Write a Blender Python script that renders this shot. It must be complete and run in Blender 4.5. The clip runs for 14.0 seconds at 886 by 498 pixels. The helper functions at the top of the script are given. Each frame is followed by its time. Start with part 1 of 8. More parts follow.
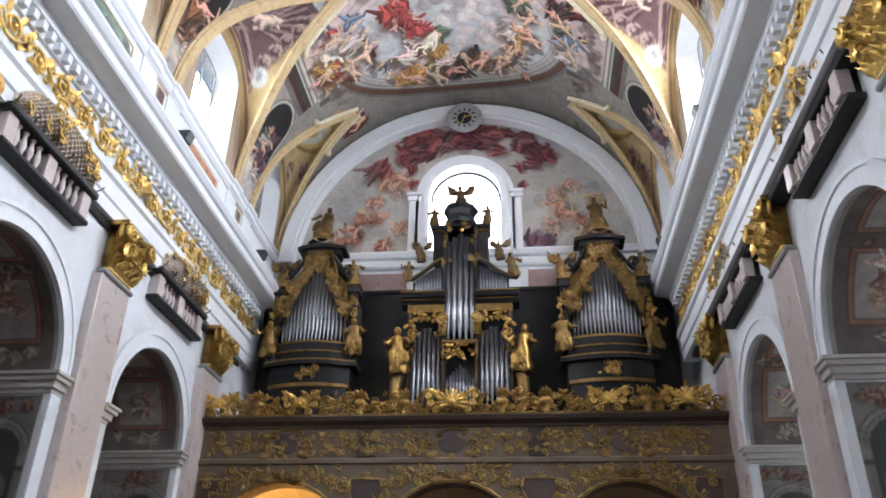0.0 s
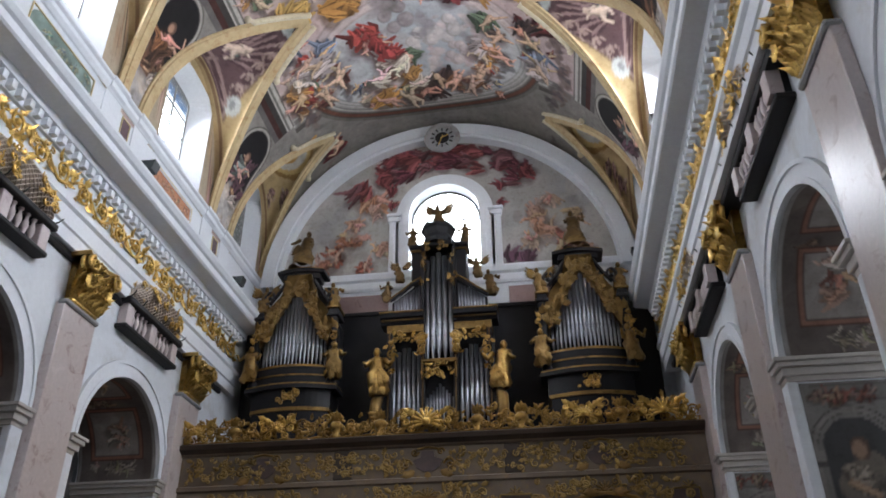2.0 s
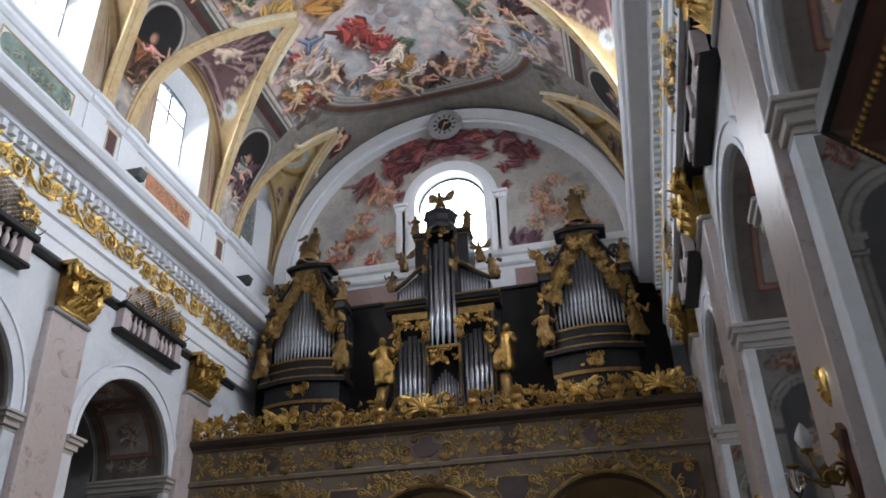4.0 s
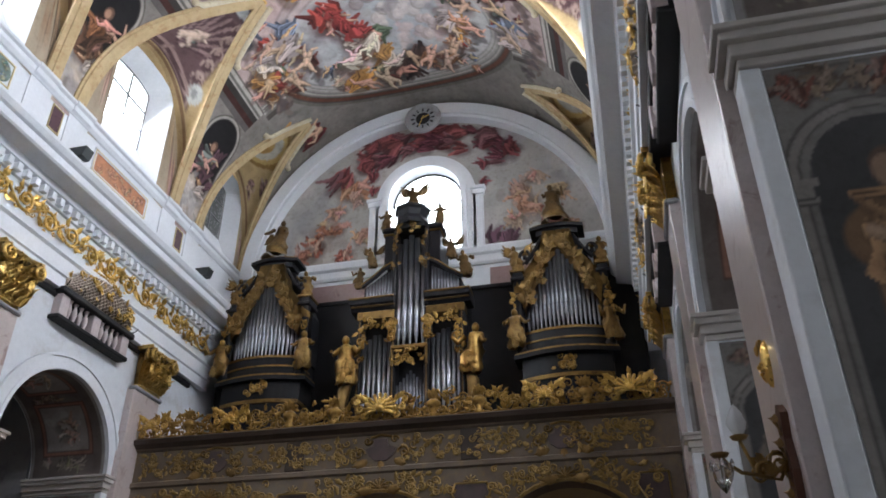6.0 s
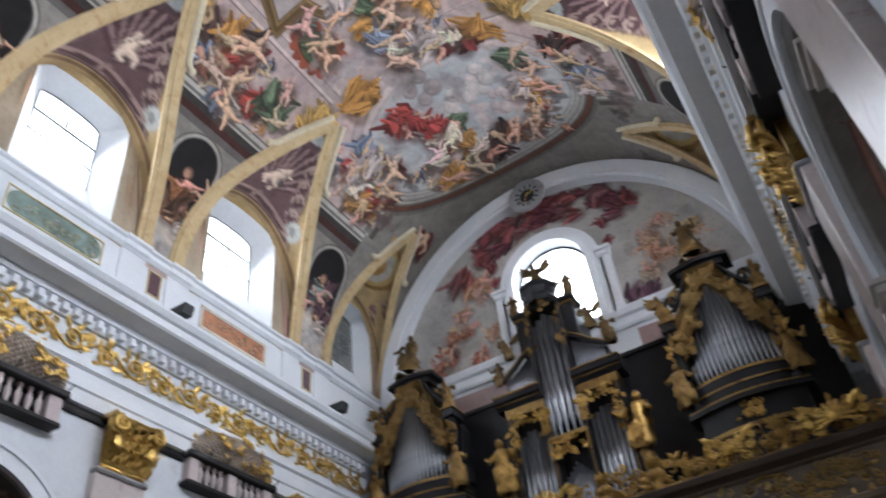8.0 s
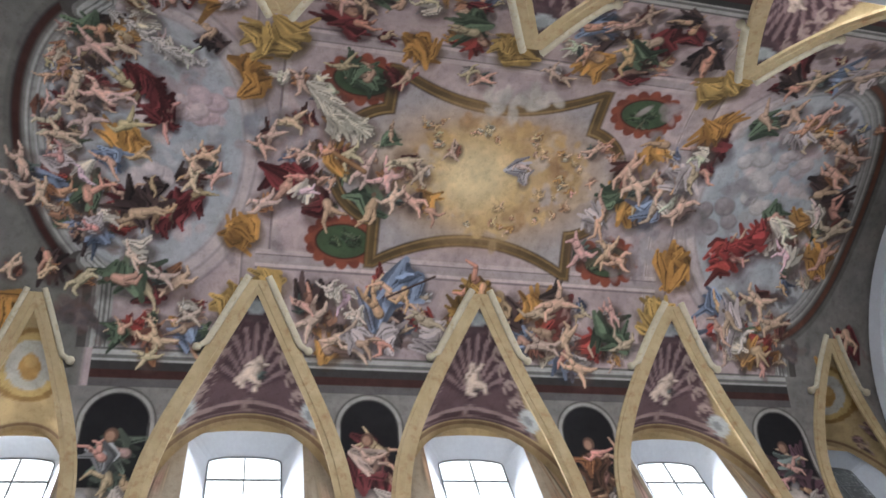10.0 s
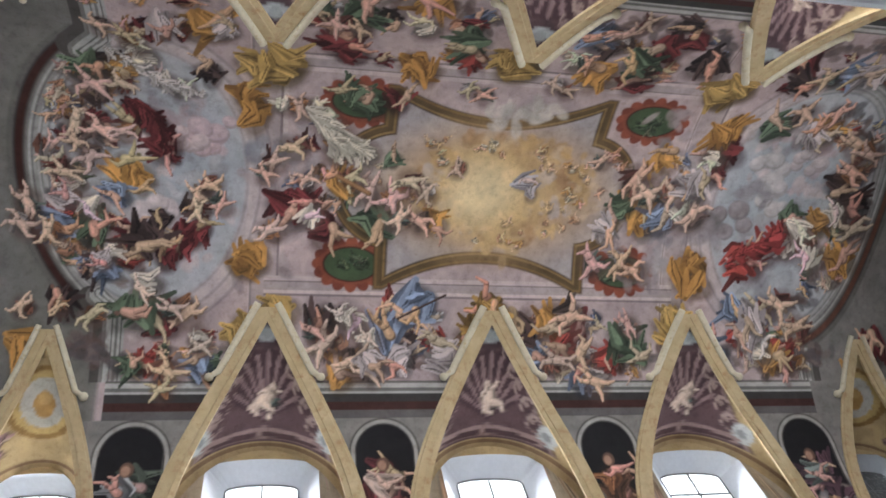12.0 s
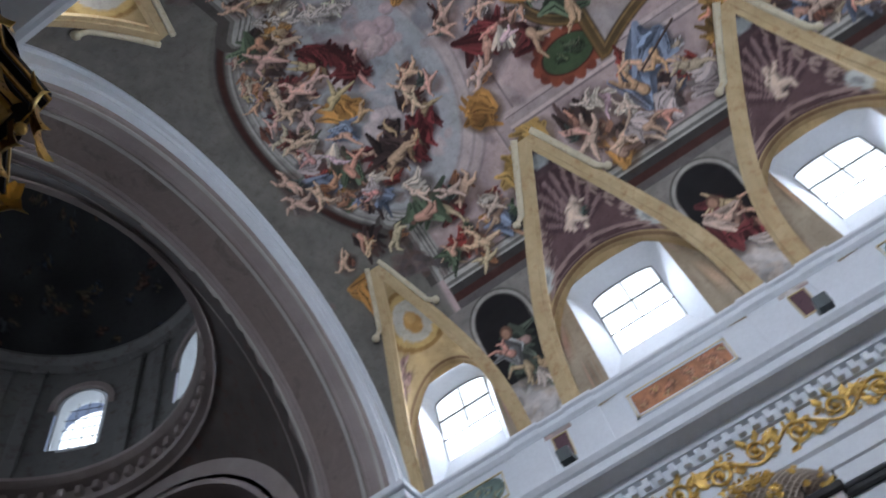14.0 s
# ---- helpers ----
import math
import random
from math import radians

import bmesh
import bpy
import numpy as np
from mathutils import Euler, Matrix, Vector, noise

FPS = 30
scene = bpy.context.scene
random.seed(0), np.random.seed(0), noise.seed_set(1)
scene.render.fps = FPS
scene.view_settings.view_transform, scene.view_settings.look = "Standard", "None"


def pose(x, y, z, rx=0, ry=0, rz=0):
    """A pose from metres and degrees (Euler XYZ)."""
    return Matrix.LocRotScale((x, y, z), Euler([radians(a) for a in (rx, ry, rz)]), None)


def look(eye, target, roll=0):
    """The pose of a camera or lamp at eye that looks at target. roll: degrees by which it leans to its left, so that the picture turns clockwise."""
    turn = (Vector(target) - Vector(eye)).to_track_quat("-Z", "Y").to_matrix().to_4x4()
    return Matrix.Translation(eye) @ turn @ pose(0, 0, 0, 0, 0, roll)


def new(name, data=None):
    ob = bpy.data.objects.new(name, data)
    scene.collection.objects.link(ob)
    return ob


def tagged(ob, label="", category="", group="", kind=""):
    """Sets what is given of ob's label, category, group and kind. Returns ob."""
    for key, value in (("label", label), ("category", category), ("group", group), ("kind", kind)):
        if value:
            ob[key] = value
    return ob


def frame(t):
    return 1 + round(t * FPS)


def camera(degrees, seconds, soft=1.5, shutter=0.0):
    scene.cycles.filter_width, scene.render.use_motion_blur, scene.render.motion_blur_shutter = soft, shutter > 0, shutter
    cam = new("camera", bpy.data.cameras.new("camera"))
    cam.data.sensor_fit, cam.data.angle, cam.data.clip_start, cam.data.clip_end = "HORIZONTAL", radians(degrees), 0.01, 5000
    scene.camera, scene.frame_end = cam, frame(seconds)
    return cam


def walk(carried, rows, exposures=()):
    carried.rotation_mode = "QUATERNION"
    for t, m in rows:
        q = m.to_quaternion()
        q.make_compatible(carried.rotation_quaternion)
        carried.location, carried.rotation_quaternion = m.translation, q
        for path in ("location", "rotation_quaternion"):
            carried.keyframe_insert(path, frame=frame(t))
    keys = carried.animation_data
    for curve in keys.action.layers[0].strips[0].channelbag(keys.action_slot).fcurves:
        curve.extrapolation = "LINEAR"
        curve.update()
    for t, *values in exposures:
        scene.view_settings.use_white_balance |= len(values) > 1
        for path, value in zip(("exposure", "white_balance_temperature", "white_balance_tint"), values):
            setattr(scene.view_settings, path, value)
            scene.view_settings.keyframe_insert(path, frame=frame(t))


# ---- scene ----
cam = camera(58.3, 14.0, 1.7, 0.25)
PATH = [
    (0, (1.691, -0.806, 1.788), (1.497, 0.943, 2.739), 1.1),
    (0.5, (1.916, -0.847, 1.763), (1.642, 0.868, 2.754), -3.3),
    (1, (2.1, -0.792, 1.758), (1.842, 0.941, 2.721), -2.7),
    (1.5, (2.379, -0.746, 1.706), (2.112, 1.0, 2.644), -0.6),
    (2, (2.709, -0.669, 1.678), (2.484, 1.048, 2.679), -0.6),
    (2.2, (2.885, -0.681, 1.67), (2.646, 1.027, 2.683), -1.5),
    (4.3, (4.656, -0.198, 1.563), (4.262, 1.512, 2.522), -1.6),
    (4.5, (4.752, -0.1, 1.571), (4.373, 1.634, 2.494), -1.3),
    (5, (4.91, 0.174, 1.612), (4.568, 1.913, 2.54), -0.1),
    (5.5, (5.054, 0.587, 1.636), (4.624, 2.329, 2.52), 3.3),
    (6, (5.111, 1.016, 1.623), (4.717, 2.696, 2.636), -0.2),
    (6.5, (5.155, 1.441, 1.616), (4.768, 3.113, 2.644), -1.3),
    (7, (5.224, 1.92, 1.638), (4.8, 3.575, 2.679), -2.6),
    (7.5, (5.27, 2.442, 1.694), (4.813, 4.03, 2.821), -5.2),
    (8, (5.341, 3.101, 1.77), (4.661, 4.48, 3.048), -7.6),
    (8.5, (5.366, 3.521, 1.837), (4.431, 4.534, 3.285), -9.7),
    (9, (5.417, 3.832, 1.937), (4.493, 4.406, 3.616), -14.7),
    (9.2, (5.47, 3.9, 1.97), (4.601, 4.385, 3.705), -18.0),
    (11.3, (5.96, 4.37, 2.35), (5.152, 4.816, 4.124), -22.8),
    (11.5, (5.988, 4.402, 2.376), (5.174, 4.828, 4.152), -21.7),
    (12, (6.019, 4.518, 2.382), (5.182, 4.92, 4.153), -21.2),
    (12.5, (6.015, 4.544, 2.37), (5.104, 4.887, 4.117), -20.1),
    (13, (5.974, 4.472, 2.389), (4.98, 4.641, 4.116), -18.8),
    (13.5, (5.972, 4.319, 2.405), (4.912, 4.26, 4.1), -18.7),
    (14, (5.945, 4.32, 2.462), (4.868, 3.998, 4.116), -19.7),
]
EXPOSURES = [(0, 0.68, 6500, 10), (0.5, 0.45, 6500, 10), (1.0, 0.15, 6500, 10), (1.5, 0.08, 6500, 10), (2.0, 0.0, 6500, 10), (4.4, 0.1, 6500, 10), (7.4, 0.14, 6440, 10), (7.9, 0.05, 6365, 10), (8.5, -0.35, 6350, 10), (9.0, -0.74, 6350, 10), (9.3, -0.6, 6377, 10), (11.3, -0.3, 6560, 10), (12.0, -0.32, 6525, 10), (12.5, -0.36, 6500, 10), (13.0, -0.4, 6400, 10), (13.5, -0.5, 6225, 10), (14.0, -0.72, 6050, 10)]
walk(cam, [(t, look(eye, target, roll)) for t, eye, target, roll in PATH], EXPOSURES)

# ---------------------------------------------------------------- light
world = bpy.data.worlds.new("sky")
scene.world = world
world.use_nodes = True
wn = world.node_tree.nodes
sky = wn.new("ShaderNodeTexSky")
sky.sky_type = "NISHITA"
sky.sun_disc = False
sky.sun_elevation, sky.sun_rotation = radians(48), radians(250)
world.node_tree.links.new(sky.outputs[0], wn["Background"].inputs[0])
wn["Background"].inputs[1].default_value = 0.12
sun = bpy.data.lights.new("sun", "SUN")
sun.energy, sun.angle, sun.color = 2.5, radians(0.5), (1, 0.95, 0.88)
new("sun", sun).matrix_world = look((60, -40, 80), (0, 9, 0))
scene.view_settings.exposure = 0.0
SOUTH_WATTS, NORTH_WATTS = 140.0, 345.0
WEST_WATTS = 160.0
DOME_WATTS = 115.0
# watts of the lamps in the added chapel windows
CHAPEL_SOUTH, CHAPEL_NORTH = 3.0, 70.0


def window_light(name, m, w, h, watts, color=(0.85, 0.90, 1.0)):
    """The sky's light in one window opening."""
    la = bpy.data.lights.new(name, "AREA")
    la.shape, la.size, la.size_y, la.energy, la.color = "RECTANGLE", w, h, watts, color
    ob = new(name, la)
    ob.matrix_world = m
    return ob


# ---------------------------------------------------------------- materials
def node_mat(name):
    m = bpy.data.materials.new(name)
    m.use_nodes = True
    t = m.node_tree
    return m, t, t.nodes["Principled BSDF"]


def link(t, a, b):
    t.links.new(a, b)


def tex_noise(t, scale, detail=4.0, rough=0.6, coord="Object"):
    tc = t.nodes.new("ShaderNodeTexCoord")
    n = t.nodes.new("ShaderNodeTexNoise")
    n.inputs["Scale"].default_value = scale
    n.inputs["Detail"].default_value = detail
    n.inputs["Roughness"].default_value = rough
    link(t, tc.outputs[coord], n.inputs["Vector"])
    return n


def ramp(t, fac, stops):
    r = t.nodes.new("ShaderNodeValToRGB")
    e = r.color_ramp.elements
    while len(e) < len(stops):
        e.new(0.5)
    for k, (p, c) in enumerate(stops):
        e[k].position, e[k].color = p, (*c, 1)
    link(t, fac, r.inputs[0])
    return r


def blend(t, mode, fac, a, b):
    n = t.nodes.new("ShaderNodeMix")
    n.data_type, n.blend_type = "RGBA", mode
    if isinstance(fac, (int, float)):
        n.inputs[0].default_value = fac
    else:
        link(t, fac, n.inputs[0])
    link(t, a, n.inputs[6])
    link(t, b, n.inputs[7])
    return n


def surface(name, lo, hi, coarse=0.8, fine=14.0, rough=0.6, metal=0.0, bump=0.15, grime=None, spread=(0.3, 0.7), spec=0.5):
    """Two scales of variation between two colours, with fine relief and an optional third colour for dirt."""
    m, t, p = node_mat(name)
    n1, n2 = tex_noise(t, coarse, 5), tex_noise(t, fine, 6, 0.65)
    r1 = ramp(t, n1.outputs[0], [(spread[0], lo), (spread[1], hi)])
    r2 = ramp(t, n2.outputs[0], [(0.25, tuple(c * 0.82 for c in hi)), (0.75, tuple(min(1, c * 1.06) for c in hi))])
    c = blend(t, "MIX", 0.45, r1.outputs[0], r2.outputs[0]).outputs[2]
    if grime:
        n3 = tex_noise(t, coarse * 3.1, 8, 0.7)
        f = ramp(t, n3.outputs[0], [(0.52, (0, 0, 0)), (0.72, (1, 1, 1))])
        g = t.nodes.new("ShaderNodeRGB")
        g.outputs[0].default_value = (*grime, 1)
        c = blend(t, "MIX", f.outputs[0], c, g.outputs[0]).outputs[2]
    link(t, c, p.inputs["Base Color"])
    p.inputs["Metallic"].default_value = metal
    p.inputs["Specular IOR Level"].default_value = spec
    rr = ramp(t, n2.outputs[0], [(0.2, (max(0.03, rough - 0.12),) * 3), (0.8, (min(1, rough + 0.12),) * 3)])
    link(t, rr.outputs[0], p.inputs["Roughness"])
    b = t.nodes.new("ShaderNodeBump")
    b.inputs["Strength"].default_value = bump
    b.inputs["Distance"].default_value = 0.02
    link(t, n2.outputs[0], b.inputs["Height"])
    link(t, b.outputs[0], p.inputs["Normal"])
    return m


def painted(name, rough=0.8, grain=26.0, spec=0.3, wear=0.8):
    """Fresco or oil paint: the colours laid on the surface, with brush grain, fading and fine cracks."""
    m, t, p = node_mat(name)
    at = t.nodes.new("ShaderNodeAttribute")
    at.attribute_name = "paint"
    n1, n2, n3 = tex_noise(t, grain, 5, 0.7), tex_noise(t, 1.3, 5), tex_noise(t, 7.0, 6, 0.7)
    r1 = ramp(t, n1.outputs[0], [(0.2, (wear,) * 3), (0.8, (1.0, 1.0, 1.0))])
    c = blend(t, "MULTIPLY", 1.0, at.outputs["Color"], r1.outputs[0]).outputs[2]
    r2 = ramp(t, n2.outputs[0], [(0.3, (0.88, 0.87, 0.86)), (0.7, (1.0, 1.0, 1.0))])
    c = blend(t, "MULTIPLY", 1.0, c, r2.outputs[0]).outputs[2]
    r3 = ramp(t, n3.outputs[0], [(0.36, (0.78, 0.74, 0.72)), (0.5, (1.0, 1.0, 1.0)), (0.66, (1.0, 0.98, 0.95))])
    c = blend(t, "MULTIPLY", 0.7, c, r3.outputs[0]).outputs[2]
    link(t, c, p.inputs["Base Color"])
    p.inputs["Roughness"].default_value = rough
    p.inputs["Specular IOR Level"].default_value = spec
    b = t.nodes.new("ShaderNodeBump")
    b.inputs["Strength"].default_value = 0.1
    b.inputs["Distance"].default_value = 0.01
    link(t, n1.outputs[0], b.inputs["Height"])
    link(t, b.outputs[0], p.inputs["Normal"])
    return m


def marble(name, base, vein, scale=1.2, rough=0.35):
    """Veined stone in blocks of slightly different tone."""
    m, t, p = node_mat(name)
    n0 = tex_noise(t, scale, 8, 0.72)
    n0.inputs["Distortion"].default_value = 1.6
    n1 = tex_noise(t, scale * 6, 6, 0.7)
    r0 = ramp(t, n0.outputs[0], [(0.30, vein), (0.46, base), (0.54, tuple(c * 0.93 for c in base)), (0.72, tuple(min(1, c * 1.12) for c in base))])
    r1 = ramp(t, n1.outputs[0], [(0.3, (0.86, 0.84, 0.84)), (0.7, (1, 1, 1))])
    c = blend(t, "MULTIPLY", 1.0, r0.outputs[0], r1.outputs[0])
    link(t, c.outputs[2], p.inputs["Base Color"])
    p.inputs["Roughness"].default_value = rough
    return m


def glow(name, color, strength):
    m, t, p = node_mat(name)
    p.inputs["Base Color"].default_value = (*color, 1)
    p.inputs["Emission Color"].default_value = (*color, 1)
    p.inputs["Emission Strength"].default_value = strength
    return m


M_white = surface("white_limewash", (0.62, 0.65, 0.69), (0.76, 0.79, 0.83), 0.5, 9, 0.75, bump=0.08, grime=(0.56, 0.56, 0.56), spec=0.3)
M_stucco = surface("white_stucco", (0.68, 0.71, 0.75), (0.80, 0.83, 0.87), 0.9, 12, 0.6, bump=0.05, spec=0.35)
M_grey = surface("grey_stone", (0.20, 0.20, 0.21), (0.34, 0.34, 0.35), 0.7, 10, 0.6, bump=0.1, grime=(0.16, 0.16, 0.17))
M_red = marble("red_marble", (0.36, 0.25, 0.24), (0.20, 0.12, 0.11), 1.6)
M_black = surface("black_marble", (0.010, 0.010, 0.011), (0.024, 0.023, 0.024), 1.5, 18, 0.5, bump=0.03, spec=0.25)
M_gold = surface("gilding", (0.42, 0.245, 0.06), (0.82, 0.56, 0.18), 3.0, 30, 0.32, metal=1.0, bump=0.25, grime=(0.22, 0.12, 0.03))
M_oldgold = surface("darkened_gilding", (0.055, 0.032, 0.012), (0.30, 0.185, 0.06), 2.4, 26, 0.45, metal=0.75, bump=0.3, grime=(0.06, 0.035, 0.015))
M_bronze = surface("worn_gilt_wood", (0.05, 0.03, 0.014), (0.17, 0.105, 0.04), 2.0, 22, 0.42, metal=0.7, bump=0.3, grime=(0.04, 0.025, 0.012))
M_case = surface("black_lacquered_wood", (0.010, 0.010, 0.013), (0.020, 0.020, 0.023), 1.4, 20, 0.45, bump=0.05, spec=0.2)
M_darkwood = surface("dark_stained_wood", (0.022, 0.014, 0.010), (0.055, 0.036, 0.026), 1.2, 16, 0.5, bump=0.1)
M_pipe = surface("tin_pipe", (0.15, 0.16, 0.18), (0.33, 0.345, 0.37), 1.2, 9, 0.34, metal=0.92, bump=0.03, grime=(0.11, 0.115, 0.13))
M_pipedark = surface("dull_lead_pipe", (0.16, 0.17, 0.19), (0.30, 0.31, 0.34), 1.2, 9, 0.4, metal=0.9, bump=0.03)
M_fresco = painted("fresco")
M_oil = painted("oil_paint", 0.6, 18, 0.4)
M_yellow = surface("ochre_stucco", (0.40, 0.27, 0.12), (0.62, 0.48, 0.27), 1.5, 6, 0.75, bump=0.2, grime=(0.40, 0.22, 0.10))
M_hoodstone = surface("cream_stucco", (0.52, 0.45, 0.30), (0.72, 0.65, 0.48), 2.5, 9, 0.7, bump=0.15, grime=(0.48, 0.36, 0.18))
M_sash = surface("grey_sash_paint", (0.13, 0.135, 0.14), (0.22, 0.225, 0.23), 3, 25, 0.5)
M_iron = surface("dark_painted_iron", (0.02, 0.024, 0.026), (0.05, 0.058, 0.06), 2, 25, 0.4, metal=0.3)
M_floor = marble("floor_stone", (0.30, 0.27, 0.25), (0.2, 0.17, 0.15), 0.5, 0.4)
M_back = glow("daylight", (0.93, 0.97, 1.0), 3.2)
M_warm = surface("warm_plaster", (0.60, 0.46, 0.28), (0.72, 0.58, 0.36), 0.8, 10, 0.7, bump=0.05)
M_blind = surface("dusty_dark_glass", (0.10, 0.105, 0.10), (0.19, 0.195, 0.19), 1.5, 12, 0.25, bump=0.03)
M_gallery = surface("brown_marbled_paint", (0.085, 0.06, 0.045), (0.19, 0.145, 0.105), 1.6, 8, 0.45, bump=0.12, grime=(0.22, 0.145, 0.065))
M_crest = surface("worn_carved_gilding", (0.06, 0.03, 0.010), (0.50, 0.31, 0.095), 3.5, 22, 0.36, metal=0.9, bump=0.35, grime=(0.05, 0.028, 0.01))
M_relief = surface("dull_gilt_relief", (0.16, 0.10, 0.03), (0.46, 0.31, 0.11), 2.4, 26, 0.42, metal=0.6, bump=0.3, grime=(0.09, 0.06, 0.03))
M_cartouche = surface("dark_panel_paint", (0.018, 0.016, 0.022), (0.10, 0.065, 0.06), 3.0, 14, 0.5, bump=0.1)
M_portal = surface("red_brown_wood", (0.09, 0.028, 0.014), (0.17, 0.06, 0.028), 1.4, 18, 0.4, bump=0.12)
M_lampglow = glow("amber_lamp", (1.0, 0.6, 0.22), 9.0)
M_backw = glow("west_daylight", (0.95, 0.98, 1.0), 5.0)
# white stucco browned and darkened: the imposts' shade is in the colour
M_stucco_shade = surface("shade_browned_stucco", (0.36, 0.33, 0.30), (0.54, 0.51, 0.48), 0.9, 12, 0.6, bump=0.05, spec=0.35)
M_pinkred = marble("rosy_marble", (0.60, 0.525, 0.505), (0.29, 0.18, 0.16), 2.2, 0.28)
_p = M_pinkred.node_tree.nodes["Principled BSDF"]
_p.inputs["Coat Weight"].default_value, _p.inputs["Coat Roughness"].default_value = 0.8, 0.3
M_balus = marble("pink_white_stone", (0.58, 0.50, 0.49), (0.42, 0.33, 0.32), 3.0, 0.45)
M_hood = surface("dusty_pink_grille", (0.30, 0.23, 0.20), (0.44, 0.36, 0.31), 3.0, 30, 0.7, bump=0.2)
M_goldedge = surface("thin_gilt_edge", (0.55, 0.42, 0.20), (0.78, 0.66, 0.40), 3.0, 30, 0.4, metal=0.6)
M_purple = marble("purple_marble", (0.13, 0.07, 0.085), (0.06, 0.03, 0.04), 4.0)
M_oldred = surface("red_brown_gilt_wood", (0.055, 0.020, 0.012), (0.12, 0.05, 0.03), 2.0, 16, 0.4, bump=0.1)
M_rose = surface("rose_grey_paint", (0.22, 0.165, 0.155), (0.38, 0.32, 0.30), 0.8, 10, 0.7, bump=0.06)
M_archmarble = marble("brown_grey_marble", (0.25, 0.20, 0.18), (0.12, 0.09, 0.08), 0.9)
M_greyp = surface("cool_grey_paint", (0.22, 0.22, 0.23), (0.34, 0.34, 0.35), 0.9, 10, 0.7, bump=0.06, grime=(0.18, 0.16, 0.16))
# dimness of the dome and crossing is put into these dark colours
M_dome = surface("dimmed_dark_fresco", (0.035, 0.03, 0.03), (0.11, 0.085, 0.075), 0.9, 6, 0.8, bump=0.1, grime=(0.10, 0.04, 0.03))
M_dome2 = surface("dimmed_drum_stone", (0.10, 0.10, 0.10), (0.19, 0.185, 0.18), 0.9, 8, 0.7, bump=0.08, grime=(0.09, 0.06, 0.05))
M_crystal, _t, _p = node_mat("crystal")
_p.inputs["Roughness"].default_value = 0.03
_p.inputs["Transmission Weight"].default_value = 1.0
M_lattice = surface("pale_gilt_lattice", (0.50, 0.42, 0.36), (0.66, 0.56, 0.46), 3.0, 30, 0.45, metal=0.4, bump=0.2)
M_glasspale, _t, _p = node_mat("white_frosted_glass")
_p.inputs["Base Color"].default_value = (0.85, 0.87, 0.9, 1)
_p.inputs["Roughness"].default_value = 0.25
_p.inputs["Transmission Weight"].default_value = 0.3
M_pane, _t, _p = node_mat("window_glass")
_p.inputs["Base Color"].default_value = (0.95, 0.98, 1.0, 1)
_p.inputs["Roughness"].default_value = 0.12
_p.inputs["Transmission Weight"].default_value = 1.0
_p.inputs["IOR"].default_value = 1.05


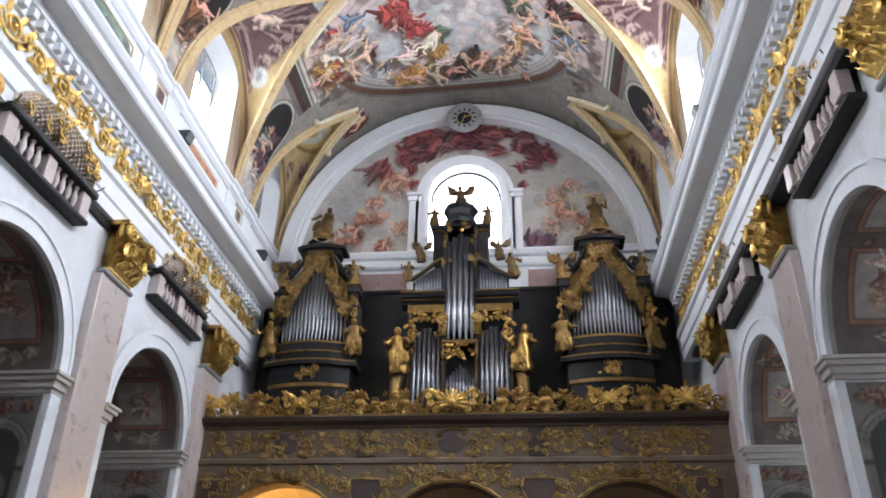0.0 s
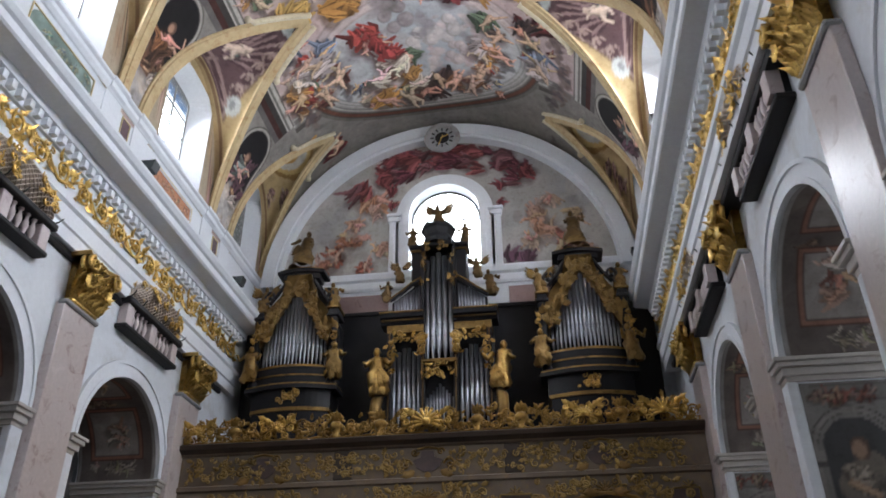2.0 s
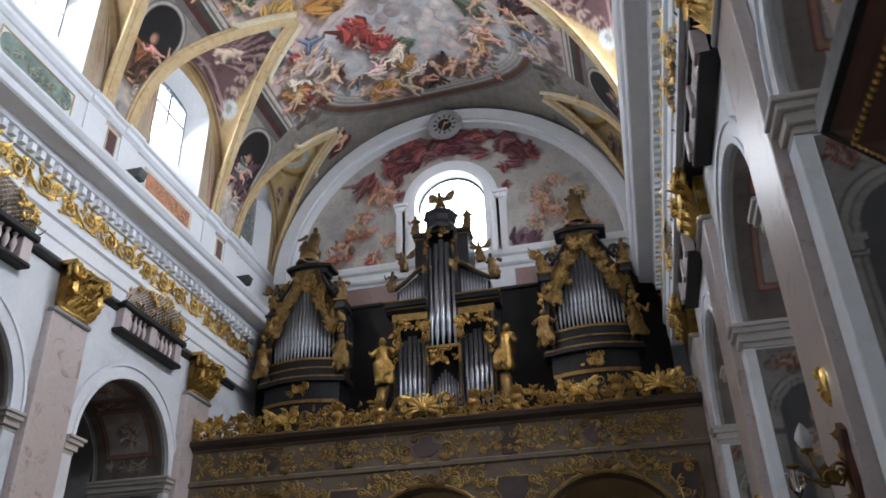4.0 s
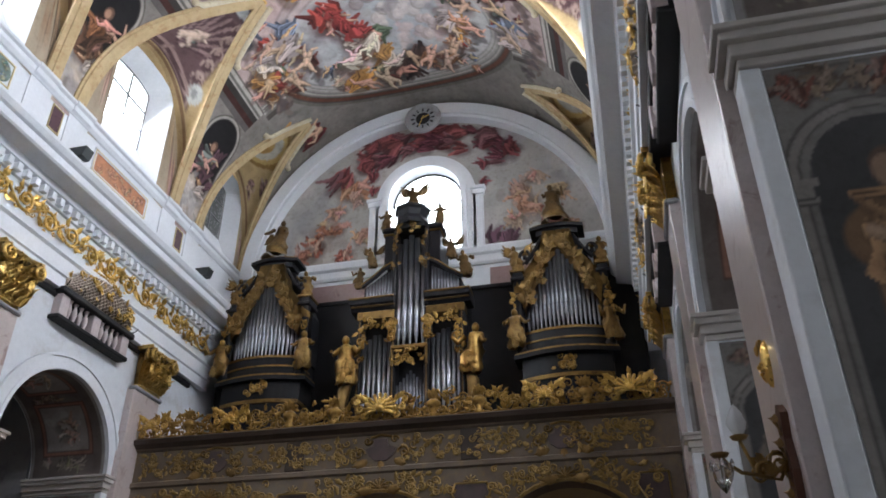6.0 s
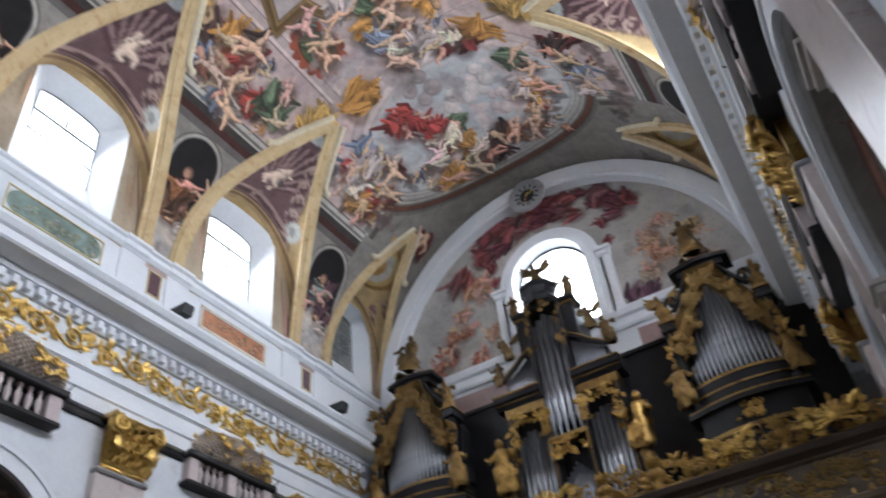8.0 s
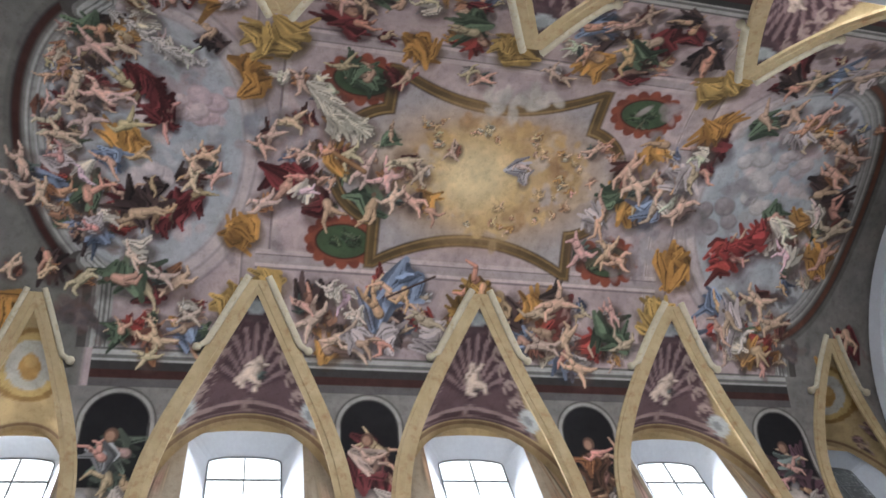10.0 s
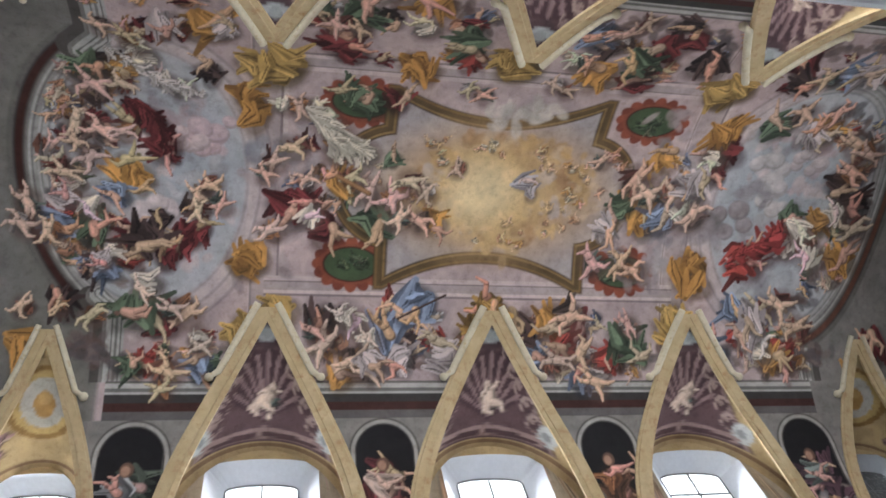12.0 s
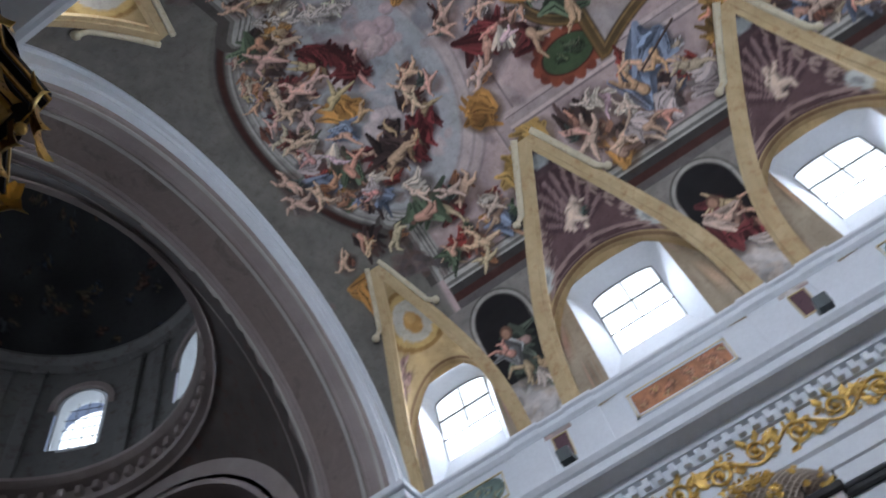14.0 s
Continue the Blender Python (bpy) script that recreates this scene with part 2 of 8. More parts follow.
# ---------------------------------------------------------------- mesh tools
class Geo:
    """Collects vertices and faces of one mesh."""

    def __init__(self):
        self.v, self.f = [], []

    def add(self, v, f, m=None):
        o = len(self.v)
        self.v += [tuple(m @ Vector(p)) for p in v] if m else [tuple(p) for p in v]
        self.f += [tuple(i + o for i in q) for q in f]
        return self

    def join(self, other, m=None):
        return self.add(other.v, other.f, m)

    def box(self, x0, y0, z0, x1, y1, z1, c=0.0):
        """A box, its edges chamfered by c."""
        if c <= 0:
            v = [(x, y, z) for x in (x0, x1) for y in (y0, y1) for z in (z0, z1)]
            return self.add(v, [(0, 1, 3, 2), (4, 6, 7, 5), (0, 4, 5, 1), (2, 3, 7, 6), (0, 2, 6, 4), (1, 5, 7, 3)])
        bm = bmesh.new()
        bmesh.ops.create_cube(bm, size=1)
        for q in bm.verts:
            q.co = Vector(((x0 + x1) / 2 + q.co.x * (x1 - x0), (y0 + y1) / 2 + q.co.y * (y1 - y0), (z0 + z1) / 2 + q.co.z * (z1 - z0)))
        bmesh.ops.bevel(bm, geom=list(bm.edges), offset=c, segments=1, affect="EDGES")
        bm.verts.index_update()
        self.add([q.co for q in bm.verts], [[q.index for q in f.verts] for f in bm.faces])
        bm.free()
        return self

    def lathe(self, prof, n=12, m=None, a0=0.0, a1=2 * math.pi):
        """Turned form: (radius, height) pairs round the z axis."""
        full = abs(a1 - a0) > 6.28
        k = n if full else n + 1
        v = [(r * math.cos(a0 + (a1 - a0) * i / n), r * math.sin(a0 + (a1 - a0) * i / n), z) for r, z in prof for i in range(k)]
        f = [(j * k + i, j * k + (i + 1) % k, (j + 1) * k + (i + 1) % k, (j + 1) * k + i) for j in range(len(prof) - 1) for i in range(n)]
        return self.add(v, f, m)

    def tube(self, pts, rad, n=6, flat=1.0, m=None):
        """A round bar along points; rad one number or one for each point."""
        pts = [Vector(p) for p in pts]
        rad = rad if isinstance(rad, (list, tuple)) else [rad] * len(pts)
        v, f, ref = [], [], Vector((0.13, 0.97, 0.21))
        for i, p in enumerate(pts):
            d = (pts[min(i + 1, len(pts) - 1)] - pts[max(i - 1, 0)]).normalized()
            a = d.cross(ref).normalized()
            b = d.cross(a)
            v += [p + rad[i] * (math.cos(2 * math.pi * k / n) * a + flat * math.sin(2 * math.pi * k / n) * b) for k in range(n)]
        for i in range(len(pts) - 1):
            f += [(i * n + k, i * n + (k + 1) % n, (i + 1) * n + (k + 1) % n, (i + 1) * n + k) for k in range(n)]
        f += [tuple(range(n)), tuple((len(pts) - 1) * n + k for k in range(n))]
        return self.add(v, f, m)

    def prism(self, outline, d0, d1, axis="y", m=None):
        """An outline in (a, b) drawn out along an axis: 'y' gives (a, d, b), 'x' (d, a, b), 'z' (a, b, d)."""
        put = {"y": lambda a, b, d: (a, d, b), "x": lambda a, b, d: (d, a, b), "z": lambda a, b, d: (a, b, d)}[axis]
        n = len(outline)
        v = [put(a, b, d0) for a, b in outline] + [put(a, b, d1) for a, b in outline]
        return self.add(v, [tuple(range(n)), tuple(range(n, 2 * n))] + [(i, (i + 1) % n, n + (i + 1) % n, n + i) for i in range(n)], m)

    def ball(self, c, r, n=8, rows=5, sq=(1, 1, 1)):
        prof = [(math.sin(math.pi * j / rows), -math.cos(math.pi * j / rows)) for j in range(rows + 1)]
        return self.lathe([(q, z) for q, z in prof], n, Matrix.LocRotScale(Vector(c), None, Vector((r * sq[0], r * sq[1], r * sq[2]))))

    def mesh(self, name, mat, smooth=False):
        me = bpy.data.meshes.new(name)
        me.from_pydata(self.v, [], self.f)
        me.materials.append(mat)
        if smooth:
            me.polygons.foreach_set("use_smooth", [True] * len(me.polygons))
        me.update()
        return me


def part(name, geo, mat, parent=None, label="", smooth=False, m=None):
    me = geo if isinstance(geo, bpy.types.Mesh) else geo.mesh(name, mat, smooth)
    ob = new(name, me)
    ob.parent = parent
    if m is not None:
        ob.matrix_basis = m
    return tagged(ob, label)


def thing(name, label, category, group="", at=(0, 0, 0), m=None):
    ob = new(name)
    ob.empty_display_size = 0.2
    ob.matrix_basis = m if m is not None else Matrix.Translation(at)
    return tagged(ob, label, category, group)


def structure(name, geo, mat, label, category, smooth=False):
    return tagged(part(name, geo, mat, None, label, smooth), label, category, kind="structure")


# ---------------------------------------------------------------- painting
rng = np.random.default_rng(7)


class Canvas:
    """Paint laid out in metres: a across, b up."""

    def __init__(self, w, h, res, color):
        self.res, self.W, self.H = res, max(3, int(round(w / res)) + 1), max(3, int(round(h / res)) + 1)
        self.a, self.b = np.linspace(0, w, self.W), np.linspace(0, h, self.H)
        self.w, self.h = w, h
        self.px = np.tile(np.array(color, float), (self.H, self.W, 1))

    def _win(self, x0, x1, y0, y1):
        i0, i1 = np.searchsorted(self.a, (x0, x1))
        j0, j1 = np.searchsorted(self.b, (y0, y1))
        return slice(j0, j1), slice(i0, i1), self.a[None, i0:i1], self.b[j0:j1, None]

    def _lay(self, win, cover, color):
        js, is_, _, _ = win
        self.px[js, is_] += cover[..., None] * (np.array(color) - self.px[js, is_])

    def fog(self, amount, size, tint=(1, 1, 1)):
        """Uneven wash."""
        n = (max(2, int(self.h / size) + 2), max(2, int(self.w / size) + 2))
        g = rng.uniform(-1, 1, n)
        x, y = np.linspace(0, n[1] - 1.001, self.W), np.linspace(0, n[0] - 1.001, self.H)
        i, j = x.astype(int), y.astype(int)
        u, v = x - i, (y - j)[:, None]
        u, v = u * u * (3 - 2 * u), v * v * (3 - 2 * v)
        f = (g[j][:, i] * (1 - u) + g[j][:, i + 1] * u) * (1 - v) + (g[j + 1][:, i] * (1 - u) + g[j + 1][:, i + 1] * u) * v
        self.px *= 1 + amount * f[..., None] * np.array(tint)
        np.clip(self.px, 0.003, 0.95, self.px)

    def ell(self, cx, cy, rx, ry, color, ang=0.0, soft=0.15, alpha=1.0, ring=0.0):
        r = max(rx, ry) * (1 + soft) + self.res
        win = self._win(cx - r, cx + r, cy - r, cy + r)
        x, y = win[2] - cx, win[3] - cy
        if x.size == 0 or y.size == 0:
            return
        c, s = math.cos(ang), math.sin(ang)
        d = np.sqrt(((x * c + y * s) / rx) ** 2 + ((y * c - x * s) / ry) ** 2)
        cover = np.clip((1 + soft / 2 - d) / max(soft, 1e-3), 0, 1)
        if ring:
            cover *= np.clip((d - (1 - ring)) / max(soft, 1e-3) + 0.5, 0, 1)
        self._lay(win, alpha * cover, color)

    def bar(self, x0, y0, x1, y1, r0, r1, color, soft=0.3, alpha=1.0):
        r = max(r0, r1) * (1 + soft) + self.res
        win = self._win(min(x0, x1) - r, max(x0, x1) + r, min(y0, y1) - r, max(y0, y1) + r)
        x, y = win[2], win[3]
        if x.size == 0 or y.size == 0:
            return
        dx, dy = x1 - x0, y1 - y0
        k = np.clip(((x - x0) * dx + (y - y0) * dy) / max(dx * dx + dy * dy, 1e-6), 0, 1)
        d = np.hypot(x - x0 - k * dx, y - y0 - k * dy) / (r0 + (r1 - r0) * k)
        self._lay(win, alpha * np.clip((1 + soft / 2 - d) / soft, 0, 1), color)

    def rect(self, x0, y0, x1, y1, color, alpha=1.0):
        win = self._win(x0, x1, y0, y1)
        self._lay(win, np.full((win[3].size, win[2].size), alpha), color)

    def mask(self, fn, color, alpha=1.0):
        """Lay a colour where fn(a, b) is between 0 and 1."""
        cover = np.clip(fn(self.a[None, :], self.b[:, None]), 0, 1) * alpha
        self.px += np.broadcast_to(cover, self.px.shape[:2])[..., None] * (np.array(color) - self.px)

    def cloud(self, cx, cy, r, color, n=9, flat=0.6):
        for _ in range(n):
            k = rng.uniform(0.75, 1.12)
            self.ell(cx + rng.normal(0, r * 0.6), cy + rng.normal(0, r * 0.6 * flat), r * rng.uniform(0.25, 0.6), r * flat * rng.uniform(0.25, 0.6),
                     [min(0.9, q * k) for q in color], rng.uniform(0, 3), 0.5, 0.65)

    def stroke(self, x0, y0, x1, y1, r0, r1, color, soft=0.3):
        """A rounded brush stroke: a dark side, the body and a light ridge."""
        r = 0.5 * (r0 + r1)
        self.bar(x0 + 0.3 * r, y0 - 0.35 * r, x1 + 0.3 * r, y1 - 0.35 * r, r0 * 1.1, r1 * 1.1, [v * 0.36 for v in color], soft)
        self.bar(x0, y0, x1, y1, r0, r1, color, soft)
        self.bar(x0 - 0.25 * r, y0 + 0.25 * r, x1 - 0.25 * r, y1 + 0.25 * r, r0 * 0.4, r1 * 0.4, [min(0.9, v * 1.3 + 0.03) for v in color], 0.7, 0.75)

    def drape(self, cx, cy, s, color, flesh=(0.66, 0.44, 0.33), lean=None):
        """A swirl of painted cloth: a dark ground, lit and dark folds fanned along one bend, thin crease lines, and a few pale strokes beside it."""
        lean = rng.uniform(0, 2 * math.pi) if lean is None else lean
        bend = rng.uniform(-1.2, 1.2)
        L = s * rng.uniform(0.4, 0.6)
        self.ell(cx + 0.07 * s, cy - 0.1 * s, s * 0.5, s * 0.32, [v * 0.22 for v in color], lean + bend / 2, 0.4, 0.5)
        pale = color[0] > 0.45
        tones = [0.62, 0.85, 1.12, 0.7, 1.22, 1.0] if pale else [0.5, 0.9, 1.4, 0.65, 1.75, 1.1]
        rng.shuffle(tones)
        for k, o in enumerate(np.linspace(-0.24, 0.24, 6)):
            o = o + rng.normal(0, 0.04)
            u, w = rng.uniform(0.25, 1.0, 2)
            a, b = lean + o * 1.6, lean + bend + o * 2.2
            x1, y1 = cx - math.sin(lean) * o * s, cy + math.cos(lean) * o * s
            x0, y0 = x1 - math.cos(a) * L * u, y1 - math.sin(a) * L * u
            x2, y2 = x1 + math.cos(b) * L * w, y1 + math.sin(b) * L * w
            col = [min(0.9, v * tones[k]) for v in color]
            self.bar(x0, y0, x1, y1, s * 0.06, s * 0.1, col, 0.25, 0.97)
            self.bar(x1, y1, x2, y2, s * 0.1, s * 0.045, col, 0.25, 0.97)
            if k % 2:
                dk = [v * 0.28 for v in color]
                self.bar(x0, y0, x1 + 0.05 * s, y1 - 0.03 * s, s * 0.012, s * 0.025, dk, 0.5, 0.85)
                self.bar(x1 + 0.05 * s, y1 - 0.03 * s, x2, y2, s * 0.025, s * 0.008, dk, 0.5, 0.85)
        if flesh is None:
            return
        # pale rounded mass and thin bent strokes
        o = rng.uniform(-0.28, 0.28, 2) * s
        a = lean + rng.normal(0, 0.8)
        col = [min(0.9, v * rng.uniform(0.82, 1.15)) for v in flesh]
        self.stroke(cx + o[0] - 0.1 * s * math.cos(a), cy + o[1] - 0.1 * s * math.sin(a), cx + o[0] + 0.1 * s * math.cos(a), cy + o[1] + 0.1 * s * math.sin(a), s * 0.11, s * 0.085, col)
        for k in range(rng.integers(2, 4)):
            a2 = a + rng.choice((0.0, math.pi)) + rng.normal(0, 0.6)
            b = a2 + rng.uniform(-1.3, 1.3)
            l = s * rng.uniform(0.16, 0.28)
            x0, y0 = cx + o[0] + 0.13 * s * math.cos(a2), cy + o[1] + 0.13 * s * math.sin(a2)
            x1, y1 = x0 + l * math.cos(a2), y0 + l * math.sin(a2)
            x2, y2 = x1 + l * math.cos(b), y1 + l * math.sin(b)
            self.stroke(x0, y0, x1, y1, s * 0.06, s * 0.045, col)
            self.stroke(x1, y1, x2, y2, s * 0.042, s * 0.022, col)
        self.ell(cx + o[0] + 0.24 * s * math.cos(a + 0.3), cy + o[1] + 0.24 * s * math.sin(a + 0.3), s * 0.062, s * 0.052, [v * 0.4 for v in col], a, 0.3)

    def at(self, a, b):
        i = np.clip(np.round(np.asarray(a) / self.w * (self.W - 1)).astype(int), 0, self.W - 1)
        j = np.clip(np.round(np.asarray(b) / self.h * (self.H - 1)).astype(int), 0, self.H - 1)
        return self.px[j, i]


def paint_mesh(name, verts, faces, colors, mat, smooth=True):
    me = bpy.data.meshes.new(name)
    me.from_pydata(verts.tolist() if hasattr(verts, "tolist") else verts, [], faces.tolist() if hasattr(faces, "tolist") else faces)
    at = me.color_attributes.new("paint", "FLOAT_COLOR", "POINT")
    at.data.foreach_set("color", np.concatenate([colors, np.ones((len(colors), 1))], 1).astype(np.float32).ravel())
    me.materials.append(mat)
    if smooth:
        me.polygons.foreach_set("use_smooth", [True] * len(me.polygons))
    me.update()
    return me


def grid_faces(nr, nc):
    i = np.arange(nr * nc).reshape(nr, nc)
    return np.stack([i[:-1, :-1], i[:-1, 1:], i[1:, 1:], i[1:, :-1]], -1).reshape(-1, 4)


def painted_panel(name, cv, put, mat):
    """A canvas laid on a flat or bent sheet by put(a, b) -> x, y, z arrays."""
    A, B = np.meshgrid(cv.a, cv.b)
    v = np.stack([np.broadcast_to(q, A.shape) for q in put(A, B)], -1).reshape(-1, 3)
    return paint_mesh(name, v, grid_faces(cv.H, cv.W), cv.px.reshape(-1, 3), mat)


RED, DRED, BLUE, OCHRE, GREEN = (0.30, 0.05, 0.04), (0.16, 0.03, 0.035), (0.16, 0.20, 0.30), (0.50, 0.28, 0.09), (0.10, 0.15, 0.10)
GREY, CREAM, FLESH, PINK, DARK = (0.34, 0.35, 0.38), (0.62, 0.56, 0.45), (0.55, 0.30, 0.19), (0.50, 0.30, 0.28), (0.05, 0.04, 0.045)
SKYB, MAUVE, BROWN = (0.46, 0.50, 0.55), (0.50, 0.42, 0.44), (0.20, 0.12, 0.08)
MIX = [RED, DRED, BLUE, OCHRE, GREEN, GREY, CREAM, FLESH, PINK, BROWN, OCHRE, FLESH]

# ---------------------------------------------------------------- plan
PX = 5.85            # pilaster face
wall_x = lambda sgn: 6.05 if sgn < 0 else 6.3      # the north arcade stands a little further out
pilaster_x = lambda sgn: wall_x(sgn) - (0.2 if sgn < 0 else 0.17)
BAYS = [14.45, 9.42, 4.3]                            # centres of the vault's window bays
PIERS = [17.05, 11.95, 6.85, 1.72]                   # between them
Y_W, Y_E = 20.6, -1.8                                # west and east ends of the vault
ZC, R = 12.9, 5.9                                    # barrel vault centre and radius
ARC_BAYS = [14.55, 9.35, 4.2, -0.95]                 # centres of the arcade's arches
ARC_PIERS = [16.95, 11.9, 6.75, 1.6]
ARCH_R, ARCH_Z = 1.68, 6.15                          # arcade
Z_PAR = 13.3                                         # top of the parapet over the cornice


def arched_wall(y0, y1, z0, z1, holes, xf, xb, n=20):
    """A wall along y, faces at x = xf and xb, with round-arched openings (centre, radius, spring, sill)."""
    g = Geo()
    edge = y0
    for yc, r, zs, sill in sorted(holes):
        for x in (xf, xb):
            g.add([(x, edge, z0), (x, yc - r, z0), (x, yc - r, z1), (x, edge, z1)], [(0, 1, 2, 3)])
        arc = [(yc - r * math.cos(math.pi * i / n), zs + r * math.sin(math.pi * i / n)) for i in range(n + 1)]
        for (ya, za), (yb, zb) in zip(arc, arc[1:]):
            for x in (xf, xb):
                g.add([(x, ya, za), (x, yb, zb), (x, yb, z1), (x, ya, z1)], [(0, 1, 2, 3)])
        ring = [(yc - r, sill)] + arc + [(yc + r, sill)]
        for (ya, za), (yb, zb) in zip(ring, ring[1:]):
            g.add([(xf, ya, za), (xf, yb, zb), (xb, yb, zb), (xb, ya, za)], [(0, 1, 2, 3)])
        if sill > z0:
            g.add([(xf, yc - r, sill), (xf, yc + r, sill), (xb, yc + r, sill), (xb, yc - r, sill)], [(0, 1, 2, 3)])
            for x in (xf, xb):
                g.add([(x, yc - r, z0), (x, yc + r, z0), (x, yc + r, sill), (x, yc - r, sill)], [(0, 1, 2, 3)])
        edge = yc + r
    for x in (xf, xb):
        g.add([(x, edge, z0), (x, y1, z0), (x, y1, z1), (x, edge, z1)], [(0, 1, 2, 3)])
    return g


def run(profile, y0, y1, sgn):
    """A moulding along the nave: (distance into the nave from x = 0, z) outline, mirrored by sgn."""
    return Geo().prism([(sgn * a, b) for a, b in profile], y0, y1, "y")


# floor
g = Geo()
g.box(-11, -16, -0.3, 11, 27, 0)
floor = structure("floor", g, M_floor, "worn pale stone church floor", "floor")

DEPTH = 1.9
for sgn, side in ((-1, "south"), (1, "north")):
    holes = [(yc, ARCH_R, ARCH_Z, 0.0) for yc in ARC_BAYS]
    structure("wall_" + side, arched_wall(-4.0, 24.0, 0.0, 13.0, holes, sgn * wall_x(sgn), sgn * (wall_x(sgn) + DEPTH)), M_white,
              "white limewashed nave wall with round arches", "wall")
    # chapels behind the arches, closed at the back and above, greyed to look dim
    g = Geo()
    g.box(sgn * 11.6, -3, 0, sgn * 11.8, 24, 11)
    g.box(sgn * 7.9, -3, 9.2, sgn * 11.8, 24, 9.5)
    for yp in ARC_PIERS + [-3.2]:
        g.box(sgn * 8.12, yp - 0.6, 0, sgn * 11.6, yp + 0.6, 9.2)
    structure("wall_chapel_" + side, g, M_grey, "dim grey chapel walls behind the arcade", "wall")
    # entablature: architrave, frieze, cornice, parapet
    prof = [(6.5, 9.25), (5.88, 9.25), (5.88, 9.5), (5.84, 9.53), (5.84, 9.85), (5.78, 9.9), (5.78, 10.02), (5.92, 10.06), (5.92, 10.72),
            (5.86, 10.74), (5.86, 10.95), (5.74, 10.98), (5.70, 11.1), (5.36, 11.16), (5.32, 11.2), (5.32, 11.36), (5.26, 11.4), (5.20, 11.5), (5.20, 11.56),
            (5.55, 11.62), (5.55, 11.7), (5.60, 11.74), (5.86, 11.78), (6.5, 11.78)]
    structure("trim_entablature_" + side, run(prof, -2.4, 19.6, sgn), M_stucco, "white moulded entablature with a deep cornice", "cornice")
    prof = [(6.3, 11.7), (5.92, 11.7), (5.92, 13.0), (5.88, 13.02), (5.82, 13.1), (5.82, 13.2), (5.76, 13.24), (5.76, 13.3), (6.3, 13.36)]
    structure("trim_parapet_" + side, run(prof, -2.2, 20.5, sgn), M_stucco, "white attic parapet with a moulded top", "parapet")

# ---------------------------------------------------------------- vault
S_TOT = math.pi * R
LUN = [(yc, 2.12, 6.3) for yc in BAYS] + [(-0.17, 1.36, 5.75), (19.1, 1.36, 5.7)]   # centre, half width, reach along the arc


def groin(s, half, reach):
    a = np.maximum(1.5 * np.clip(1 - s / reach, 0, 1), 1e-4) ** 0.98
    return half * (a ** -6.0 + 1) ** (-1 / 6)


def crest(x, reach, top=16.55):
    th = reach / R
    xa, za = R * math.cos(th), ZC + R * math.sin(th)
    return top + (za - top) * np.clip((R - np.abs(x)) / (R - xa), 0, 1)


cv = Canvas(Y_W - Y_E, S_TOT, 0.026, MAUVE)
cv.fog(0.16, 1.6, (1, 0.95, 0.92))
MID, LEN = 9.05, Y_W - Y_E
cA = lambda y: y - Y_E
GILT, BRONZE = (0.50, 0.35, 0.11), (0.44, 0.24, 0.055)
CLOUDS = [(0.56, 0.51, 0.53), (0.40, 0.42, 0.47), (0.52, 0.43, 0.46), (0.46, 0.48, 0.52)]
# grey-green ends beside the great arches
for e in (0, 1):
    cv.mask(lambda a, b: np.clip(((2.75 if e == 0 else 3.2) - (a if e == 0 else LEN - a)) / 0.1, 0, 1) + 0 * b, (0.23, 0.235, 0.225) if e == 0 else (0.27, 0.275, 0.27))
# painted ribs across the vault between the scenes and the middle
for yq in (4.2, 13.95):
    for d0, d1, col, al in ((-0.36, -0.26, (0.62, 0.54, 0.55), 0.8), (-0.26, 0.26, (0.47, 0.41, 0.43), 0.9), (0.26, 0.31, (0.28, 0.24, 0.26), 0.9), (0.31, 0.40, (0.60, 0.53, 0.54), 0.8), (-0.31, -0.28, (0.30, 0.26, 0.28), 0.8)):
        cv.rect(cA(yq + d0), 4.9, cA(yq + d1), S_TOT - 4.9, col, al)
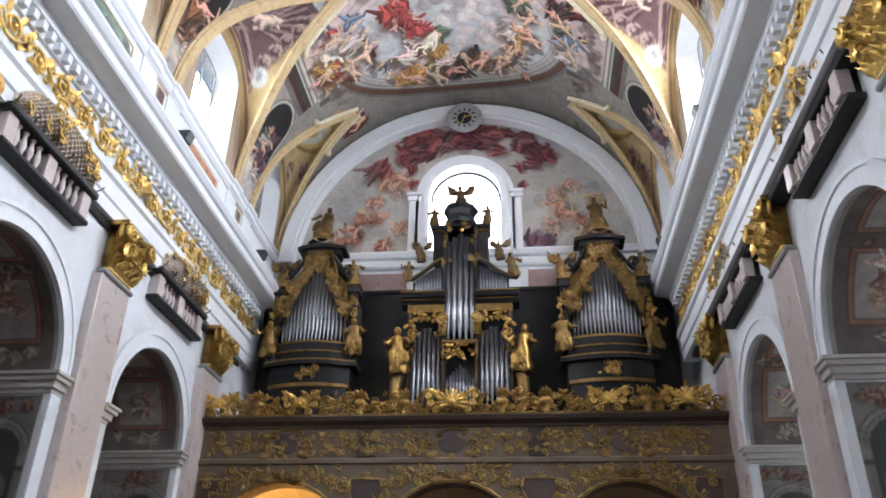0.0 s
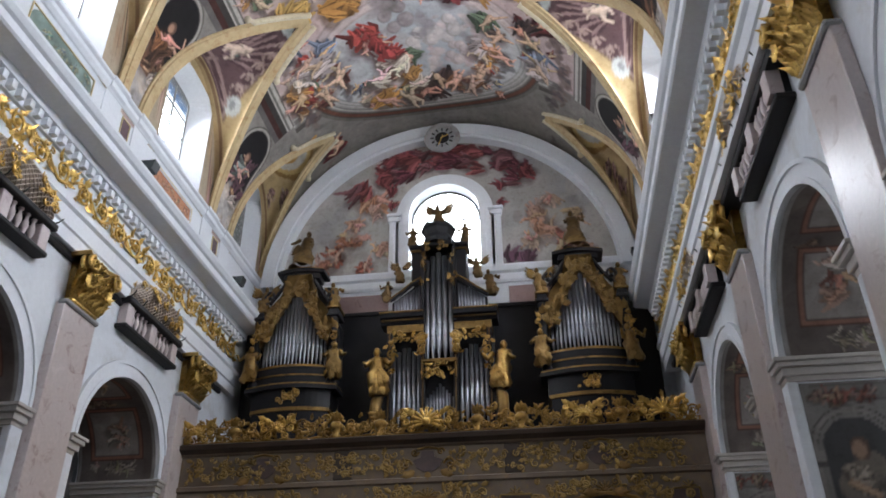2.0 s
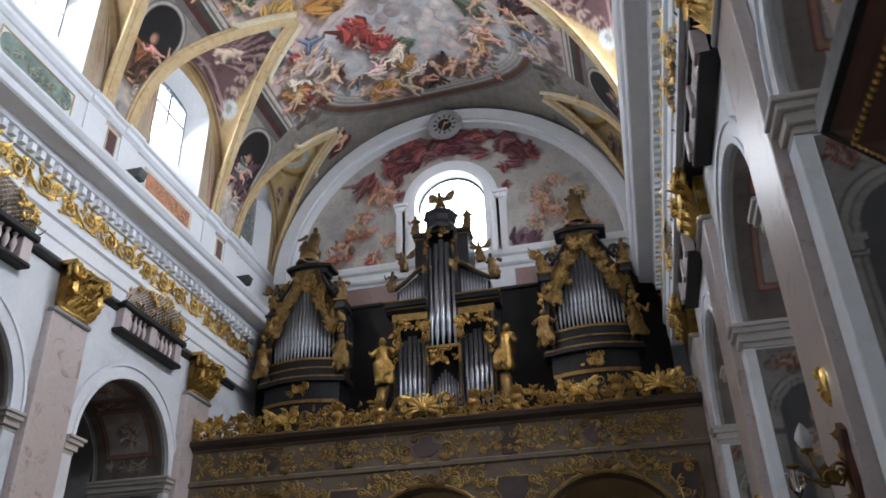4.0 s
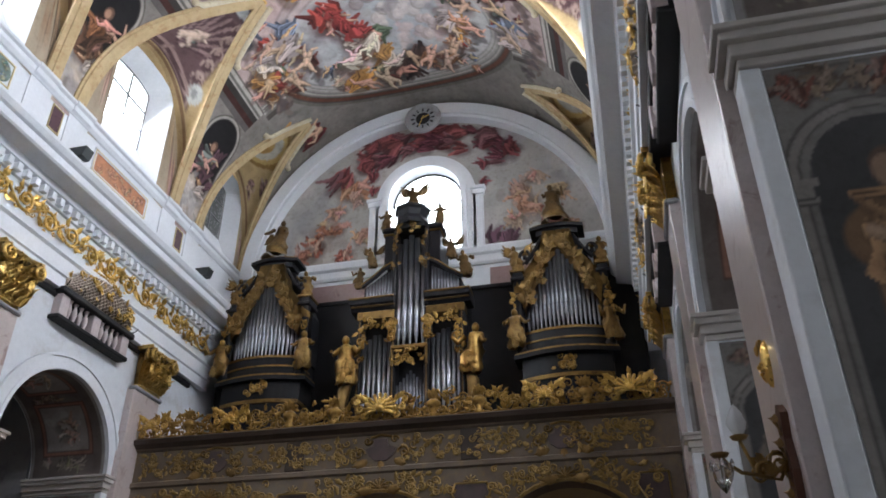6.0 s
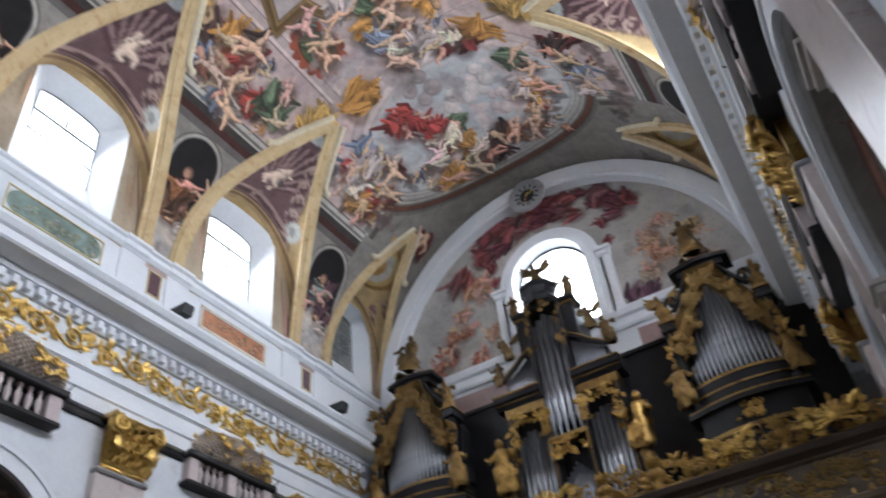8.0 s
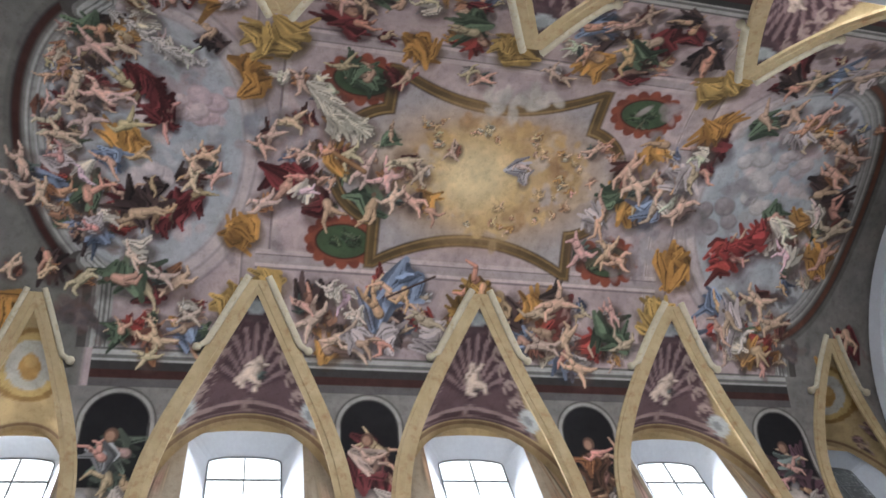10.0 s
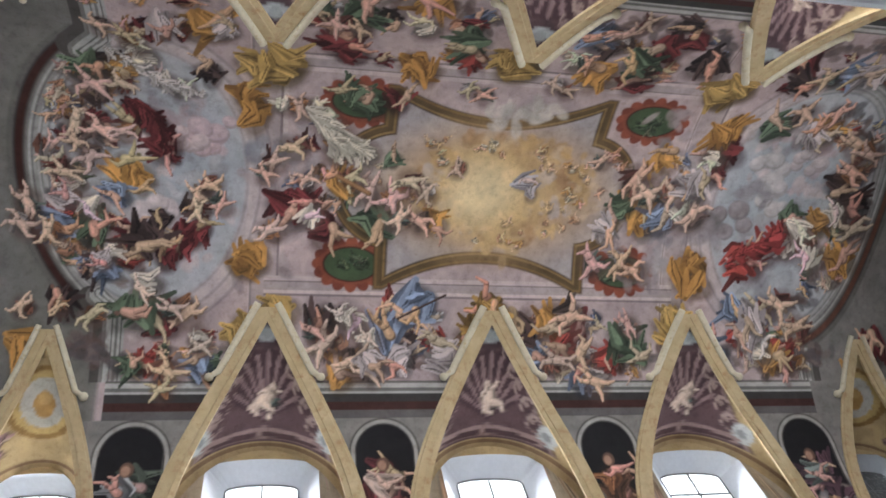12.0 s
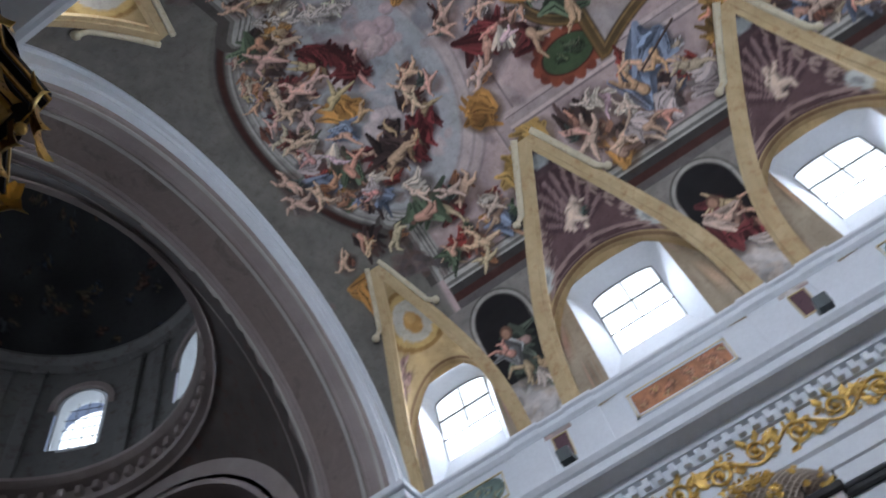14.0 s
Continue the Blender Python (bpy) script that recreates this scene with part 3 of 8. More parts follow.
# sky scenes at both ends: a ring moulding, clouds, and crowds along its outer half
for yc, k, ra, rb in ((1.8, 1, 1.95, 2.8), (16.85, -1, 2.05, 3.1)):
    turn = math.pi if k > 0 else 0
    for gr, col in ((0.80, (0.19, 0.195, 0.185)), (0.68, (0.09, 0.09, 0.09)), (0.64, (0.095, 0.032, 0.025) if k > 0 else (0.20, 0.085, 0.055)), (0.50, (0.12, 0.115, 0.11)), (0.46, (0.24, 0.245, 0.24)), (0.40, (0.46, 0.48, 0.48)), (0.34, (0.16, 0.17, 0.17)), (0.31, (0.36, 0.38, 0.38)), (0.22, (0.50, 0.52, 0.53)), (0.18, (0.22, 0.23, 0.24)), (0.15, (0.44, 0.46, 0.47)), (0.05, (0.20, 0.21, 0.23))):
        half = lambda a, b: np.clip((1 - np.hypot((a - cA(yc)) / (ra + gr), (b - MID) / (rb + gr))) * 60, 0, 1) * ((a - cA(yc)) * k < (-0.25 if k > 0 else 0.3) * ra)
        cv.mask(half, col)
    for g0, col in ((0.62, (0.30, 0.26, 0.28)), (0.58, (0.52, 0.46, 0.48)), (0.36, (0.31, 0.28, 0.31)), (0.33, (0.55, 0.50, 0.52)), (0.10, (0.40, 0.37, 0.40)), (0.06, (0.48, 0.45, 0.48))):
        inner = lambda a, b: np.clip((1 - np.hypot((a - cA(yc)) / (ra + g0), (b - MID) / (rb + g0))) * 40, 0, 1) * ((a - cA(yc)) * k > (-0.25 if k > 0 else 0.3) * ra)
        cv.mask(inner, col)
    # squared corners where the ring runs out into the long cornice
    for sb in (-1, 1):
        y0 = cA(yc - 0.62 * k)
        yr = cA(yc - (1.0 if k > 0 else 1.5) * k)
        for w, o, col in ((0.62, 0.16, (0.12, 0.115, 0.11)), (0.44, 0.06, (0.24, 0.245, 0.24)), (0.34, 0.03, (0.46, 0.48, 0.48)), (0.22, 0.0, (0.18, 0.19, 0.19)), (0.16, 0.0, (0.48, 0.50, 0.50)), (0.05, 0.0, (0.24, 0.25, 0.25))):
            b0, b1 = sorted((MID + sb * (rb + (0.12 if k > 0 else 0.55)), MID + sb * 4.5))
            cv.rect(y0 - w / 2 - o * k, b0, y0 + w / 2 - o * k, b1, col)
            if k < 0:
                continue
            cv.bar(yr - o * k, MID + sb * (rb * (0.93 if k > 0 else 0.75) + o), y0 - o * k, MID + sb * (rb + 0.15 + o), w / 2, w / 2, col, 0.06)
    cv.ell(cA(yc), MID, ra, rb, SKYB, 0, 0.03)
    cv.ell(cA(yc + 0.4 * k), MID, ra * 0.7, rb * 0.6, (0.37, 0.43, 0.50), 0, 0.5, 0.7)
    for i in range(26):
        cv.cloud(cA(yc) + rng.uniform(-1.2, 1.3), MID + rng.uniform(-2.0, 2.0), rng.uniform(0.25, 0.55), CLOUDS[i % 4])
    for i in range(22):
        th = rng.uniform(-1.4, 1.4) + turn
        cv.cloud(cA(yc) + ra * 0.86 * math.cos(th), MID + rb * 0.86 * math.sin(th), 0.32, [(0.17, 0.12, 0.11), (0.24, 0.19, 0.18), (0.13, 0.13, 0.15)][i % 3], 5)
for y, q, r, col in ((2.9, 9.9, 0.34, (0.58, 0.46, 0.49)), (3.1, 10.3, 0.4, (0.55, 0.45, 0.49)), (2.6, 9.9, 0.3, (0.60, 0.52, 0.54)), (1.5, 9.7, 0.34, (0.56, 0.51, 0.53)), (1.9, 8.2, 0.4, (0.54, 0.50, 0.53)), (3.0, 8.6, 0.3, (0.46, 0.48, 0.53)), (15.9, 9.9, 0.5, (0.50, 0.50, 0.52)), (16.4, 9.2, 0.45, (0.53, 0.52, 0.54)), (15.3, 8.6, 0.5, (0.34, 0.32, 0.34)), (16.9, 10.2, 0.4, (0.50, 0.46, 0.48))):
    for i in range(7):
        a = rng.uniform(0, 6.28)
        x, z, w = cA(y) + r * 0.8 * math.cos(a), q + r * 0.6 * math.sin(a), r * rng.uniform(0.35, 0.6)
        cv.ell(x + 0.03, z - 0.05, w * 1.05, w * 0.9, [v * 0.72 for v in col], 0, 0.15, 0.8)
        cv.ell(x, z, w, w * 0.85, col, 0, 0.2, 0.9)
        cv.ell(x - 0.25 * w, z + 0.25 * w, w * 0.5, w * 0.4, [min(0.85, v * 1.18) for v in col], 0, 0.8, 0.8)
for sd in (0, 1):
    B = lambda s: s if sd == 0 else S_TOT - s
    # long painted cornice beside the lunettes
    for s0, s1, col in ((3.75, 3.95, (0.16, 0.16, 0.165)), (3.95, 4.13, (0.10, 0.035, 0.03)), (4.13, 4.3, (0.07, 0.07, 0.07)), (4.3, 4.36, (0.46, 0.48, 0.48)), (4.36, 4.42, (0.20, 0.21, 0.21)), (4.42, 4.54, (0.48, 0.50, 0.50)), (4.54, 4.58, (0.20, 0.20, 0.20)),
                        (6.46, 6.50, (0.30, 0.26, 0.28)), (6.50, 6.58, (0.62, 0.55, 0.57)), (6.58, 6.78, (0.45, 0.40, 0.42)), (6.78, 6.81, (0.27, 0.23, 0.25)), (6.81, 6.9, (0.58, 0.51, 0.53))):
        b0, b1 = sorted((B(s0), B(s1)))
        cv.rect(cA(1.05 if s0 < 5 else 4.2), b0, cA(17.6 if s0 < 5 else 13.95), b1, col)
    # pendentives: dark round-headed niche with a pale rim, seated cloth, clouds below
    b0, b1 = sorted((B(0.1), B(3.75)))
    for yp in PIERS:
        cv.rect(cA(yp - 1.9), b0, cA(yp + 1.9), b1, (0.29, 0.295, 0.29))
        for rr, col in ((0.76, (0.13, 0.125, 0.12)), (0.72, (0.42, 0.43, 0.42)), (0.64, (0.10, 0.10, 0.10)), (0.61, (0.02, 0.018, 0.022))):
            cv.ell(cA(yp), B(3.0), rr, rr, col, 0, 0.04)
            c0, c1 = sorted((B(1.6), B(3.0)))
            cv.rect(cA(yp - rr), c0, cA(yp + rr), c1, col)
        for i in range(12):
            cv.cloud(cA(yp) + rng.normal(0, 0.4), B(0.95) + rng.normal(0, 0.42), 0.4, [(0.62, 0.64, 0.67), (0.44, 0.45, 0.48), (0.54, 0.50, 0.46)][i % 3])
        tint = [(0.13, 0.07, 0.10), (0.15, 0.08, 0.05), (0.22, 0.05, 0.06), (0.12, 0.16, 0.13)][PIERS.index(yp)]
        for i in range(5):
            cv.drape(cA(yp) + rng.normal(0, 0.2), B(1.7 + 0.2 * i) + rng.normal(0, 0.08), 0.85, tint, None if i % 2 else (0.60, 0.40, 0.30))
        cv.drape(cA(yp) - 0.1, B(2.3), 0.75, [(0.20, 0.27, 0.26), (0.30, 0.14, 0.06), (0.55, 0.45, 0.40), (0.30, 0.33, 0.36)][PIERS.index(yp)], (0.62, 0.42, 0.32))
        cv.drape(cA(yp) + 0.25, B(1.4), 0.5, (0.55, 0.52, 0.50), None)
        cv.ell(cA(yp) - 0.05, B(2.72), 0.14, 0.16, (0.20, 0.12, 0.085), 0, 0.2)
        cv.ell(cA(yp) - 0.07, B(2.70), 0.09, 0.11, (0.48, 0.30, 0.21), 0, 0.3)
        for sx in (-1, 1):
            for i in range(5):
                cv.drape(cA(yp + sx * rng.uniform(0.75, 1.0)), B(0.2 + 0.35 * i), 0.3, [(0.46, 0.32, 0.18), (0.42, 0.25, 0.15)][i % 2], (0.60, 0.42, 0.26))
    # dark shaded ground under the groups seated on the cornice
    for yb in BAYS + [-0.6, 19.3]:
        for i in range(18):
            dy = rng.choice((-1, 1)) * rng.uniform(1.0, 2.5)
            cv.cloud(cA(yb + dy), B(4.85 + 0.3 * (2.5 - abs(dy))), 0.34, [(0.20, 0.14, 0.13), (0.26, 0.21, 0.21), (0.14, 0.13, 0.14)][i % 3], 4)
    # green medallions with a scrolled red rim
    for yq in (6.1, 12.6):
        bq = B(7.2) if sd == 0 else 10.98
        for i in range(16):
            th = 2 * math.pi * i / 16
            cv.ell(cA(yq) + 0.66 * math.cos(th), bq + 0.42 * math.sin(th), 0.22, 0.15, [(0.36, 0.10, 0.05), (0.27, 0.07, 0.04)][i % 2], th, 0.15)
        cv.ell(cA(yq), bq, 0.72, 0.46, (0.32, 0.09, 0.045), 0, 0.08)
        cv.ell(cA(yq), bq, 0.64, 0.40, (0.10, 0.03, 0.02), 0, 0.06)
        cv.ell(cA(yq), bq, 0.60, 0.37, (0.085, 0.145, 0.075), 0, 0.06)
        for i in range(4):
            cv.drape(cA(yq) + rng.normal(0, 0.16), bq + rng.normal(0, 0.08), 0.34, (0.075, 0.115, 0.07), (0.13, 0.19, 0.11))


# central frame and the golden glory in it
def quatre(grow):
    def inside(a, b):
        y, s_ = a - cA(9.12), b - MID
        d1 = np.maximum(np.abs(y) / (2.25 + grow), np.abs(s_) / (1.48 + grow + 0.66 * np.clip(np.abs(y) / 2.3, 0, 1) ** 2))
        d2 = np.minimum(np.hypot(y - 2.1, s_), np.hypot(y + 2.1, s_)) / (1.22 + grow)
        return (1.0 - np.minimum(d1, d2)) * 40
    return inside


for gr, col in ((0.30, (0.08, 0.05, 0.02)), (0.27, (0.30, 0.20, 0.07)), (0.22, (0.16, 0.11, 0.045)), (0.12, (0.11, 0.075, 0.03)), (0.09, (0.36, 0.25, 0.10)), (0.04, (0.07, 0.045, 0.02)), (0.0, (0.43, 0.41, 0.44))):
    cv.mask(quatre(gr), col)
cv.ell(cA(9.3), MID, 2.5, 1.5, (0.58, 0.40, 0.20), 0, 0.7, 0.9)
for i in range(44):
    th = rng.uniform(0, 6.28)
    q = rng.uniform(0.55, 1.05)
    cv.cloud(cA(9.2) + 2.3 * q * math.cos(th), MID + 1.25 * q * math.sin(th), 0.36, [(0.60, 0.41, 0.18), (0.58, 0.46, 0.32), (0.48, 0.30, 0.15), (0.50, 0.46, 0.47), (0.62, 0.45, 0.22)][i % 5])
cv.ell(cA(9.1), MID - 0.05, 1.3, 1.05, (0.70, 0.53, 0.26), 0, 0.9, 0.9)
cv.ell(cA(8.95), MID - 0.05, 0.75, 0.7, (0.80, 0.68, 0.42), 0, 0.9, 0.9)
for i in range(60):
    th = rng.uniform(0, 6.28)
    q = rng.uniform(0.6, 1.0)
    cv.drape(cA(9.12) + 2.75 * q * math.cos(th), MID + 1.35 * q * math.sin(th), rng.uniform(0.16, 0.30), [(0.58, 0.36, 0.22), (0.62, 0.46, 0.26), (0.55, 0.33, 0.12), (0.52, 0.36, 0.28), (0.40, 0.38, 0.30)][rng.integers(5)], (0.70, 0.52, 0.34))
# clouds spilling over the frame towards both scenes
for yq in (4.9, 13.3):
    for i in range(16):
        cv.cloud(cA(yq) + rng.normal(0, 0.4), MID + rng.normal(0, 0.8), 0.42, [(0.50, 0.43, 0.45), (0.36, 0.32, 0.34), (0.44, 0.42, 0.46)][i % 3])
cv.cloud(cA(3.95), MID + 0.55, 0.42, (0.32, 0.35, 0.41), 14)
cv.cloud(cA(14.9), MID - 0.8, 0.5, (0.30, 0.28, 0.30), 14, 0.8)
cv.cloud(cA(15.6), MID + 0.3, 0.5, (0.33, 0.33, 0.36), 10, 0.6)
for dy in (-0.4, 0.0, 0.45):
    cv.cloud(cA(9.6 + dy), 10.95 + 0.1 * dy, 0.42, (0.62, 0.60, 0.57), 10)


SHADES = [(0.22, 0.10, 0.07), (0.16, 0.06, 0.05), (0.14, 0.10, 0.09), (0.34, 0.17, 0.08), (0.30, 0.28, 0.28), (0.10, 0.13, 0.12)]


def group(color, places):
    """Swirls of one colour, each at its place along and across the vault with its breadth."""
    pale = color[0] > 0.57
    for y, s, r in places:
        r = min(r * 1.32, 0.95)
        if pale:
            # light strokes over a dark ground
            cv.ell(cA(y) + 0.05, s - 0.06, r * 0.5, r * 0.42, (0.15, 0.09, 0.075), rng.uniform(0, 3), 0.5, 0.55)
            if color[2] > 0.5:
                cv.drape(cA(y), s, r * 0.85, color, color)
                continue
            cv.drape(cA(y) + rng.normal(0, 0.1 * r), s + rng.normal(0, 0.1 * r), r * 0.75, SHADES[rng.integers(len(SHADES))], None)
            a = rng.uniform(0, 6.28)
            ca, sa = math.cos(a), math.sin(a)
            tone = [v * rng.uniform(0.9, 1.15) for v in color]
            cv.stroke(cA(y) - 0.13 * r * ca, s - 0.13 * r * sa, cA(y) + 0.13 * r * ca, s + 0.13 * r * sa, 0.13 * r, 0.11 * r, tone, 0.2)
            for q in range(4):
                a2 = a + (0.5, -0.5, math.pi + 0.4, math.pi - 0.4)[q] + rng.normal(0, 0.25)
                b2 = a2 + rng.uniform(-1.2, 1.2)
                x0, y0 = cA(y) + 0.2 * r * math.cos(a2), s + 0.2 * r * math.sin(a2)
                x1, y1 = x0 + 0.2 * r * math.cos(a2), y0 + 0.2 * r * math.sin(a2)
                cv.stroke(x0, y0, x1, y1, 0.075 * r, 0.055 * r, tone, 0.2)
                cv.stroke(x1, y1, x1 + 0.2 * r * math.cos(b2), y1 + 0.2 * r * math.sin(b2), 0.052 * r, 0.028 * r, tone, 0.2)
            cv.ell(cA(y) + 0.3 * r * ca, s + 0.3 * r * sa, 0.075 * r, 0.06 * r, [v * 0.35 for v in tone], a, 0.3)
        else:
            for q in range(2):
                cv.drape(cA(y) + rng.normal(0, 0.08 * r), s + rng.normal(0, 0.08 * r), r * 1.1, [v * (1.0, 1.25)[q] for v in color], None if q == 0 or color in (GILT, BRONZE) else (0.60, 0.40, 0.29))


# small swirls between the large ones
for y0, y1, s0, s1, n in ((-0.1, 1.2, 6.9, 11.4, 46), (17.4, 18.7, 6.9, 11.4, 40), (1.3, 3.2, 4.7, 6.1, 16), (5.4, 8.2, 4.7, 6.1, 22), (10.2, 13.2, 4.7, 6.1, 24), (15.4, 17.6, 4.7, 6.4, 18), (4.6, 6.2, 8.0, 10.4, 18), (11.9, 13.8, 8.0, 10.2, 18), (4.8, 17.0, 12.0, 13.6, 46), (0.9, 3.0, 11.9, 13.2, 14)):
    for i in range(n):
        y, q = rng.uniform(y0, y1), rng.uniform(s0, s1)
        if min(abs(y - b) for b in BAYS) < 0.7 and 4.0 < q < 6.3:
            continue
        cv.drape(cA(y), q, rng.uniform(0.28, 0.5), MIX[rng.integers(len(MIX))], (0.64, 0.44, 0.33))
group(DRED, ((1.66, 10.44, 0.65), (2.07, 9.66, 0.64), (0.8, 10.23, 0.43), (2.38, 7.64, 0.54), (2.77, 7.91, 0.47), (1.29, 7.7, 0.54), (2.16, 7.32, 0.49), (2.01, 5.79, 0.64), (5.47, 12.48, 0.61), (5.77, 12.16, 0.49), (11.77, 11.96, 0.57), (12.08, 12.98, 0.71), (12.56, 13.27, 0.48), (4.72, 8.4, 0.75), (5.48, 8, 0.63), (5.07, 8.62, 0.5), (14.71, 10.41, 0.85), (14.55, 9.86, 0.5), (11.35, 5.76, 0.68), (19.58, 5.41, 1), (8.06, 13.09, 0.38), (15.31, 12.84, 0.6), (1.95, 12.33, 0.4), (6.78, 11.03, 0.47)))
group(RED, ((1.41, 7.22, 0.47), (0.61, 7.9, 0.41), (7.05, 6.21, 0.53), (11.14, 5.42, 0.71), (12.2, 5.18, 0.64), (16.19, 7.76, 1.11), (15.6, 7.51, 0.71), (16.67, 8.15, 0.71), (16.93, 5.35, 0.75), (15.69, 5.74, 0.55), (8.16, 12.19, 0.47), (1.74, 4.95, 0.43), (-0.04, 8.22, 0.43), (4.99, 13.06, 0.49), (17.13, 8.25, 0.63)))
group((0.07, 0.045, 0.045), ((1.68, 7.72, 0.7), (1.17, 11.45, 0.61), (0.75, 7, 0.49), (2.02, 8.11, 0.33), (0.07, 6.26, 0.54), (7.27, 5.39, 0.67), (5.48, 5.84, 0.69), (10.16, 5.73, 1.07), (10.15, 5.2, 0.71), (13.12, 12.7, 0.76), (17.98, 9.59, 1.05), (18.58, 9.09, 0.71), (15.63, 12.36, 0.54), (12.16, 13.78, 0.44), (2.59, 8.33, 0.33), (3.03, 11.42, 0.43), (0.8, 10.78, 0.41), (10.91, 12.97, 0.65), (6.34, 13.2, 0.49)))
group((0.52, 0.29, 0.07), ((1.4, 9.11, 0.6), (1.62, 8.88, 0.43), (1.41, 11.36, 0.49), (-0.6, 5.24, 0.65), (3.06, 12.55, 0.82), (7.21, 13.66, 0.66), (5.95, 4.79, 0.69), (18.54, 7.8, 0.92), (16.94, 11.17, 0.91), (19.03, 4.68, 0.75), (12.82, 8.65, 0.71), (13.1, 10.04, 0.57), (10.78, 6.14, 0.64), (10.83, 12.08, 0.7), (17.75, 8.66, 0.63), (16.6, 5.2, 0.63), (7.89, 8.28, 0.47), (5.78, 9.06, 0.5), (13.98, 13.36, 0.47)))
group(BRONZE, ((3.8, 10.98, 0.54), (3.91, 10.66, 0.59), (3.76, 7.09, 0.58), (3.86, 7.41, 0.56), (7.03, 12.04, 0.59), (7.37, 11.8, 0.49), (14.3, 7.38, 0.79), (14.42, 7.04, 0.67), (14.52, 11.01, 0.6), (14.3, 10.68, 0.57)))
group(GILT, ((4.13, 5.8, 0.82), (4.42, 6.06, 0.7), (3.77, 5.67, 0.62), (4.27, 11.56, 0.94), (4.48, 11.93, 0.65), (3.94, 11.72, 0.55), (9.13, 12.16, 0.82), (8.78, 12.35, 0.54), (9.27, 12.49, 0.59), (14.08, 6.05, 1.05), (14.45, 5.71, 0.79), (13.77, 5.83, 0.71), (14.07, 11.92, 0.8), (13.79, 11.8, 0.57), (14.25, 12.1, 0.6)))
group((0.30, 0.19, 0.05), ((9.12, 5.89, 0.85), (9.39, 6.1, 0.71), (8.86, 5.69, 0.6), (9.25, 6.22, 0.5)))
group(GREEN, ((0.61, 7.84, 0.64), (1.58, 6.14, 0.7), (6.53, 8.32, 0.69), (7.99, 12.69, 0.6), (11.7, 12.43, 0.63), (12.65, 5.59, 0.9), (12.93, 5.26, 0.6), (5.82, 13.11, 0.66), (5.08, 13.22, 0.44), (3, 4.91, 0.58), (1.52, 4.88, 0.43), (12.29, 8.76, 0.57), (15.67, 11.04, 0.64), (6.25, 10.97, 0.58), (0.75, 11.28, 0.5), (5.81, 11.26, 0.47), (16.89, 8.83, 0.55), (6.84, 9.67, 0.33)))
group((0.17, 0.23, 0.34), ((7.01, 5.76, 0.69), (7.44, 6.23, 0.8), (10.56, 5.01, 0.57), (11.59, 4.7, 0.57), (1.11, 8.6, 0.47), (0.86, 6.95, 0.43), (13.42, 8.61, 0.64), (15.62, 6.23, 0.63), (10.53, 13.16, 0.65), (16.56, 12.66, 0.67), (2.88, 4.91, 0.47), (15.04, 5.31, 0.71), (-0.1, 7.86, 0.54), (16.49, 6.33, 0.48), (7.76, 6.43, 0.53)))
group((0.70, 0.67, 0.60), ((5.36, 10.48, 0.64), (5.7, 10.04, 0.7), (6.14, 9.81, 0.69), (5.6, 9.77, 0.53), (5.1, 10.78, 0.47), (0.56, 8.32, 0.49), (0.24, 8.78, 0.49), (1.72, 6.69, 0.58), (2.84, 5.52, 0.47), (5.15, 8.3, 0.56), (14.37, 10.15, 0.57), (16.94, 8.02, 0.95), (17.25, 8.4, 0.71), (17.74, 7.69, 0.71), (6.23, 5.87, 0.62), (5.97, 6.05, 0.5), (6.5, 5.49, 0.56), (14, 8.65, 0.68), (2.18, 11.19, 0.43), (1.85, 11.66, 0.51), (1.67, 11.96, 0.46), (2.49, 11.03, 0.43), (1.01, 7.38, 0.47), (10.33, 12.4, 0.47), (7.14, 12.95, 0.55), (16.29, 5.34, 0.67), (19.11, 4.03, 1), (4.48, 10.79, 0.38)))
group((0.70, 0.67, 0.60), ((18.16, 8.91, 0.63),))
group((0.62, 0.48, 0.38), ((0.87, 10.98, 0.6), (0.42, 10.07, 0.54), (0.89, 9.99, 0.54), (1.32, 9.97, 0.43), (-0.09, 9.54, 0.49), (-0.06, 9.24, 0.49), (0.14, 9.01, 0.49), (0.64, 9.36, 0.54), (-0.63, 8.36, 0.54), (-0.75, 7.88, 0.54), (-0.26, 7.73, 0.49), (0.4, 9.7, 0.4), (2.75, 8.65, 0.47), (3.04, 8.86, 0.47), (3.23, 8.43, 0.41), (2.76, 8.28, 0.41), (0.64, 5.98, 0.49), (-0.74, 6.17, 0.43), (-0.03, 6.14, 0.33), (2.57, 6.05, 0.58), (2.27, 6.16, 0.47), (2.26, 4.78, 0.58), (2.13, 4.42, 0.43), (2.91, 5.34, 0.41), (5.5, 5.4, 0.69), (6.2, 5.04, 0.63), (6.52, 4.8, 0.56), (5.3, 5.71, 0.44)))
group((0.62, 0.48, 0.38), ((6.41, 8.91, 0.63), (6.94, 8.75, 0.63), (7.27, 9.17, 0.56), (7.57, 8.26, 0.56), (7.11, 8.29, 0.5), (4.82, 10.75, 0.47), (4.7, 9.82, 0.53), (4.31, 9.46, 0.47), (4.14, 9.19, 0.41), (4.26, 7.93, 0.53), (5.04, 9.13, 0.41), (6.01, 9.21, 0.5)))
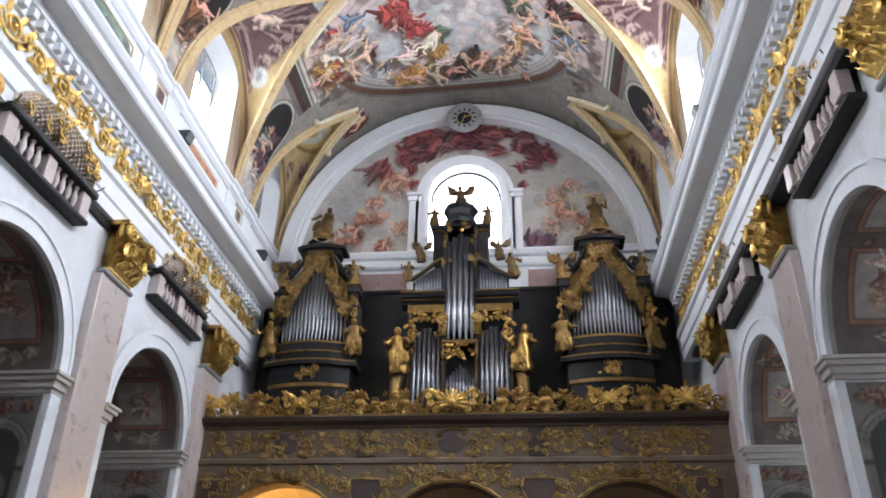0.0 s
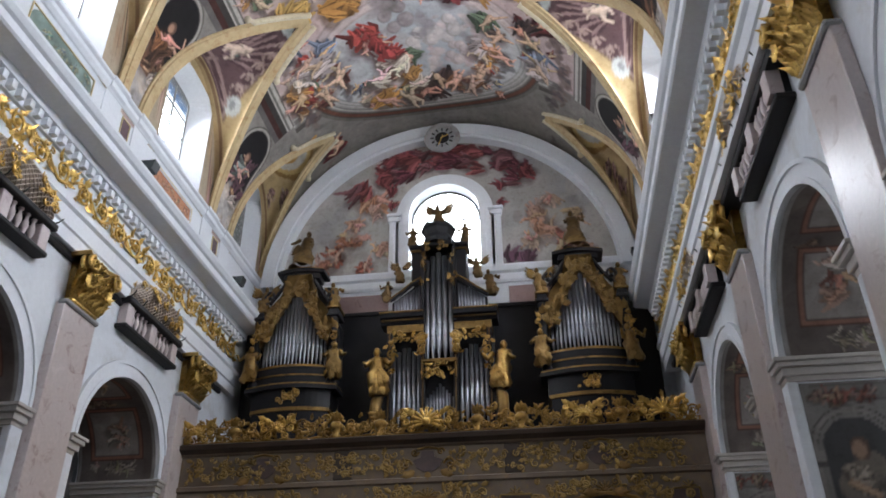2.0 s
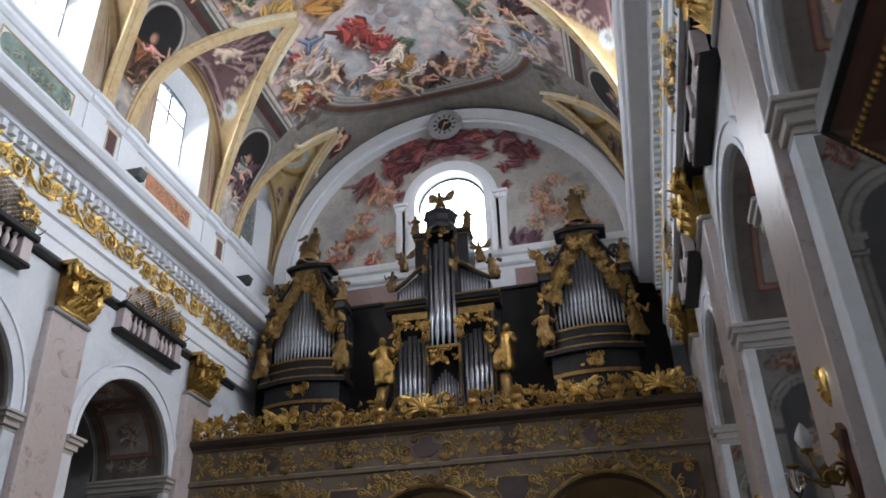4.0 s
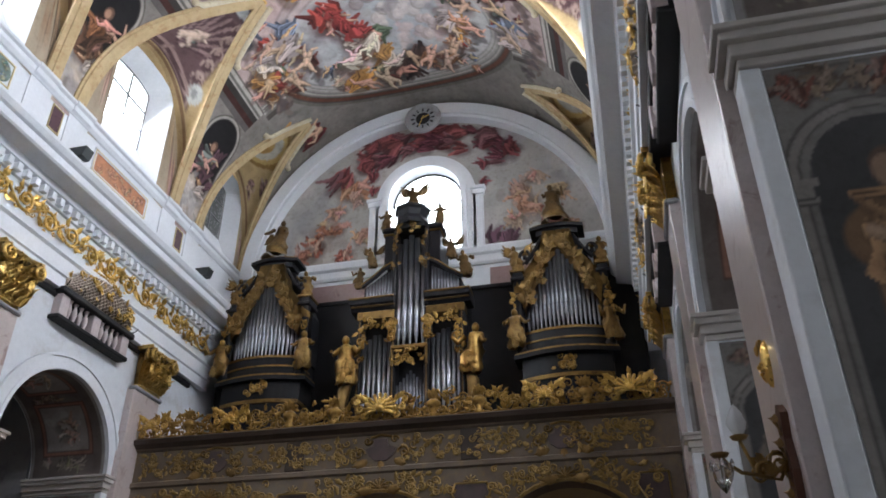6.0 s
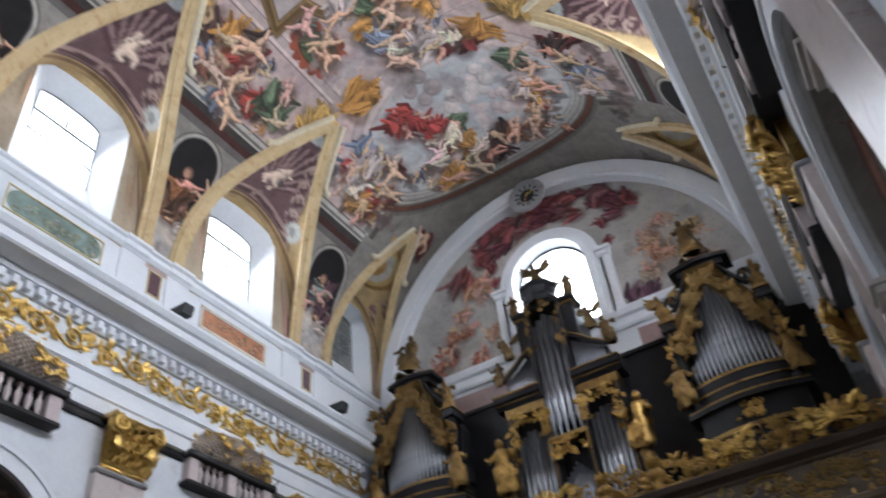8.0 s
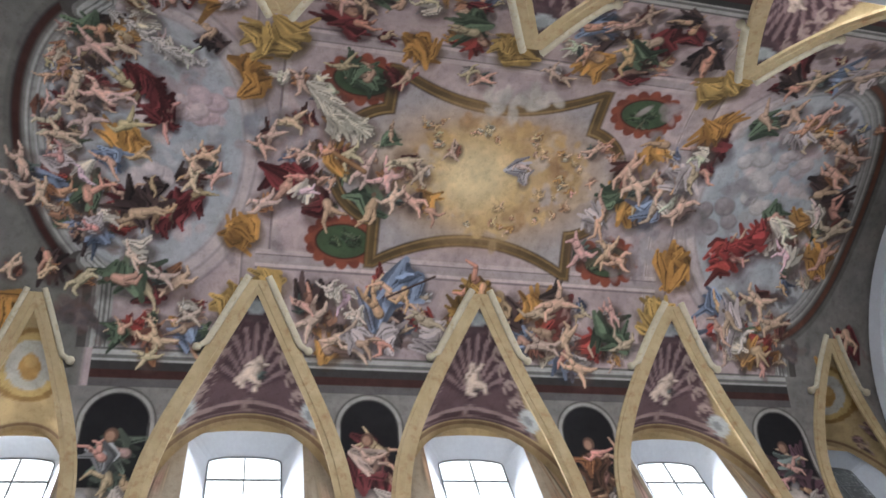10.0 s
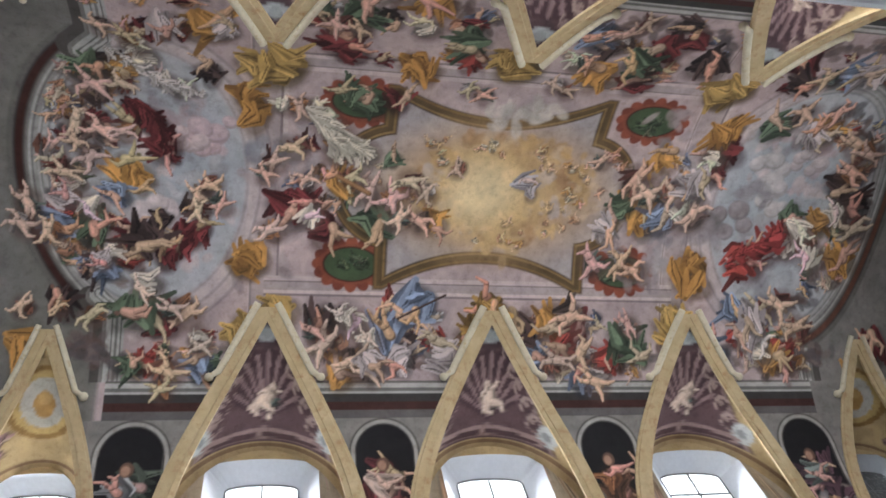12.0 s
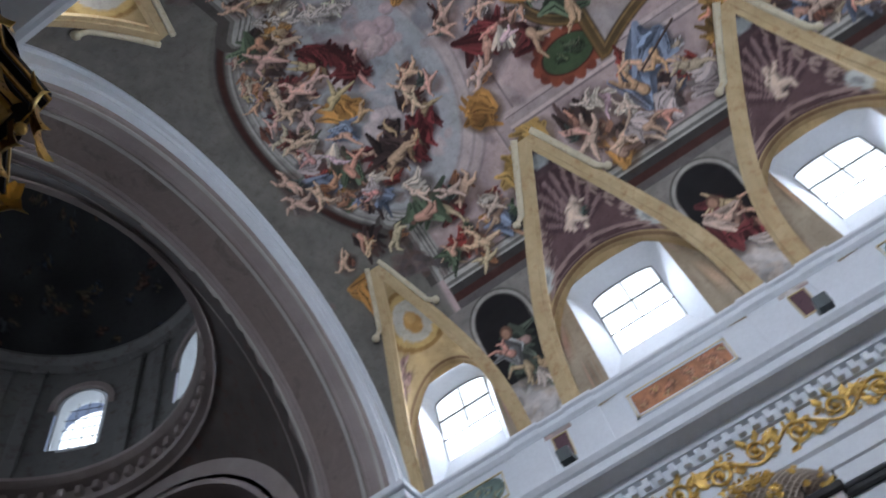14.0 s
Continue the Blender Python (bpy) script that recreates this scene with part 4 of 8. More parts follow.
group((0.59, 0.43, 0.33), ((11.35, 6.1, 0.71), (11.56, 5.23, 0.64), (11.87, 4.57, 0.64), (10.98, 5.08, 0.64), (12.81, 5.94, 0.5), (16.33, 6.33, 0.71), (16.89, 6.49, 0.71), (12.62, 9.49, 0.71), (12.99, 9.16, 0.68), (13.71, 9.21, 0.68), (14.28, 8.74, 0.68), (11.66, 9.92, 0.4), (17.38, 5.93, 0.63), (17.94, 10.77, 0.83), (18.19, 10, 0.71), (16.97, 10.85, 0.6), (16.16, 11.5, 0.6), (16.99, 11.59, 0.57), (18.41, 10.49, 0.64), (18.78, 8.49, 0.75), (10.37, 13.81, 0.56), (11.09, 13.25, 0.53), (11.39, 13.64, 0.44), (10.6, 12.36, 0.41), (16.1, 12.51, 0.57), (1.39, 11.04, 0.45), (1.59, 12.15, 0.4), (1.13, 12.34, 0.41)))
group((0.59, 0.43, 0.33), ((5.43, 12.83, 0.49), (5.87, 12.75, 0.41), (10.34, 11.63, 0.38), (10.05, 11.75, 0.38), (8.6, 11.36, 0.41), (8.27, 11.47, 0.35), (12.57, 7.44, 0.6), (12.89, 7.25, 0.53), (11.85, 7.41, 0.64), (7.69, 8.93, 0.44), (8.32, 9.52, 0.38)))
group((0.48, 0.44, 0.46), ((0.07, 8.47, 0.43), (2.37, 12.52, 0.5), (7.28, 5.13, 0.56), (6.51, 5.11, 0.5), (16, 5.61, 0.63), (12.02, 8.25, 0.53), (16.46, 10.96, 0.57), (13.96, 9.37, 0.68), (8.19, 5.15, 0.67), (14.23, 9.47, 0.6), (3.37, 12.53, 0.41), (17.08, 12.73, 0.67), (16.17, 6.04, 0.63), (0.8, 7.13, 0.38)))
cv.drape(cA(9.93), 9.3, 0.6, (0.46, 0.45, 0.52), (0.62, 0.50, 0.44))
cv.drape(cA(10.1), 9.05, 0.5, (0.50, 0.48, 0.52), None)
# thin darts of dark red and long white cloth across the east scene
for x0, s0, x1, s1, w0, w1, col in ((1.5, 10.55, 2.0, 10.2, 0.14, 0.2, DRED), (1.95, 10.25, 2.3, 9.4, 0.2, 0.07, DRED), (15.5, 7.5, 16.75, 8.1, 0.1, 0.3, (0.34, 0.05, 0.05)), (1.3, 11.7, 2.3, 11.05, 0.1, 0.12, (0.60, 0.58, 0.57)), (2.3, 11.05, 2.9, 10.9, 0.12, 0.04, (0.56, 0.54, 0.53)),
                                  (5.2, 10.6, 5.75, 9.95, 0.18, 0.22, (0.68, 0.66, 0.58)), (5.75, 9.95, 6.35, 9.8, 0.2, 0.12, (0.66, 0.64, 0.55)), (5.7, 9.2, 6.4, 8.85, 0.05, 0.05, (0.36, 0.20, 0.09)), (7.2, 6.0, 8.3, 6.55, 0.02, 0.02, (0.10, 0.06, 0.05))):
    if max(w0, w1) < 0.06:
        cv.stroke(cA(x0), s0, cA(x1), s1, w0, w1, col)
        continue
    for q in range(5):
        f = q / 4
        cv.drape(cA(x0 + (x1 - x0) * f), s0 + (s1 - s0) * f, 2.6 * (w0 + (w1 - w0) * f) + 0.12, col, None, lean=math.atan2(s1 - s0, x1 - x0) + rng.normal(0, 0.25))
cv.fog(0.10, 0.35)
cv.fog(0.08, 0.12)
# old pigments have dulled
cv.px = 0.8 * cv.px + 0.2 * cv.px.mean(-1, keepdims=True) * np.array((1.08, 0.99, 0.93))
cv.px = 0.3 * (cv.px / 0.3) ** 1.22 * np.array((1.00, 0.93, 0.87))

nb, na = cv.H, cv.W
TH = cv.b / R
Yv, Tv = np.meshgrid(cv.a + Y_E, TH)
V = np.stack([-R * np.cos(Tv), Yv, ZC + R * np.sin(Tv)], -1)
out = np.ones_like(Yv, bool)
for yc, half, reach in LUN:
    for S in (cv.b, S_TOT - cv.b):
        out &= ~((np.abs(Yv - yc) < groin(S, half - 0.03, reach - 0.06)[:, None]) & (S[:, None] < reach - 0.06))
F = grid_faces(nb, na)
keep = out.reshape(-1)[F].any(1)
vault = tagged(part("ceiling_vault", paint_mesh("ceiling_vault", V.reshape(-1, 3), F[keep], cv.px.reshape(-1, 3), M_fresco), M_fresco),
               "barrel vault covered with a many-coloured baroque fresco", "ceiling", kind="structure")


def lunette_canvas(end):
    """Paint of one lunette: a shell cartouche or a framed oval in the point, flanks below."""
    c = Canvas(4.0, 7.0, 0.035, (0.50, 0.37, 0.19))
    c.fog(0.14, 0.5)
    if end:
        c.ell(2.0, 3.9, 0.62, 0.85, (0.30, 0.18, 0.06), 0, 0.04)
        c.ell(2.0, 3.9, 0.52, 0.74, (0.56, 0.40, 0.16), 0, 0.04)
        c.ell(2.0, 3.9, 0.40, 0.60, (0.52, 0.50, 0.44), 0, 0.05)
        c.ell(2.0, 3.85, 0.2, 0.32, (0.46, 0.27, 0.09), 0, 0.1)
        c.ell(2.0, 4.0, 0.12, 0.14, (0.56, 0.36, 0.14), 0, 0.2)
        for sx in (-1, 1):
            for i in range(7):
                c.drape(2.0 + sx * rng.uniform(0.6, 1.0), rng.uniform(2.7, 3.5), 0.26, (0.26, 0.16, 0.15), (0.44, 0.32, 0.26))
    else:
        tri = lambda g: (lambda a, b: np.clip((1.42 + g - (b - 2.6) * 0.40 - np.abs(a - 2.0)) * 14, 0, 1) * (b > 2.55) * np.clip((5.5 + g - b) * 14, 0, 1))
        for gq, col in ((0.0, (0.10, 0.055, 0.055)), (-0.05, (0.40, 0.29, 0.26)), (-0.10, (0.11, 0.06, 0.065)), (-0.18, (0.25, 0.16, 0.155)), (-0.24, (0.13, 0.075, 0.08))):
            c.mask(tri(gq), col)
        # shell flutes
        for i in range(9):
            a = 0.35 + (math.pi - 0.7) * i / 8
            x1, y1 = 2.0 + 0.74 * math.cos(a), 3.3 + 1.25 * math.sin(a)
            c.bar(2.0, 3.1, x1, y1, 0.06, 0.15, (0.085, 0.045, 0.05), 0.3)
            c.bar(2.02, 3.12, x1 + 0.05, y1 + 0.03, 0.02, 0.05, (0.30, 0.20, 0.195), 0.5)
        # scrolled rim
        for sx in (-1, 1):
            for i in range(8):
                z = 2.75 + 0.38 * i
                x = 2.0 + sx * (1.16 - (z - 2.6) * 0.37)
                c.ell(x, z, 0.15, 0.19, (0.42, 0.31, 0.27), 0, 0.12)
                c.ell(x + 0.02, z - 0.03, 0.11, 0.14, (0.10, 0.055, 0.06), 0, 0.15)
                c.ell(x - 0.02, z + 0.02, 0.055, 0.07, (0.36, 0.26, 0.23), 0, 0.2)
            c.ell(2.0 + sx * 1.22, 2.95, 0.17, 0.24, (0.56, 0.58, 0.56), 0, 0.2)
            c.ell(2.0 + sx * 1.2, 2.93, 0.08, 0.1, (0.30, 0.31, 0.31), 0, 0.3)
            c.bar(2.0, 2.80, 2.0 + sx * 1.1, 2.74, 0.14, 0.08, (0.36, 0.25, 0.23), 0.25)
            c.bar(2.0, 2.76, 2.0 + sx * 1.0, 2.70, 0.06, 0.04, (0.10, 0.055, 0.06), 0.25)
        c.drape(2.05, 3.5, 0.5, (0.07, 0.10, 0.085), None)
        tip = rng.uniform(-0.5, 0.5)
        for x0, y0, x1, y1, r0, r1 in ((-0.05, -0.12, 0.06, 0.14, 0.13, 0.1), (-0.02, -0.14, -0.2, -0.3, 0.085, 0.06), (-0.2, -0.3, -0.06, -0.42, 0.055, 0.035), (0.04, -0.16, 0.22, -0.26, 0.08, 0.05), (0.22, -0.26, 0.2, -0.48, 0.045, 0.03), (0.1, 0.16, 0.28, 0.22, 0.05, 0.03), (0.0, 0.16, -0.16, 0.06, 0.05, 0.03), (0.07, 0.27, 0.08, 0.29, 0.075, 0.07)):
            ct, st = math.cos(tip), math.sin(tip)
            c.stroke(2.0 + x0 * ct - y0 * st, 3.6 + x0 * st + y0 * ct, 2.0 + x1 * ct - y1 * st, 3.6 + x1 * st + y1 * ct, r0, r1, (0.70, 0.54, 0.43), 0.3)
        c.ell(2.0, 5.0, 0.3, 0.34, (0.10, 0.06, 0.065), 0, 0.1)
        c.ell(2.0, 4.98, 0.27, 0.13, (0.50, 0.53, 0.53), 0, 0.2)
        c.ell(2.0, 5.05, 0.12, 0.13, (0.40, 0.43, 0.43), 0, 0.2)
    c.rect(0, 2.3, 4, 2.62, (0.44, 0.32, 0.17))
    c.rect(0, 2.50, 4, 2.56, (0.24, 0.15, 0.08))
    c.rect(0, 2.36, 4, 2.40, (0.28, 0.19, 0.11))
    # flanks of the window
    for x0, x1 in ((0, 1.25), (2.75, 4)):
        c.rect(x0, 0, x1, 2.3, (0.46, 0.38, 0.28))
        for i in range(10):
            c.drape(rng.uniform(x0, x1), rng.uniform(0.2, 2.2), 0.34, [(0.46, 0.34, 0.22), (0.52, 0.42, 0.32), PINK, (0.42, 0.28, 0.18)][rng.integers(4)], (0.56, 0.42, 0.3))
    c.fog(0.15, 0.2)
    return c


def segment_outline(half, z0, zs, rise, n=12):
    """Window outline from its lower left round its flat-arched head to its lower right, as (y, z)."""
    up = [(-half, z0 + (zs - z0) * i / 4) for i in range(4)]
    head = [(-half * math.cos(math.pi * i / n), zs + rise * math.sin(math.pi * i / n) ** 0.8) for i in range(n + 1)]
    return up + head + [(-y, z) for y, z in reversed(up)]


WIN_X = 6.4
for sgn, side in ((-1, "south"), (1, "north")):
    for k, (yc, half, reach) in enumerate(LUN):
        end = k > 2
        c = lunette_canvas(end)
        # curved cell of the lunette
        s = np.linspace(0, reach, 90)
        q = np.sin(np.linspace(-1, 1, 57) * math.pi / 2)
        x = R * np.cos(s / R)
        zb, w = ZC + R * np.sin(s / R), groin(s, half, reach)
        zc = np.maximum(crest(x, reach, 16.8 if not end else 16.4), zb)
        X = np.broadcast_to(x[:, None], (90, 57))
        Y = yc + w[:, None] * q
        Z = zb[:, None] + (zc - zb)[:, None] * np.sqrt(np.clip(1 - q * q, 0, 1))
        col = c.at(2.0 + (Y - yc) * 0.92, np.clip(2.4 + 3.3 * (R - X) / (R - R * math.cos(reach / R)), 0, 7))
        V = np.stack([sgn * X, Y, Z], -1).reshape(-1, 3)
        lun = tagged(part("ceiling_lunette", paint_mesh("ceiling_lunette", V, grid_faces(90, 57), col.reshape(-1, 3), M_fresco), M_fresco),
                     "frescoed lunette cell over a nave window", "ceiling", kind="structure")
        # wall round the window
        gw = 1.2 if not end else 0.94
        inner = np.array(segment_outline(gw, 13.0, 16.15 if not end else 15.85, 0.36))
        n = len(inner)
        ang = np.linspace(-math.pi / 2, math.pi / 2, n)
        top = 16.85 if not end else 16.45
        outer = np.stack([half * np.sin(ang) * 1.03, 12.9 + (top - 12.9) * np.cos(ang)], -1)
        rings = np.linspace(0, 1, 26)[:, None, None]
        P = inner * (1 - rings) + outer * rings
        col = c.at(2.0 + P[..., 0] * 0.92, np.clip((P[..., 1] - 13.2) * 0.72, 0, 2.2))
        V = np.concatenate([np.full(P.shape[:2] + (1,), sgn * (R - 0.0)), yc + P[..., :1], P[..., 1:]], -1).reshape(-1, 3)
        tagged(part("wall_lunette", paint_mesh("wall_lunette", V, grid_faces(26, n), col.reshape(-1, 3), M_fresco), M_fresco),
               "painted lunette wall round a nave window", "wall", kind="structure")
        # splayed white reveal, frame, bars, panes
        hw, z0, z1 = (0.78, 14.3, 16.02) if not end else (0.68, 14.25, 15.9)
        win = tagged(new("window_%d" % (k + 1 + (5 if sgn > 0 else 0))), "tall flat-arched nave window with leaded white panes" if not (k == 4) else "blind nave window with dark dusty panes",
                     "window", kind="structure")
        rev = Geo()
        o2 = segment_outline(hw, z0, z1, 0.2)
        v = [(sgn * R, yc + a, b) for a, b in inner] + [(sgn * WIN_X, yc + a, b) for a, b in o2]
        m_ = len(o2)
        rev.add(v, [(i, i + 1, m_ + i + 1, m_ + i) for i in range(m_ - 1)])
        rev.add([(sgn * R, yc - gw, 13.0), (sgn * R, yc + gw, 13.0), (sgn * WIN_X, yc + hw, z0), (sgn * WIN_X, yc - hw, z0)], [(0, 1, 2, 3)])
        part("window_reveal", rev, M_stucco, win, "white splayed plaster reveal")
        fr = Geo()
        for (a0, b0), (a1, b1) in zip(o2, o2[1:]):
            fr.tube([(sgn * (WIN_X - 0.01), yc + a0, b0), (sgn * (WIN_X - 0.01), yc + a1, b1)], 0.026, 4)
        part("window_frame", fr, M_sash, win)
        part("mullion", Geo().box(sgn * WIN_X - 0.02, yc - 0.017, z0, sgn * WIN_X + 0.02, yc + 0.017, z1 + 0.18), M_sash, win)
        for j in (1, 2):
            zz = z0 + (z1 + 0.1 - z0) * j / 3
            part("glazing_bar", Geo().box(sgn * WIN_X - 0.018, yc - hw, zz - 0.016, sgn * WIN_X + 0.018, yc + hw, zz + 0.016), M_sash, win)
        for i in range(2):
            for j in range(3):
                za, zb_ = z0 + (z1 + 0.1 - z0) * j / 3 + 0.02, z0 + (z1 + 0.1 - z0) * (j + 1) / 3 - 0.02
                ya, yb_ = (yc - hw + 0.02, yc - 0.02) if i == 0 else (yc + 0.02, yc + hw - 0.02)
                p = part("pane", Geo().box(sgn * (WIN_X + 0.004), ya, za, sgn * (WIN_X + 0.012), yb_, zb_ + (0.12 if j == 2 else 0)), M_blind if k == 4 else M_pane, win)
                p.visible_shadow = k == 4
        if k != 4:
            window_light("window_light", look((sgn * (WIN_X - 0.05), yc, 0.5 * (z0 + z1) + 0.05), (0, yc, 12.8)), 1.85 * hw, z1 - z0, SOUTH_WATTS if sgn < 0 else NORTH_WATTS)
    # bright sky outside
    bd = structure("backdrop_" + side, Geo().box(sgn * 8.6, -3, 13.2, sgn * 8.7, 21, 19), M_back, "bright overcast sky outside the windows", "sky")
    # stucco ribs on the groins
    for k, (yc, half, reach) in enumerate(LUN):
        rb = thing("rib_pair", "ochre stucco ribs meeting in a point over a window", "rib", "ribs of the vault", (0, 0, 0))
        for dr in (-1, 1):
            g = Geo()
            s = np.linspace(0.35, reach * 0.985, 30)
            w = groin(s, half, reach)
            wd = 0.22 if k < 3 else 0.17
            pts = []
            for i in range(30):
                th = s[i] / R
                for rr, dw in ((R + 0.02, -wd), (R - 0.04, -wd), (R - 0.045, -wd * 0.45), (R - 0.075, -wd * 0.4), (R - 0.08, wd * 0.5), (R - 0.045, wd * 0.56), (R - 0.04, wd * 0.85), (R + 0.02, wd * 0.85)):
                    pts.append((sgn * rr * math.cos(th), yc + dr * (w[i] + dw), ZC + rr * math.sin(th)))
            g.add(pts, [(i * 8 + j, i * 8 + j + 1, i * 8 + j + 9, i * 8 + j + 8) for i in range(29) for j in range(7)])
            part("rib", g, M_yellow, rb)
            # moulded hood over the upper part of the rib, curled at its foot
            s = np.linspace(reach * 0.74, reach * 1.0, 14)
            w = groin(s, half, reach) + wd * 0.95
            path = [(sgn * (R - 0.06) * math.cos(q / R), yc + dr * (w[i] if i else w[i] + 0.13), ZC + (R - 0.06) * math.sin(q / R)) for i, q in enumerate(s)]
            part("hood", Geo().tube(path, [0.05] + [0.085 if k < 3 else 0.065] * 13, 6).ball(path[0], 0.1, 8, 5), M_hoodstone, rb, "pale cream moulded hood", True)

# ---------------------------------------------------------------- west wall
EW_R, EW_Z = 5.5, 12.95
cw = Canvas(12.4, 6.2, 0.03, (0.50, 0.49, 0.47))
cw.fog(0.12, 1.2)
for i in range(26):
    cw.cloud(rng.uniform(0.5, 12), rng.uniform(0.5, 5), rng.uniform(0.4, 0.9), [(0.58, 0.56, 0.54), (0.50, 0.47, 0.44), (0.44, 0.44, 0.45)][i % 3])
# rosy swirls on clouds at both sides of the window
for x, z, r, col in ((3.0, 1.7, 0.9, (0.46, 0.20, 0.12)), (2.7, 1.2, 0.8, (0.26, 0.09, 0.06)), (3.1, 2.3, 0.6, (0.56, 0.34, 0.24)), (3.7, 3.1, 1.0, (0.60, 0.30, 0.18)), (4.0, 2.7, 0.6, (0.56, 0.38, 0.30)), (2.3, 0.9, 0.7, (0.36, 0.16, 0.11)), (4.1, 1.3, 0.7, (0.56, 0.34, 0.26)), (3.6, 0.8, 0.6, (0.40, 0.14, 0.10)), (1.7, 0.5, 0.6, BROWN),
                   (9.0, 2.3, 0.8, (0.58, 0.38, 0.30)), (9.4, 2.7, 0.6, (0.58, 0.44, 0.36)), (9.3, 1.6, 0.9, (0.54, 0.30, 0.20)), (9.9, 1.3, 0.8, (0.44, 0.18, 0.14)), (8.8, 1.2, 0.6, (0.52, 0.40, 0.30)), (10.4, 0.8, 0.7, (0.34, 0.20, 0.12)), (10.2, 2.0, 0.6, (0.40, 0.30, 0.18))):
    cw.cloud(x, z - 0.25, r * 0.6, (0.40, 0.36, 0.33), 6)
    for q in range(2):
        cw.drape(x + rng.normal(0, 0.08), z + rng.normal(0, 0.08), r * (1.1 - 0.3 * q), col, (0.60, 0.38, 0.27))
# crimson hangings under the arch, gathered at the window's shoulders
for i in range(46):
    th = rng.uniform(0.95, 2.35)
    q = rng.uniform(4.35, 5.2) - 0.5 * abs(th - 1.57)
    cw.drape(6.2 + q * math.cos(th), q * math.sin(th), rng.uniform(0.6, 0.95), [(0.25, 0.07, 0.075), (0.18, 0.055, 0.075), (0.32, 0.10, 0.10), (0.22, 0.10, 0.11)][i % 4], None, lean=th + 1.57 + rng.normal(0, 0.3))
for x, z, r in ((4.45, 3.5, 0.55), (4.5, 2.9, 0.45), (4.5, 2.3, 0.4), (8.0, 3.4, 0.5), (8.0, 2.7, 0.45), (8.3, 0.75, 0.9), (8.7, 0.6, 0.8)):
    cw.drape(x, z, r, (0.24, 0.065, 0.075) if z > 1 else (0.14, 0.07, 0.10), None, lean=1.5)
cw.fog(0.1, 0.4)
n = 200
WH, WR, WS = 1.12, 1.12, 15.25     # window half width, radius, spring
ang = np.linspace(0, math.pi, n + 1)
k = 44
jl = np.stack([np.full(k, -(WH + 0.42)), np.linspace(EW_Z, WS, k, endpoint=False)], -1)
jr = np.stack([np.full(k, WH + 0.42), np.linspace(EW_Z, WS, k, endpoint=False)[::-1]], -1)
inner = np.concatenate([jl, np.stack([-(WH + 0.42) * np.cos(ang), WS + (WH + 0.42) * np.sin(ang)], -1), jr])
a2 = np.linspace(0, math.pi, len(inner))
outer = np.stack([-EW_R * np.cos(a2), EW_Z + EW_R * np.sin(a2)], -1)
rg = np.linspace(0, 1, 150)[:, None, None]
P = inner * (1 - rg) + outer * rg
col = cw.at(P[..., 0] + 6.2, P[..., 1] - EW_Z)
V = np.stack([P[..., 0], np.full(P.shape[:2], Y_W), P[..., 1]], -1).reshape(-1, 3)
tagged(part("wall_west_fresco", paint_mesh("wall_west_fresco", V, grid_faces(150, len(inner)), col.reshape(-1, 3), M_fresco), M_fresco),
       "frescoed west wall under the vault's end arch", "wall", kind="structure")
g = Geo()
g.box(-8, Y_W + 0.02, 0, 8, Y_W + 0.5, 12.95)
structure("wall_west", g, M_white, "white west wall behind the organ", "wall")

# ---------------------------------------------------------------- ornament tools
def spiral(g, cx, cz, r, turns=1.4, a0=0.0, hand=1, rad=0.03, y=0.0, lift=0.03, n=18):
    """A curling tendril in the x-z plane, thinner towards its eye."""
    pts, rr = [], []
    for i in range(n):
        k = i / (n - 1)
        q = r * (1 - 0.82 * k)
        a = a0 + hand * turns * 2 * math.pi * k
        pts.append((cx + q * math.cos(a), y - lift * math.sin(math.pi * k), cz + q * math.sin(a)))
        rr.append(rad * (1.15 - 0.6 * k))
    g.tube(pts, rr, 5)
    g.ball(pts[-1], rad * 1.3, 6, 4)


def leaf(g, x, z, l, a, w=0.35, y=0.0, curl=0.4):
    """A pointed acanthus leaf, bent forward at its tip."""
    v, f = [], []
    for i in range(6):
        k = i / 5
        h = w * l * math.sin(math.pi * min(1, 0.12 + k * 0.88)) * (1.0 + 0.25 * math.sin(k * 14))
        p = (x + l * k * math.cos(a), y - curl * l * k * k, z + l * k * math.sin(a))
        nx, nz = -math.sin(a), math.cos(a)
        v += [(p[0] + nx * h, p[1] + 0.03 * l, p[2] + nz * h), (p[0], p[1] - 0.14 * l, p[2]), (p[0] - nx * h, p[1] + 0.03 * l, p[2] - nz * h)]
    for i in range(5):
        f += [(i * 3, i * 3 + 1, i * 3 + 4, i * 3 + 3), (i * 3 + 1, i * 3 + 2, i * 3 + 5, i * 3 + 4)]
    g.add(v, f)


def shell(g, x, z, r, y=0.0, n=9, a0=0.15, a1=math.pi - 0.15):
    """A ribbed fan shell."""
    for i in range(n):
        a = a0 + (a1 - a0) * i / (n - 1)
        g.tube([(x, y - 0.02, z), (x + 0.6 * r * math.cos(a), y - 0.10 * r - 0.04, z + 0.6 * r * math.sin(a)), (x + r * math.cos(a), y, z + r * math.sin(a))],
               [0.04 * r, 0.12 * r, 0.14 * r], 5)
    for i in range(n):
        a = a0 + (a1 - a0) * i / (n - 1)
        g.ball((x + r * math.cos(a), y - 0.02, z + r * math.sin(a)), 0.13 * r, 6, 4)


